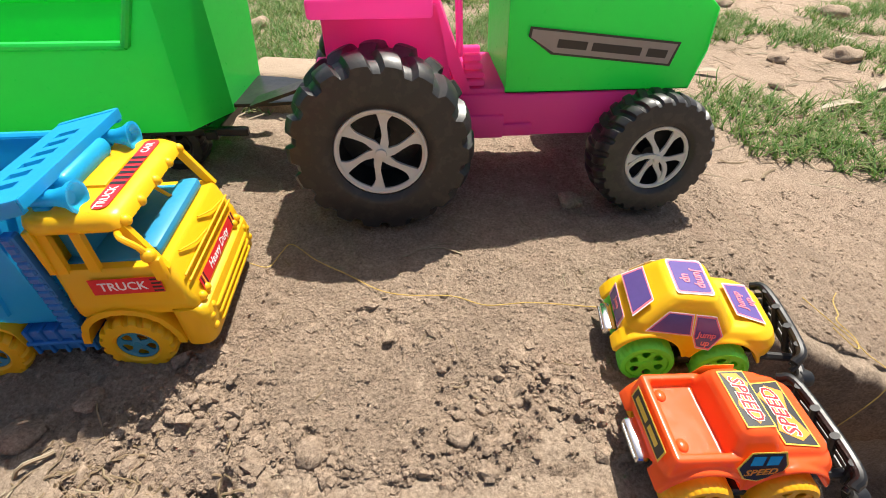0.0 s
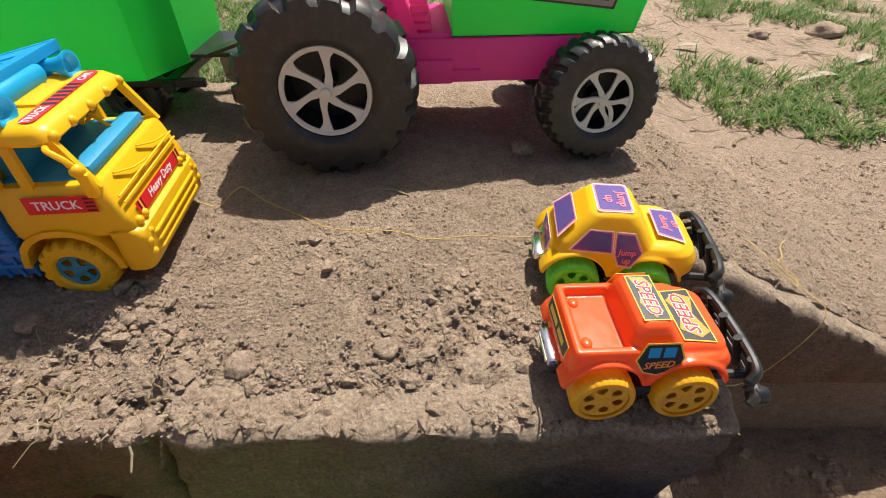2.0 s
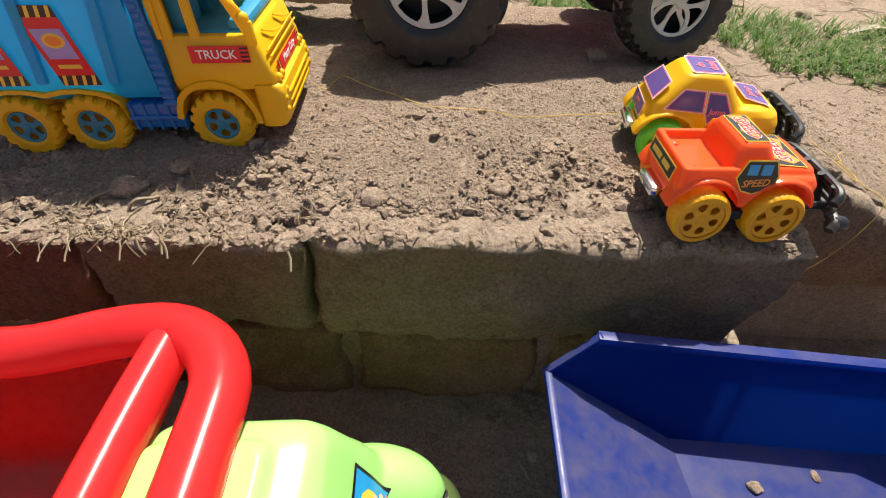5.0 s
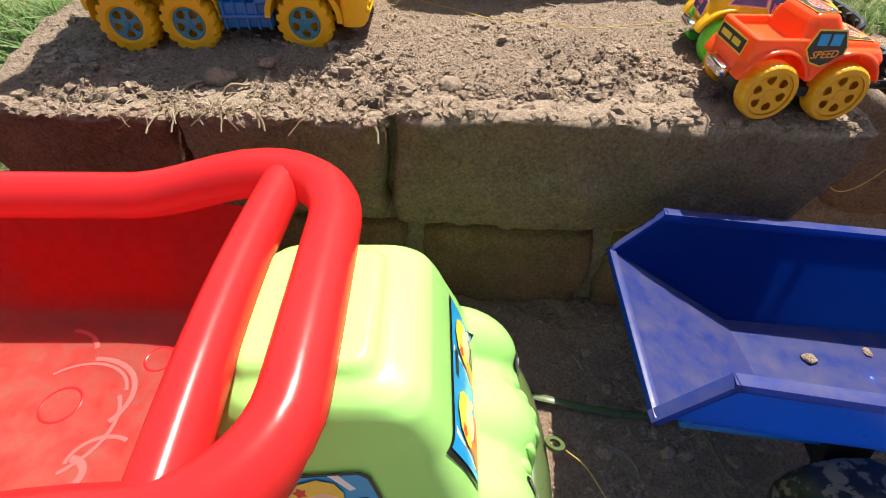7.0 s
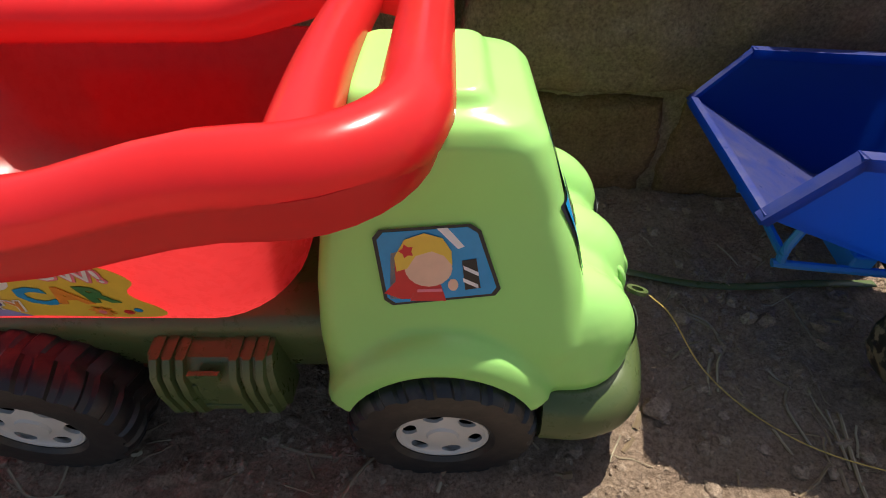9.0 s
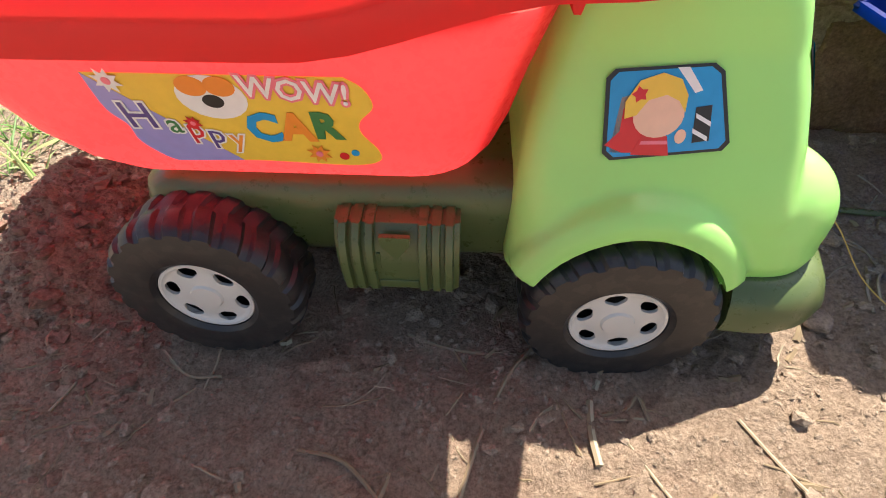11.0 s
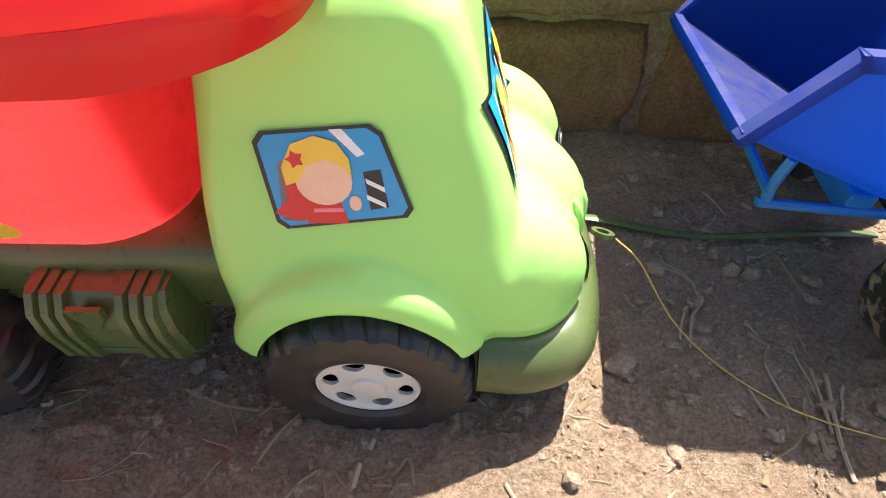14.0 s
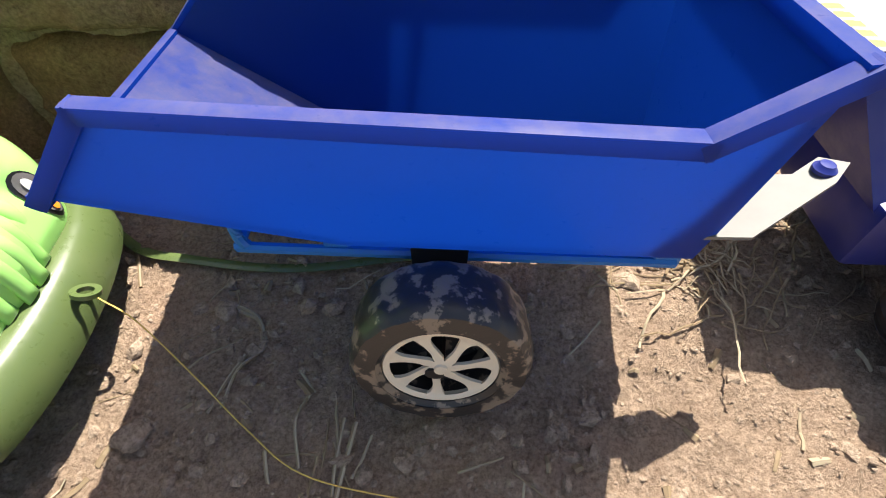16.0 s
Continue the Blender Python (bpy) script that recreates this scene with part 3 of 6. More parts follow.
layers(bm, [(0.062, -0.062, 0.086, -0.0680, 0.0650, 0.032), (0.072, -0.062, 0.087, -0.0705, 0.0675, 0.034), (0.085, -0.062, 0.084, -0.0705, 0.0675, 0.036),
            (0.096, -0.062, 0.078, -0.0690, 0.0660, 0.036), (0.106, -0.062, 0.069, -0.066, 0.063, 0.034), (0.113, -0.061, 0.058, -0.061, 0.058, 0.030), (0.117, -0.060, 0.046, -0.052, 0.050, 0.026)], n=8)
for y0, sx, sy, sz, cx, cz in ((-0.0435, 0.0450, 0.0275, 0.041, 0.0400, 0.080), (0.0435, 0.0450, 0.0275, 0.046, 0.0400, 0.083), (-0.001, 0.050, 0.036, 0.044, 0.0420, 0.078)):
    bmesh.ops.create_uvsphere(bm, u_segments=32, v_segments=18, radius=1, matrix=Matrix.Translation((cx, y0, cz)) @ Matrix.Diagonal((sx, sy, sz, 1)))
for s in (-1, 1):
    loops = []
    for a in (radians(q) for q in range(22, 166, 6)):
        d = Vector((math.cos(a), 0, math.sin(a)))
        c = Vector((-0.009 + 0.0475 * d.x, s * 0.0690, 0.046 + 0.0540 * d.z))
        loops.append([c + d * q + Vector((0, s * w, 0)) for w, q in ((-0.014, 0.010), (0.002, 0.0095), (0.0075, 0.0070), (0.0108, 0.002), (0.0118, -0.0045), (0.0100, -0.0060), (-0.014, -0.006))])
    loft(bm, loops)
cab = part("cab", moulded(bm, 0.0017, 7, [round_cutter(-0.0085, 0.045, 0.0460, 0.0500, -0.12, -0.034), round_cutter(-0.0085, 0.045, 0.0460, 0.0500, 0.034, 0.12)]),
           M_LIME, truck, "rounded lime green plastic cab with bulging hood and mudguards", smooth=60)
for k in range(6):
    y = -0.0255 + 0.0098 * k
    b = 1 - 0.10 * abs(k - 2.5) / 2.5
    bm = bmesh.new()
    pts = smooth_path([(0.0825 * b, y, 0.0985), (0.0882 * b, y, 0.0925), (0.0915 * b, y, 0.082), (0.0925 * b, y, 0.064)], 4)
    loft(bm, [[p + Vector((0, 0.0041 * math.cos(a) * min(1, 0.4 + 0.12 * i), 0)) + Vector((0.8, 0, 0.6)) * (0.0030 * math.sin(a) * min(1, 0.2 + 0.12 * i)) for a in np.linspace(0, 2 * math.pi, 10, endpoint=False)] for i, p in enumerate(pts)])
    part("grille_rib", bm, M_LIME, cab, "", smooth=60)
bm = bmesh.new()
path = [(0.040, -0.074), (0.062, -0.0745), (0.082, -0.066), (0.0905, -0.047), (0.095, -0.022), (0.096, 0.0), (0.095, 0.022), (0.0905, 0.047), (0.082, 0.063), (0.062, 0.0705), (0.040, 0.070)]
pp = smooth_path([(x, y, 0.0) for x, y in path], 5)
loops = []
for i, p in enumerate(pp):
    d = (pp[min(i + 1, len(pp) - 1)] - pp[max(i - 1, 0)]).normalized()
    o = Vector((-d.y, d.x, 0)) * -1
    loops.append([p + o * q + Vector((0, 0, z)) for q, z in ((-0.014, 0.0375), (0.002, 0.0365), (0.0065, 0.039), (0.0072, 0.048), (0.0040, 0.056), (-0.0005, 0.0625), (-0.006, 0.0645), (-0.014, 0.064))])
loft(bm, loops)
bump_part = part("bumper", bm, M_OLIVE, truck, "glossy olive bumper", smooth=50)
bm = bmesh.new()
lathe(bm, [(0.0034, -0.0011), (0.0062, -0.0011), (0.0062, 0.0011), (0.0034, 0.0011), (0.0034, -0.0011)], 24)
part("tow_ring", bm, M_OLIVE, bump_part, "", pose(0.1065, 0.0, 0.058, 66, 12, 0))
# chassis and side box
bm = bmesh.new()
layers(bm, [(0.050, -0.225, -0.02, -0.045, 0.045, 0.008), (0.060, -0.236, -0.02, -0.052, 0.052, 0.012), (0.085, -0.240, -0.02, -0.056, 0.056, 0.014),
            (0.095, -0.236, -0.02, -0.056, 0.056, 0.014), (0.101, -0.226, -0.03, -0.052, 0.052, 0.014), (0.1025, -0.21, -0.03, -0.04, 0.04, 0.012)])
part("chassis", bm, M_OLIVE, truck, smooth=50)
for s in (-1, 1):
    bm = bmesh.new()
    prof = [(0.050, 0.046), (0.068, 0.046), (0.0725, 0.052), (0.0735, 0.070), (0.0715, 0.081), (0.066, 0.088), (0.050, 0.090)]
    loft(bm, [[(x, s * (0.050 + (y - 0.050) * k), z) for y, z in prof] for x, k in ((-0.142, 0.9), (-0.139, 1), (-0.088, 1), (-0.085, 0.9))])
    fr = [(0, -0.006), (0.0065, 0.003), (0.007, 0.008), (-0.007, 0.008), (-0.0065, 0.003)]
    prism(bm, fr, 0.0, 0.0025, lambda u, v, h: (-0.1135 + u, s * (0.0725 + h), 0.079 + v))
    for a, b in (((-0.123, 0.055), (-0.104, 0.057)), ((-0.123, 0.066), (-0.121, 0.075))):
        box(bm, (a[0], s * 0.0725 - 0.001, a[1]), (b[0], s * 0.0725 + 0.0018, b[1] + 0.0005), 0.0003, 1)
    tool = part("side_box", bm, M_OLIVE, truck, "olive moulded toolbox with ribs", smooth=30)
    for x in (-0.1375, -0.1315, -0.1255, -0.1015, -0.0955, -0.0895):
        bm = bmesh.new()
        loft(bm, [[(x + dx, s * (0.0515 + (y - 0.050) * k), 0.001 + z) for y, z in prof] for dx, k in ((-0.0021, 0.98), (-0.0016, 1.05), (0.0016, 1.05), (0.0021, 0.98))])
        part("rib", bm, M_OLIVE, tool, "", smooth=30)
# the tub
bm = bmesh.new()
secs = [(0.1075, -0.228, -0.082, -0.057, 0.057, 0.026), (0.1095, -0.246, -0.076, -0.0605, 0.0605, 0.030), (0.116, -0.261, -0.0705, -0.064, 0.064, 0.034),
        (0.130, -0.273, -0.0655, -0.068, 0.068, 0.034), (0.152, -0.281, -0.0605, -0.073, 0.073, 0.032), (0.180, -0.304, -0.053, -0.082, 0.082, 0.030)]
t = 0.0025
inner = [(z + (t if i < 2 else 0), a + t, b - t, c + t, d - t, r - t) for i, (z, a, b, c, d, r) in enumerate(secs)]
lp = [[(x, y, s[0]) for x, y in rrect(*s[1:], 7)] for s in secs]
lq = [[(x, y, s[0]) for x, y in rrect(*s[1:], 7)] for s in inner]
loft(bm, lp + lq[::-1])
tub = part("tub", bm, M_RED_TUB, truck, "glossy red plastic tipper tub, dusty inside", smooth=60)


def rim_z(x):
    return 0.184 + 0.0160 * sstep(-0.135, -0.055, x)


bm = bmesh.new()
loop = rrect(-0.310, -0.015, -0.0840, 0.0840, 0.040, 9)
dense = []
for i, (x, y) in enumerate(loop):
    nx, ny = loop[(i + 1) % len(loop)]
    k = max(1, int(math.hypot(nx - x, ny - y) / 0.012))
    dense += [(x + (nx - x) * j / k, y + (ny - y) * j / k) for j in range(k)]
sweep(bm, [(x, y, rim_z(x)) for x, y in dense], 0.0126, 0.0128, 16, True)
sweep(bm, [(x, y * 1.0, rim_z(x) - 0.006) for x, y in [(-0.154 + (x + 0.154) * 1.045, y * 1.135) for x, y in dense]], 0.0016, 0.0065, 8, True)
part("rim", bm, M_RED, tub, "thick rounded rim with front handle loop", smooth=60)
bm = bmesh.new()
sweep(bm, [(-0.046 - 0.004 * math.cos(y / 0.08 * 1.57), y, rim_z(-0.046) - 0.001) for y in np.linspace(-0.082, 0.082, 25)], 0.0104, 0.0115, 16)
sweep(bm, [(-0.050, y, rim_z(-0.046) - 0.014) for y in np.linspace(-0.064, 0.064, 9)], 0.003, 0.012, 8)
part("handle_bar", bm, M_RED, tub, smooth=60)
for x, y, r in ((-0.165, 0.0, 0.010), (-0.125, 0.028, 0.008), (-0.20, -0.02, 0.008)):
    bm = bmesh.new()
    sweep(bm, [(x + r * math.cos(a), y + r * math.sin(a), 0.1095) for a in np.linspace(0, 6.0, 20)], 0.0012, 0.0008, 6, True)
    part("mould_ring", bm, M_RED, tub)
for x, y, r, a0, a1, w in ((-0.160, 0.004, 0.030, -0.6, 1.6, 0.0016), (-0.160, 0.004, 0.026, 0.2, 2.4, 0.0010), (-0.172, -0.010, 0.040, -0.9, 0.5, 0.0012), (-0.130, -0.030, 0.016, 1.0, 3.2, 0.0012), (-0.205, -0.028, 0.018, 0.0, 1.8, 0.0018), (-0.185, 0.030, 0.022, 0.3, 1.5, 0.0014), (-0.145, -0.036, 0.010, -0.5, 1.5, 0.0020)):
    bm = bmesh.new()
    sweep(bm, [(x + r * math.cos(a), y + 0.8 * r * math.sin(a), 0.1101) for a in np.linspace(a0, a1, 12)], w, 0.0002, 6)
    part("scuff", bm, M_SCUFF, tub, "pale dusty scuff")
for x, y in ((-0.008, -0.066), (-0.008, 0.066), (-0.209, -0.066), (-0.209, 0.066)):
    wheel(truck, (x, y, 0.041 if x > -0.1 else 0.048), 0.0455, 0.036, 0.0235, 6, M_TYRE, M_RIM, 22, 0.042, 0.0, 0.30, disc=0.56, ring=0.86)


def sticker_child(put, s, hair, top, lvl=1):
    """The printed passenger, kept to plain shapes; put(name, outline, ink, level) lays each one down."""
    sc = lambda pts: [(x * s, y * s) for x, y in pts]
    put("print_seat", sc([(-0.44, -0.44), (-0.40, 0.16), (-0.22, 0.22), (-0.05, -0.1), (-0.05, -0.44)]), M_INK_GREY, lvl)
    put("print_hair", sc([(-0.36, 0.05), (-0.36, -0.20), (-0.50, -0.36), (-0.30, -0.44), (0.06, -0.42), (0.02, 0.05)]), hair, lvl + 1)
    put("print_body", sc([(-0.20, -0.46), (0.22, -0.46), (0.16, -0.24), (-0.10, -0.22)]), top, lvl + 2)
    put("print_stripe", sc([(-0.12, -0.34), (0.18, -0.33), (0.17, -0.29), (-0.11, -0.30)]), M_INK_PINK, lvl + 3)
    put("print_hand", ellipse(0.30 * s, -0.24 * s, 0.06 * s, 0.08 * s, 12), M_INK_SKIN, lvl + 3)
    put("print_face", ellipse(0.02 * s, -0.02 * s, 0.27 * s, 0.24 * s), M_INK_SKIN, lvl + 4)
    put("print_fringe", sc([(-0.34, -0.06), (-0.36, 0.12), (-0.24, 0.34), (-0.02, 0.42), (0.18, 0.36), (0.28, 0.20), (0.29, 0.02), (0.20, 0.14), (0.06, 0.20), (-0.12, 0.14), (-0.22, -0.02)]), M_INK_YELLOW, lvl + 5)
    put("print_flower", [(s * (-0.22 + 0.09 * (1 if k % 2 else 0.6) * math.cos(k * 0.628)), s * (0.20 + 0.09 * (1 if k % 2 else 0.6) * math.sin(k * 0.628))) for k in range(10)], M_INK_RED, lvl + 6)


def quad_inset(q, k):
    c = (sum(p[0] for p in q) / 4, sum(p[1] for p in q) / 4)
    out = []
    for i in range(4):
        p, a, b = q[i], q[i - 1], q[(i + 1) % 4]
        for o in (a, b):
            d = math.hypot(o[0] - p[0], o[1] - p[1])
            out.append((p[0] + (o[0] - p[0]) / d * 0.003, p[1] + (o[1] - p[1]) / d * 0.003))
    return [(c[0] + (x - c[0]) * k, c[1] + (y - c[1]) * k) for x, y in out]


for s in (-1, 1):
    m = plane_at((-0.0105, -0.0577 if s < 0 else 0.0548, 0.1385), (1, 0, 0) if s < 0 else (-1, 0, 0), (0, -s * 0.31, 1))
    q = [(-0.020, -0.018), (0.027, -0.0125), (0.0165, 0.0185), (-0.0235, 0.0155)]
    win = print_part("window_print", cab, m, quad_inset(q, 1.0), M_INK_BLACK, 0, "printed side window sticker with black border")
    print_part("glass_print", win, Matrix(), quad_inset(q, 0.93), M_INK_BLUE, 1)
    sticker_child(lambda name, pts, ink, lvl: print_part(name, win, pose(-0.003, 0.0005, 0), pts, ink, lvl), 0.034, M_INK_RED, M_INK_RED)
    print_part("mirror_print", win, Matrix(), [(0.012, -0.010), (0.018, -0.009), (0.016, 0.004), (0.0105, 0.003)], M_INK_BLACK, 3)
    for k in range(2):
        print_part("stripe_print", win, Matrix(), [(0.0112 + 0.0002 * k, -0.0062 + 0.0055 * k), (0.0172, -0.0092 + 0.0055 * k), (0.0170, -0.0075 + 0.0055 * k), (0.0110, -0.0045 + 0.0055 * k)], M_INK_WHITE, 4)
    print_part("glint_print", win, Matrix(), [(0.001, 0.0165), (0.005, 0.0168), (0.0115, 0.009), (0.009, 0.008)], M_INK_WHITE, 2)
m = plane_at((0.0432, -0.0035, 0.139), (0, 1, 0), (-0.40, 0, 1))
q = [(-0.0450, -0.018), (0.0380, -0.018), (0.0375, 0.021), (-0.0430, 0.021)]
wrapped_print("windscreen_border", cab, m, quad_grid(q), M_INK_BLACK, 0, "black border of the windscreen sticker")
wrapped_print("windscreen_print", cab, m, quad_grid(q, k=0.945), M_INK_BLUE, 1, "printed windscreen sticker in sky blue")


def pressed(pts, k=4):
    """An outline as rings about its middle, for a print that follows a curved surface."""
    c = (sum(p[0] for p in pts) / len(pts), sum(p[1] for p in pts) / len(pts))
    return [[(c[0] + (x - c[0]) * max(q / k, 0.02), c[1] + (y - c[1]) * max(q / k, 0.02)) for x, y in pts + pts[:1]] for q in range(k + 1)]


for dx, hair, top in ((-0.021, M_INK_RED, M_INK_RED), (0.019, M_INK_ORANGE, M_INK_BLACK)):
    sticker_child(lambda name, pts, ink, lvl: wrapped_print(name, cab, m @ pose(dx, 0.001, 0), pressed(pts), ink, 1 + 0.25 * lvl), 0.037, hair, top)
wrapped_print("dashboard_print", cab, m, quad_grid([(-0.042, -0.0168), (0.034, -0.0168), (0.034, -0.0145), (-0.042, -0.0145)], 24, 1), M_INK_PINK, 1.1)
wrapped_print("mirror_print", cab, m, pressed(rect(-0.006, 0.012, 0.008, 0.0165)), M_INK_BLACK, 1.3)
for x in (-0.034, 0.006):
    wrapped_print("glint_print", cab, m, pressed([(x, 0.018), (x + 0.003, 0.018), (x - 0.004, -0.012), (x - 0.005, -0.012)]), M_INK_WHITE, 1.15)
for s in (-1, 1):
    m = plane_at((0.0870, s * 0.0415 - 0.001, 0.084), (-s * 0.30, 1, 0), (-0.30, 0, 1))
    lamp = wrapped_print("headlight", cab, m, disc_grid(0, 0, 0.0066, 0.0150, (-32 if s < 0 else 8)), M_INK_BLACK, 0, "printed oval headlight sticker")
    wrapped_print("lens_print", cab, m, disc_grid(0, 0.0006, 0.0053, 0.0130, (-32 if s < 0 else 8)), M_LENS, 1)
    wrapped_print("bulb_print", cab, m, disc_grid(-0.0030 if s < 0 else 0.0005, -0.0072, 0.0022, 0.0030, 0), M_INK_ORANGE, 2)
    wrapped_print("glint_print", cab, m, disc_grid(-0.001, 0.0055, 0.0018, 0.0052, (-32 if s < 0 else 8)), M_INK_WHITE, 2)
# the side stickers of the tub
for s in (-1, 1):
    m = plane_at((-0.165, s * 0.0702, 0.1365), (1, 0, 0) if s < 0 else (-1, 0, 0), (0, s * 0.245, 1)) @ pose(0, 0, 0.0014) @ Matrix.Diagonal((0.93, 0.96, 1, 1))
    outline = smooth_path([(-0.050, 0.026, 0), (-0.051, 0.010, 0), (-0.047, 0.002, 0), (-0.047, -0.007, 0), (-0.039, -0.0165, 0), (-0.030, -0.0175, 0), (0.0, -0.0165, 0), (0.038, -0.018, 0),
                           (0.0515, -0.0155, 0), (0.0525, -0.009, 0), (0.047, 0.000, 0), (0.0475, 0.006, 0), (0.0535, 0.013, 0), (0.051, 0.021, 0), (0.045, 0.0255, 0)], 5)
    body = print_part("sticker", tub, m, [(p.x, p.y) for p in outline], M_INK_YELLOW, 0, "colourful printed sticker with playful lettering")
    print_part("print_field", body, Matrix(), [(p.x, p.y) for p in outline if p.x < -0.002] , M_INK_LILAC, 1)
    for k, (ch, x, y, mat) in enumerate((("H", -0.0395, 0.0065, M_INK_VIOLET), ("a", -0.0275, 0.003, M_INK_GREEN), ("p", -0.020, 0.0005, M_INK_RED), ("p", -0.0125, -0.002, M_INK_VIOLET), ("y", -0.0045, -0.004, M_INK_ORANGE))):
        words(body, Matrix(), ch, 0.0175 if k == 0 else 0.0135, M_INK_WHITE, x, y, 3, 0, 0, 0.06)
        words(body, Matrix(), ch, 0.0175 if k == 0 else 0.0135, mat, x, y, 4, 0, 0, 0.005)
    for ch, x, y, mat, sz in (("C", 0.0085, 0.0015, M_INK_BLUE, 0.019), ("A", 0.0215, 0.002, M_INK_ORANGE, 0.0185), ("R", 0.0335, 0.003, M_INK_GREEN, 0.0175)):
        words(body, Matrix(), ch, sz, mat, x, y, 3, 0, 0, 0.045)
    words(body, Matrix(), "WOW!", 0.0125, M_INK_PINK, 0.026, 0.0195, 3, -5, 0, 0.09)
    words(body, Matrix(), "WOW!", 0.0125, M_INK_WHITE, 0.026, 0.0195, 4, -5, 0, 0.012)
    for x, y, r, mat in ((-0.006, 0.016, 0.0115, M_INK_WHITE), (-0.0115, 0.021, 0.005, M_INK_ORANGE), (-0.001, 0.021, 0.005, M_INK_ORANGE), (-0.006, 0.0145, 0.0035, M_INK_BLACK)):
        print_part("print_blob", body, Matrix(), ellipse(x, y, r * 1.15, r * 0.85), mat, 2 if r > 0.01 else 3)
    for x, y, r, mat in ((0.0375, -0.0125, 0.002, M_INK_RED), (0.0425, -0.0105, 0.0017, M_INK_BLUE)):
        print_part("print_dot", body, Matrix(), ellipse(x, y, r, r), mat, 2)
    for x, y, r, mat in ((0.0275, -0.011, 0.0052, M_INK_ORANGE), (-0.0415, 0.023, 0.0055, M_INK_WHITE), (-0.019, 0.004, 0.0036, M_INK_RED)):
        print_part("print_flower", body, Matrix(), [(x + r * (1 if k % 2 else 0.55) * math.cos(k * 0.3927), y + r * (1 if k % 2 else 0.55) * math.sin(k * 0.3927)) for k in range(16)], mat, 5)
        print_part("print_dot", body, Matrix(), ellipse(x, y, r * 0.3, r * 0.3, 10), M_INK_PINK, 6)


# ---- blue toy trailer ----
trailer = thing("toy_trailer", pose(0.070, -0.0065, 0, 0, 0, -4.0), "royal blue plastic toy tipping trailer, dusty, on cream-rimmed wheels", "toy trailer")
V = {}
for s, k in ((-1, "n"), (1, "f")):
    V["r2" + k], V["b2" + k] = (0.173, s * 0.0605, 0.153), (0.200, s * 0.043, 0.087)
V["r0n"], V["r1n"], V["r3n"], V["b1n"] = (-0.0235, -0.0630, 0.1275), (0.0030, -0.0575, 0.1565), (0.2030, -0.0575, 0.172), (0.062, -0.043, 0.087)
V["r0f"], V["r1f"], V["r3f"], V["b1f"] = (-0.0310, 0.0530, 0.1265), (-0.0030, 0.0620, 0.1540), (0.1985, 0.0575, 0.170), (0.051, 0.038, 0.087)


def tub_sheet(t):
    bm = bmesh.new()
    vs = {k: bm.verts.new(p) for k, p in V.items()}
    fs = [("r0n", "r1n", "b1n"), ("r1n", "r2n", "b2n", "b1n"), ("r2n", "r3n", "b2n"), ("r0f", "b1f", "r1f"), ("r1f", "b1f", "b2f", "r2f"), ("r2f", "b2f", "r3f"),
          ("b1n", "b2n", "b2f", "b1f"), ("r0n", "b1n", "b1f", "r0f"), ("b2n", "r3n", "r3f", "b2f")]
    for f in fs:
        bm.faces.new([vs[k] for k in f])
    bmesh.ops.recalc_face_normals(bm, faces=bm.faces)
    bmesh.ops.solidify(bm, geom=bm.faces[:], thickness=t)
    return bm


tubb = part("tub", tub_sheet(0.0022), M_BLUE_TUB, trailer, "blue sloped-sided plastic tub with sandy floor", smooth=20)
bm = bmesh.new()
loop = [V[k] for k in ("r0n", "r1n", "r2n", "r3n", "r3f", "r2f", "r1f", "r0f")]
for a, b in zip(loop, loop[1:] + loop[:1]):
    a, b = Vector(a), Vector(b)
    k = 0.0022 if a.x < 0 and b.x < 0 else 0.0034
    sweep(bm, [a + (a - b).normalized() * 0.002, a, b, b + (b - a).normalized() * 0.002], k, 0.0032, 12, square=0.75)
part("rim", bm, M_BLUE, tubb, "thick turned-over rim, scuffed pale", smooth=30)
for x, y in ((0.128, 0.003), (0.165, -0.02), (0.128, -0.024)):
    bm = bmesh.new()
    lathe(bm, [(0.0055, 0), (0.0055, 0.001), (0.004, 0.0022), (0.0005, 0.0028)], 18, True)
    part("bolt", bm, M_DEEPBLUE, tubb, "", pose(x, y, 0.0865, 90, 0, 0))
bm = bmesh.new()
fr = smooth_path([(0.016, -0.034, 0.100), (0.014, -0.035, 0.086), (0.016, -0.035, 0.076), (0.028, -0.035, 0.074), (0.2, -0.034, 0.074)], 6)
sweep(bm, fr, 0.0026, 0.0026, 8)
sweep(bm, [(p.x, -p.y, p.z) for p in fr], 0.0026, 0.0026, 8)
sweep(bm, [(0.015, -0.035, 0.080), (0.015, 0.035, 0.080)], 0.0026, 0.0026, 8)
for x in (0.05, 0.19):
    box(bm, (x, -0.035, 0.070), (x + 0.012, 0.035, 0.0835), 0.001, 1)
part("frame", bm, M_DEEPBLUE, trailer, "thin blue tube frame under the tub")
bm = bmesh.new()
for s in (-1, 1):
    loft(bm, [[(0.089, s * 0.030, 0.084), (0.113, s * 0.030, 0.084), (0.113, s * 0.040, 0.084), (0.089, s * 0.040, 0.084)],
              [(0.092, s * 0.046, 0.045), (0.110, s * 0.046, 0.045), (0.110, s * 0.054, 0.045), (0.092, s * 0.054, 0.045)]])
sweep(bm, [(0.101, -0.08, 0.052), (0.101, 0.08, 0.052)], 0.004, 0.004, 10)
part("axle_leg", bm, M_BLACK, trailer)
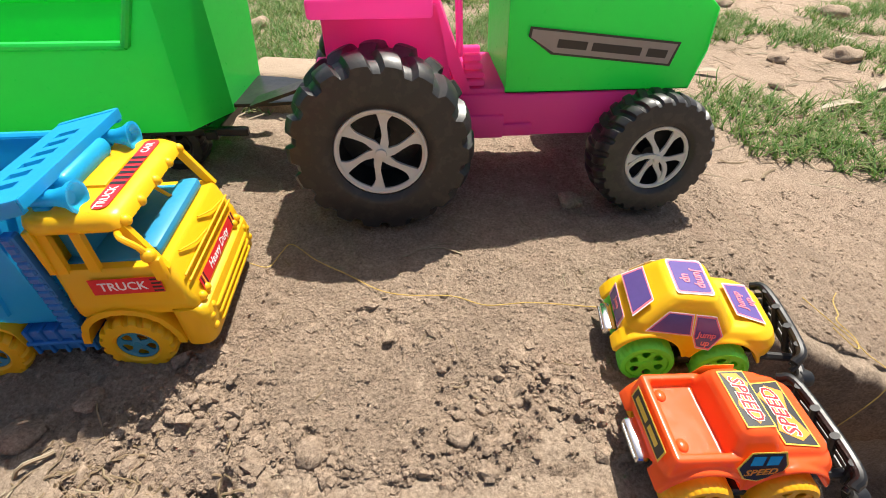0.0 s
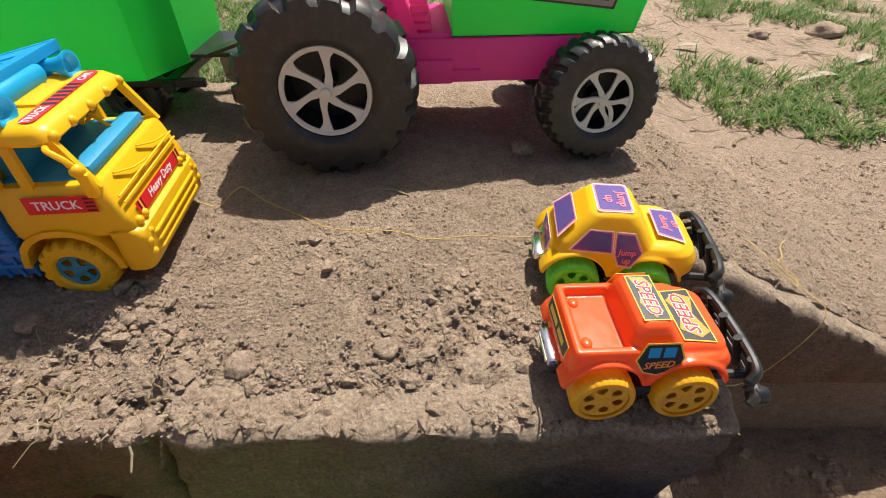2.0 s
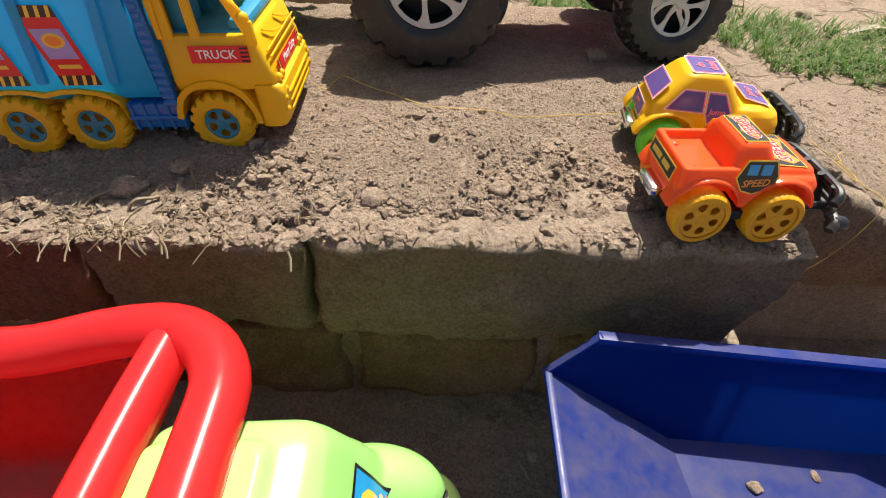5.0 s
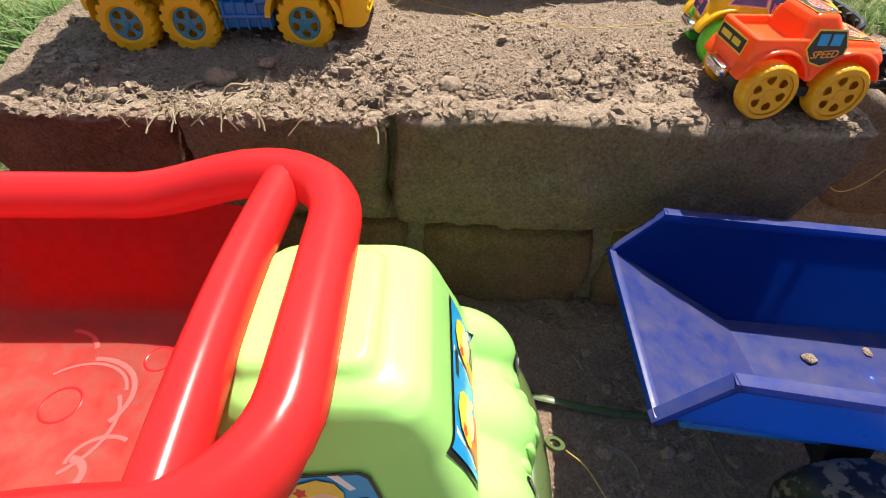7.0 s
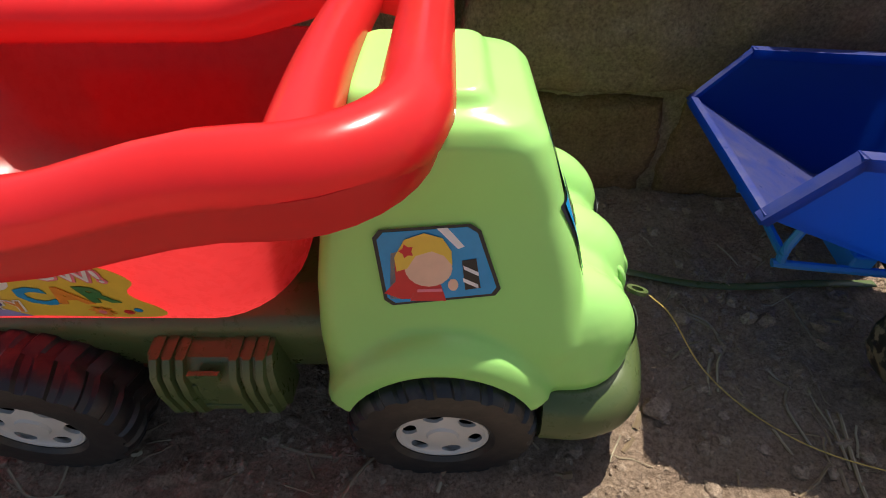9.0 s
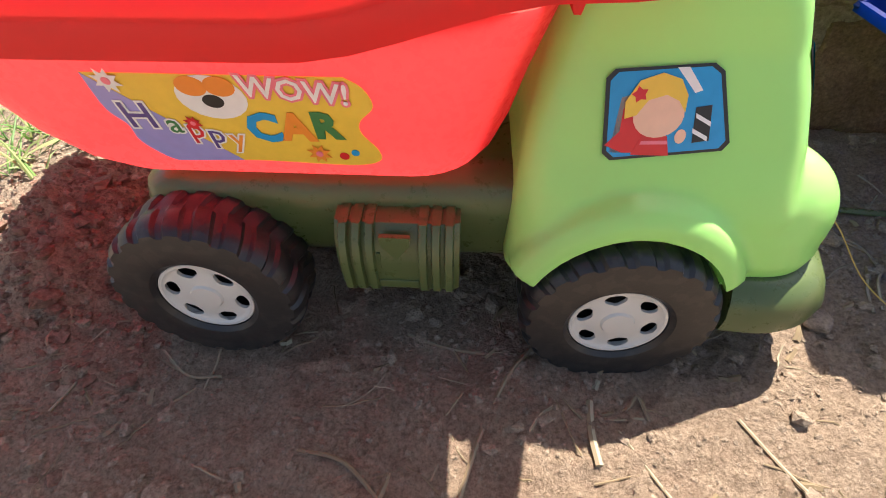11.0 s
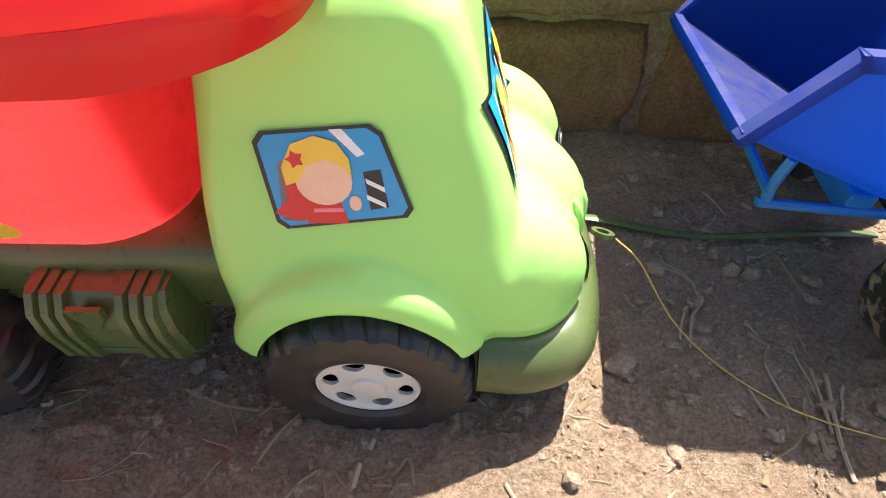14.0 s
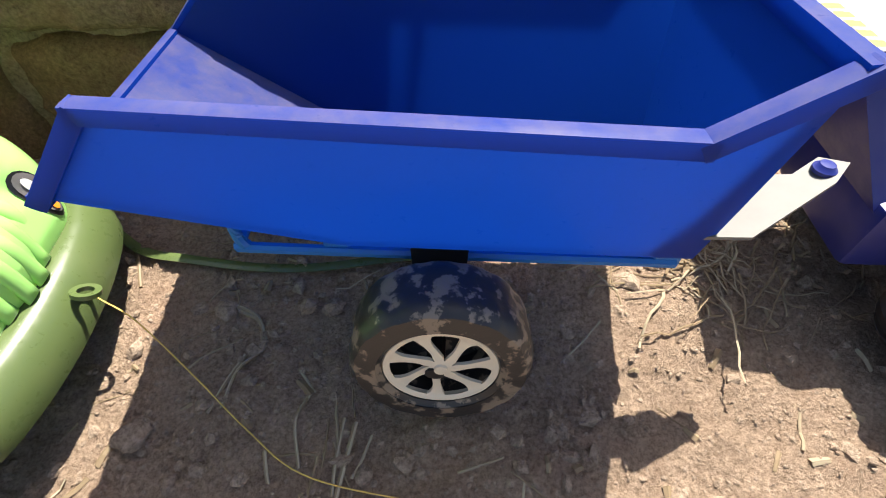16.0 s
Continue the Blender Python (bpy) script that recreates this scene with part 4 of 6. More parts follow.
for s in (-1, 1):
    wheel(trailer, (0.103, s * 0.0670, 0.054), 0.0370, 0.030, 0.0238, 7, M_TYRE_DUSTY, M_CREAM, 16, 0.012, 0.25, 0.13, 20, -8, disc=0.20, ring=0.86)
bm = bmesh.new()
prism(bm, [(0.196, -0.046), (0.210, -0.050), (0.240, -0.032), (0.247, -0.024), (0.240, -0.018), (0.230, -0.024), (0.224, -0.022), (0.196, -0.036)], 0.1, 0.1015, lambda u, v, h: (u, v, h + (u - 0.192) * 0.35))
hitch = part("hitch_plate", bm, M_STEEL, trailer, "scratched bare metal hitch strap")
bm = bmesh.new()
lathe(bm, [(0.0042, 0), (0.0042, 0.0014), (0.0034, 0.002), (0.0026, 0.0032), (0.0005, 0.0034)], 18, True)
part("bolt", bm, M_NAVY, hitch, "", pose(0.239, -0.025, 0.1175, 90, 0, 0))


# ---- pink and green toy tractor on the bank ----
tractor = thing("toy_tractor", pose(-0.052, 0.403, 0.212, 0, 0, 4.0), "toy tractor with pink body, bright green hood and black tyres", "toy tractor")
for s in (-1, 1):
    wheel(tractor, (0.0, s * 0.080, 0.069), 0.0645, 0.050, 0.0345, 6, M_TYRE, M_RIM, 18, 0.075, 0.30, 0.125, disc=0.20, ring=0.87, turn=10, name="rear_wheel")
    wheel(tractor, (0.2155, s * 0.074, 0.049), 0.0470, 0.036, 0.0265, 6, M_TYRE, M_RIM, 26, 0.05, 0.30, 0.125, 35, -7, disc=0.20, ring=0.87, name="front_wheel")
    bm = bmesh.new()
    lathe(bm, [(0.015, -0.001), (0.0185, -0.001), (0.0185, 0.001), (0.015, 0.001), (0.015, -0.001)], 24)
    part("washer", bm, M_RIM, tractor, "", pose(0.210, s * 0.0885, 0.036, 0, 0, 0))
bm = bmesh.new()
box(bm, (0.05, -0.050, 0.055), (0.232, 0.050, 0.090), 0.0015, 2)
chassis = part("chassis", bm, M_PINK, tractor, "pink moulded chassis with footplates", smooth=30)
for lo, hi, r in (((0.045, -0.0535, 0.055), (0.098, 0.0535, 0.074), 0.001), ((0.085, -0.053, 0.056), (0.122, 0.053, 0.066), 0.001), ((-0.06, -0.040, 0.045), (0.06, 0.040, 0.095), 0.002), ((0.05, -0.046, 0.086), (0.10, 0.046, 0.094), 0.001)):
    part("footplate", box(bmesh.new(), lo, hi, r, 2), M_PINK, chassis, smooth=30)
bm = bmesh.new()
sweep(bm, [(0, -0.085, 0.069), (0, 0.085, 0.069)], 0.006, 0.006, 12)
part("axle", bm, M_BLACK, tractor)
bm = bmesh.new()
sweep(bm, [(0.2155, -0.075, 0.049), (0.2155, 0.075, 0.049)], 0.005, 0.005, 12)
part("axle", bm, M_BLACK, tractor)
bm = bmesh.new()
loft(bm, [[(-0.038, -0.046, 0.09), (0.058, -0.046, 0.09), (0.058, 0.046, 0.09), (-0.038, 0.046, 0.09)], [(-0.037, -0.050, 0.156), (0.044, -0.050, 0.156), (0.044, 0.050, 0.156), (-0.037, 0.050, 0.156)]])
loft(bm, [[(0.035, -0.047, 0.16), (0.045, -0.047, 0.16), (0.045, 0.047, 0.16), (0.035, 0.047, 0.16)], [(0.062, -0.047, 0.09), (0.072, -0.047, 0.09), (0.072, 0.047, 0.09), (0.062, 0.047, 0.09)]])
part("seat_box", bm, M_PINK, tractor, smooth=30)
bm = bmesh.new()
for s in (-1, 1):
    lo, hi = sorted((s * 0.038, s * 0.080))
    box(bm, (-0.041, lo, 0.154), (0.040, hi, 0.166), 0.002, 2)
box(bm, (-0.046, -0.04, 0.15), (0.0, 0.04, 0.20), 0.006, 3)
part("mudguard", bm, M_PINK, tractor, "pink flat-topped mudguards beside the seat", smooth=30)
bm = bmesh.new()
for k in range(5):
    z, q = 0.096 + 0.006 * k, 0.0012 * k
    box(bm, (0.066 - q * 0.4, -0.046 + q, z), (0.082 - q * 0.9, -0.030 - q, z + 0.0045), 0.001, 1)
sweep(bm, [(0.062, -0.041, 0.118), (0.060, -0.041, 0.170)], 0.0028, 0.0028, 8, up=(0, 1, 0))
part("lever", bm, M_PINK, tractor, "pink ribbed lever on the footplate", smooth=30)
bm = bmesh.new()
prof = [(0.098, 0.091), (0.247, 0.091), (0.253, 0.120), (0.2515, 0.150), (0.242, 0.158), (0.168, 0.163), (0.138, 0.190), (0.095, 0.190)]
loft(bm, [[(x, s * (0.044 + k), z) for x, z in prof] for s, k in ((-1, 0.0025), (-1, 0.0045), (1, 0.0045), (1, 0.0025))])
bmesh.ops.bevel(bm, geom=[e for e in bm.edges if e.calc_face_angle(0) > 0.4], offset=0.004, segments=3, affect="EDGES", profile=0.5)
hood_g = part("hood", bm, M_GREEN, tractor, "bright green boxy tractor hood", smooth=40)
for s in (-1, 1):
    m = plane_at((0.171, s * 0.0487, 0.1235), (1, 0, 0) if s < 0 else (-1, 0, 0), (0, 0, 1)) @ pose(0, 0, 0.0004, 0, 0, -6.5 if s < 0 else 6.5)
    k = 1 if s < 0 else -1
    out = [(-0.060 * k, 0.0100), (0.058 * k, 0.0100), (0.056 * k, -0.0080), (-0.040 * k, -0.0080), (-0.060 * k, 0.0030)]
    lab = print_part("name_sticker", hood_g, m, out, M_INK_BLACK, 0, "black-edged grey name sticker")
    print_part("sticker_field", lab, Matrix(), [(x * 0.965, 0.001 + (y - 0.001) * 0.82) for x, y in out], M_INK_GREY, 1)
    for x0, x1 in ((-0.037, -0.014), (-0.010, 0.029), (0.034, 0.050)):
        print_part("bar_print", lab, Matrix(), rect(min(x0 * k, x1 * k), -0.0025, max(x0 * k, x1 * k), 0.0035), M_INK_BLACK, 2)

# ---- green toy trailer behind the tractor ----
gt = thing("toy_trailer", pose(0, 0.445, 0), "bright green plastic toy trailer hitched behind the tractor", "toy trailer")
GV = {}
for s, k in ((-1, "n"), (1, "f")):
    GV["a" + k], GV["b" + k], GV["c" + k], GV["d" + k], GV["e" + k] = (-0.58, s * 0.080, 0.334), (-0.238, s * 0.080, 0.338), (-0.222, s * 0.080, 0.372), (-0.208, s * 0.078, 0.388), (-0.184, s * 0.050, 0.390)
    GV["A" + k], GV["B" + k], GV["D" + k], GV["E" + k] = (-0.56, s * 0.064, 0.256), (-0.30, s * 0.064, 0.258), (-0.222, s * 0.064, 0.261), (-0.190, s * 0.040, 0.269)
bm = bmesh.new()
vs = {k: bm.verts.new(p) for k, p in GV.items()}
for k in "nf":
    for f in (("a", "b", "B", "A"), ("b", "c", "d", "D", "B"), ("d", "e", "E", "D")):
        bm.faces.new([vs[q + k] for q in f])
for f in (("en", "ef", "Ef", "En"), ("An", "Bn", "Bf", "Af"), ("Bn", "Dn", "Df", "Bf"), ("Dn", "En", "Ef", "Df"), ("an", "An", "Af", "af")):
    bm.faces.new([vs[q] for q in f])
bmesh.ops.recalc_face_normals(bm, faces=bm.faces)
bmesh.ops.solidify(bm, geom=bm.faces[:], thickness=0.0025)
gtub = part("tub", bm, M_GREEN, gt, "bright green plastic tub with stepped side", smooth=25)
for s, k in ((-1, "n"), (1, "f")):
    bm = bmesh.new()
    for a, b in (("a", "b"), ("b", "c"), ("c", "d"), ("d", "e")):
        sweep(bm, [GV[a + k], GV[b + k]], 0.004, 0.003, 10, square=0.6)
    part("rim", bm, M_GREEN, gtub, smooth=30)
bm = bmesh.new()
for y in (-0.045, 0.045):
    box(bm, (-0.54, y - 0.003, 0.248), (-0.18, y + 0.003, 0.256), 0.001, 1)
for x in (-0.44, -0.33, -0.22):
    box(bm, (x, -0.05, 0.245), (x + 0.012, 0.05, 0.254), 0.001, 1)
prism(bm, [(-0.215, -0.040), (-0.16, -0.036), (-0.085, -0.022), (-0.085, 0.005), (-0.16, 0.03), (-0.215, 0.040)], 0.272, 0.275, flat)
loft(bm, [[(-0.17, -0.052, 0.276), (-0.17, -0.03, 0.276), (-0.17, -0.03, 0.279), (-0.17, -0.052, 0.279)], [(-0.075, -0.042, 0.305), (-0.075, -0.018, 0.305), (-0.075, -0.018, 0.308), (-0.075, -0.042, 0.308)]])
part("underframe", bm, M_BLACK, gt, "black plastic drawbar and underframe")
for s in (-1, 1):
    for x in (-0.255, -0.420):
        wheel(gt, (x, s * 0.034, 0.238), 0.028, 0.026, 0.017, 6, M_TYRE, M_BLACK, 18, 0.03)


# ---- yellow and blue toy dump truck on the bank ----
yt = thing("toy_dump_truck", pose(-0.186, 0.223, 0.2025, 0, 0, 5.0), "toy dump truck with yellow cab and sky blue bed", "toy truck")
for x in (0.0, -0.085, -0.131):
    for s in (-1, 1):
        wheel(yt, (x, s * 0.040, 0.0205), 0.0195, 0.019, 0.0115, 5, M_YELLOW, M_TEAL, 16, 0.09, 0.0, 0.26, disc=0.35)
bm = bmesh.new()
layers(bm, [(0.024, -0.170, 0.034, -0.030, 0.030, 0.003), (0.040, -0.170, 0.034, -0.030, 0.030, 0.003)])
part("chassis", bm, M_YELLOW, yt)
cabp = bmesh.new()
# lower cab with slanted nose
loft(cabp, [[(x, y, z) for x, y in rrect(-0.023, xf, -hy, hy, 0.004, 3)] for z, xf, hy in ((0.044, 0.042, 0.0450), (0.048, 0.0435, 0.0462), (0.056, 0.042, 0.0462), (0.060, 0.0405, 0.0452), (0.076, 0.0365, 0.0440), (0.0775, 0.035, 0.0430))])
# bumper
bumper_bm, roof_bm, pillars = bmesh.new(), bmesh.new(), []
loft(bumper_bm, [[(x, y, z) for x, y in rrect(0.027, xf, -0.0480, 0.0480, 0.006, 4)] for z, xf in ((0.018, 0.044), (0.021, 0.0465), (0.040, 0.0475), (0.0445, 0.0465), (0.047, 0.043))])
box(cabp, (-0.023, -0.0450, 0.076), (-0.019, 0.0450, 0.104), 0.0008, 1)
# roof with visor
loft(roof_bm, [[(x, y, z) for x, y in rrect(-0.024, xf, -hy, hy, 0.007, 4)] for z, xf, hy in ((0.1005, 0.0225, 0.0425), (0.1025, 0.0250, 0.0438), (0.1065, 0.0240, 0.0433), (0.1095, 0.0205, 0.0410), (0.1105, 0.0160, 0.0375))])
box(roof_bm, (-0.010, -0.016, 0.1095), (0.008, 0.016, 0.1122), 0.0012, 2)
for s in (-1, 1):
    for x0, x1, xt0, xt1 in ((-0.023, -0.0135, -0.023, -0.0145), (-0.0030, 0.0025, -0.0035, 0.0015), (0.0310, 0.0370, 0.0180, 0.0245)):
        pillars.append(bmesh.new())
        loft(pillars[-1], [[(x0, s * 0.0410, 0.076), (x1, s * 0.0410, 0.076), (x1, s * 0.0443, 0.076), (x0, s * 0.0443, 0.076)],
                    [(xt0, s * 0.0385, 0.103), (xt1, s * 0.0385, 0.103), (xt1, s * 0.0418, 0.103), (xt0, s * 0.0418, 0.103)]])
    for k, (x, z) in enumerate(((0.0462, 0.041), (0.0462, 0.037))):
        bmesh.ops.create_uvsphere(cabp, u_segments=10, v_segments=8, radius=0.003, matrix=Matrix.Translation((0.0435, s * (0.038 - 0.007 * k), 0.049)))
for y in (-0.038, -0.02, 0.0, 0.02, 0.038):
    bmesh.ops.create_uvsphere(roof_bm, u_segments=12, v_segments=8, radius=0.0032, matrix=Matrix.Translation((0.0238, y, 0.104)))
for k in range(2):
    sweep(cabp, [(0.0420 - 0.0012 * k, -0.040, 0.0630 + 0.004 * k), (0.0425 - 0.0012 * k, 0.040, 0.0630 + 0.004 * k)], 0.0007, 0.0007, 6)
for y0, y1 in ((-0.030, 0.0), (0.002, 0.032)):
    sweep(cabp, [(0.0375, y0, 0.0765), (0.0400, (y0 + y1) / 2, 0.071), (0.0410, y1, 0.0685)], 0.0006, 0.0006, 6)
for s in (-1, 1):
    loops = []
    for a in range(-5, 190, 15):
        c = Vector((0.0265 * math.cos(radians(a)), 0, 0.0225 + 0.0245 * math.sin(radians(a)) + (0.002 if 30 < a < 150 else 0)))
        d = Vector((math.cos(radians(a)), 0, math.sin(radians(a)))) * 0.002
        loops.append([c - d + Vector((0, s * 0.030, 0)), c + d + Vector((0, s * 0.030, 0)), c + d + Vector((0, s * 0.048, 0)), c - d + Vector((0, s * 0.048, 0))])
    loft(cabp, loops)
ycab = part("cab", cabp, M_YELLOW, yt, "yellow plastic cab with open windows", smooth=40)
ybump = part("bumper", bumper_bm, M_YELLOW, yt, smooth=40)
for z, x in ((0.0255, 0.0472), (0.0315, 0.0476), (0.0375, 0.0478)):
    bm = bmesh.new()
    sweep(bm, [(x - 0.004, -0.040, z), (x, -0.034, z), (x, 0.034, z), (x - 0.004, 0.040, z)], 0.0011, 0.0013, 8)
    part("ridge", bm, M_YELLOW, ybump)
for s in (-1, 1):
    for y, z in ((0.0425, 0.0365), (0.0375, 0.0405), (0.0425, 0.0285)):
        bm = bmesh.new()
        bmesh.ops.create_uvsphere(bm, u_segments=12, v_segments=8, radius=0.0030, matrix=Matrix.Translation((0.0455, s * y, z)))
        part("lamp", bm, M_YELLOW, ybump)
part("roof", roof_bm, M_YELLOW, ycab, smooth=40)
for pb in pillars:
    part("pillar", pb, M_YELLOW, ycab, smooth=40)
bm = bmesh.new()
sweep(bm, smooth_path([(0.020, -0.0425, 0.100), (0.025, -0.0490, 0.1010), (0.031, -0.0495, 0.0955), (0.0335, -0.0490, 0.0900)], 5), 0.0017, 0.0017, 8, up=(0, 1, 0))
mirror = part("mirror", bm, M_YELLOW, ycab, smooth=40)
bm = bmesh.new()
bmesh.ops.create_uvsphere(bm, u_segments=14, v_segments=10, radius=0.0038, matrix=Matrix.Translation((0.0335, -0.0490, 0.0895)))
part("knob", bm, M_YELLOW, mirror, smooth=60)
bm = bmesh.new()
box(bm, (0.0320, -0.0512, 0.0735), (0.0385, -0.0470, 0.0880), 0.0012, 2)
part("mirror_back", bm, M_YELLOW, mirror, smooth=40)
for s in (-1, 1):
    bm = bmesh.new()
    loops = []
    for a in range(0, 181, 15):
        c = Vector((-0.108 + 0.047 * math.cos(radians(a)), 0, 0.022 + 0.0225 * (abs(math.sin(radians(a))) ** 0.4) - 0.004 * math.exp(-((a - 90) / 14) ** 2)))
        loops.append([c + Vector((0, s * 0.026, 0)), c + Vector((0, s * 0.026, 0.003)), c + Vector((0, s * 0.047, 0.003)), c + Vector((0, s * 0.047, 0))])
    loft(bm, loops)
    part("mudguard", bm, M_YELLOW, yt, smooth=50)
bm = bmesh.new()
box(bm, (-0.018, -0.038, 0.070), (0.030, 0.038, 0.079), 0.002, 2)
box(bm, (-0.017, -0.034, 0.077), (-0.006, -0.006, 0.098), 0.003, 2)
box(bm, (-0.017, 0.006, 0.077), (-0.006, 0.034, 0.098), 0.003, 2)
box(bm, (0.018, -0.036, 0.077), (0.031, 0.036, 0.085), 0.003, 2)
part("cab_interior", bm, M_SKYBLUE_SHADED, ycab, "sky blue seats and dashboard, darkened for the shaded cab")
bm = bmesh.new()
ring = [(0.004 * math.cos(a) + 0.012, 0.0085 * math.sin(a) + 0.014, 0.093 + 0.0085 * math.cos(a) * 0.6) for a in np.linspace(0, 2 * math.pi, 20, endpoint=False)]
sweep(bm, ring, 0.0011, 0.0011, 6, True)
sweep(bm, [(0.012, 0.014, 0.093), (0.022, 0.014, 0.083)], 0.0012, 0.0012, 6)
part("steering_wheel", bm, M_YELLOW, ycab)
# stickers on the cab
for s in (-1, 1):
    m = plane_at((0.0125, s * 0.0457, 0.0672), (1, 0, 0) if s < 0 else (-1, 0, 0), (0, -s * 0.07, 1)) @ pose(0, 0, 0.0006)
    st = print_part("sticker", ycab, m, rect(-0.0185, -0.0052, 0.0185, 0.0052), M_INK_RED, 0, "red sticker reading TRUCK")
    words(st, Matrix(), "TRUCK", 0.0076, M_INK_WHITE, -0.002, -0.0002, 1, 0, 0, 0.012)
    for k in range(4):
        print_part("bar_print", st, Matrix(), rect(0.0130, -0.0045 + 0.0025 * k, 0.0180, -0.0033 + 0.0025 * k), M_INK_BLACK, 1)
m = plane_at((0.0125, 0, 0.1107), (0, -1, 0), (1, 0, 0)) @ pose(0, 0, 0.0002)
st = print_part("sticker", ycab, m, rrect(-0.037, 0.037, -0.0042, 0.0042, 0.004, 4), M_INK_RED, 0, "red sticker with black slashes, reading TRUCK CAR")
for k in range(6):
    x = -0.016 + 0.0055 * k
    print_part("bar_print", st, Matrix(), [(x, -0.004), (x + 0.0028, -0.004), (x + 0.0028, 0.004), (x, 0.004)], M_INK_BLACK, 1)
words(st, Matrix(), "TRUCK", 0.0062, M_INK_WHITE, 0.0265, 0, 1, 180, 0, 0.01)
words(st, Matrix(), "CAR", 0.0062, M_INK_WHITE, -0.0265, 0, 1, 180, 0, 0.01)
m = plane_at((0.0432, 0, 0.0535), (0, 1, 0), (-0.12, 0, 1)) @ pose(0, 0, 0.0004)
st = print_part("sticker", ycab, m, rect(-0.034, -0.0042, 0.034, 0.0042), M_INK_RED, 0, "red sticker reading Heavy Duty")
words(st, Matrix(), "Heavy Duty", 0.0076, M_INK_WHITE, 0, 0, 1, 0, 0.2)
for k in range(3):
    for s in (-1, 1):
        print_part("bar_print", st, Matrix(), [(s * (0.028 + 0.002 * k), -0.0042), (s * (0.028 + 0.002 * k) + 0.001, -0.0042), (s * (0.028 + 0.002 * k) + 0.001, 0.0042), (s * (0.028 + 0.002 * k), 0.0042)], M_INK_YELLOW if k % 2 else M_INK_BLACK, 1)
# blue tank and horns on the roof
bm = bmesh.new()
box(bm, (-0.020, -0.024, 0.110), (-0.004, 0.024, 0.122), 0.005, 3)
box(bm, (-0.018, -0.036, 0.109), (-0.010, 0.036, 0.113), 0.001, 1)
tank = part("roof_tank", bm, M_SKYBLUE, yt, smooth=40)
for s in (-1, 1):
    bm = bmesh.new()
    loft(bm, [[(x, s * 0.033 + r * math.cos(a), 0.116 + r * math.sin(a)) for a in np.linspace(0, 2 * math.pi, 18, endpoint=False)] for x, r in
              ((-0.020, 0.004), (-0.006, 0.0042), (-0.001, 0.0055), (0.003, 0.0082), (0.0045, 0.0085), (0.0045, 0.0070), (0.001, 0.0035))])
    part("horn", bm, M_SKYBLUE, tank, "sky blue horn bell", smooth=40)
# dump bed
bm = bmesh.new()
out = [(0.037, -0.168, -0.037), (0.046, -0.170, -0.035), (0.112, -0.178, -0.034)]
hy = (0.040, 0.045, 0.0465)
lo = [[(a, -h, z), (b, -h, z), (b, h, z), (a, h, z)] for (z, a, b), h in zip(out, hy)]
li = [[(a + 0.003, -h + 0.003, z + (0.003 if i == 0 else 0)), (b - 0.003, -h + 0.003, z + (0.003 if i == 0 else 0)), (b - 0.003, h - 0.003, z + (0.003 if i == 0 else 0)), (a + 0.003, h - 0.003, z + (0.003 if i == 0 else 0))] for i, ((z, a, b), h) in enumerate(zip(out, hy))]
loft(bm, lo + li[::-1])
for s in (-1, 1):
    sweep(bm, [(-0.178, s * 0.047, 0.112), (-0.033, s * 0.047, 0.112)], 0.003, 0.0025, 8, square=0.6)
bed = part("bed", bm, M_SKYBLUE, yt, "sky blue dump bed with raised ribs", smooth=30)
for s in (-1, 1):
    for x in (-0.15, -0.105, -0.06):
        bm = bmesh.new()
        loft(bm, [[(x + 0.012 * q - 0.004, s * (0.0445 + 0.0018 * q), 0.050 + 0.06 * q), (x + 0.012 * q + 0.004, s * (0.0445 + 0.0018 * q), 0.050 + 0.06 * q),
                   (x + 0.012 * q + 0.003, s * (0.0470 + 0.0018 * q), 0.050 + 0.06 * q), (x + 0.012 * q - 0.003, s * (0.0470 + 0.0018 * q), 0.050 + 0.06 * q)] for q in (0, 1)])
        part("rib", bm, M_SKYBLUE, bed, "", smooth=30)
bm = bmesh.new()
x0, x1, z0, z1 = -0.046, -0.009, 0.115, 0.1235
slab_at = lambda u, v, h: (x0 + (x1 - x0) * u, v, z0 + (z1 - z0) * u + h)
slots = [(-0.0335 + 0.0115 * k, -0.0275 + 0.0115 * k) for k in range(6)]
edges = [-0.050] + [v for p in slots for v in p] + [0.050]
for a, b in zip(edges[::2], edges[1::2]):
    prism(bm, rect(0.0, a, 1.0, b), 0, 0.0026, slab_at)
for a, b in slots:
    prism(bm, rect(0.0, a - 0.0001, 0.30, b + 0.0001), 0, 0.0026, slab_at)
    prism(bm, rect(0.66, a - 0.0001, 1.0, b + 0.0001), 0, 0.0026, slab_at)
prism(bm, rect(0.97, -0.050, 1.03, 0.050), -0.003, 0.0028, slab_at)
for s in (-1, 1):
    prism(bm, rect(0.0, min(s * 0.047, s * 0.0505), 1.0, max(s * 0.047, s * 0.0505)), -0.005, 0.003, slab_at)
part("canopy", bm, M_SKYBLUE, bed, "slotted sky blue canopy over the cab", smooth=30)
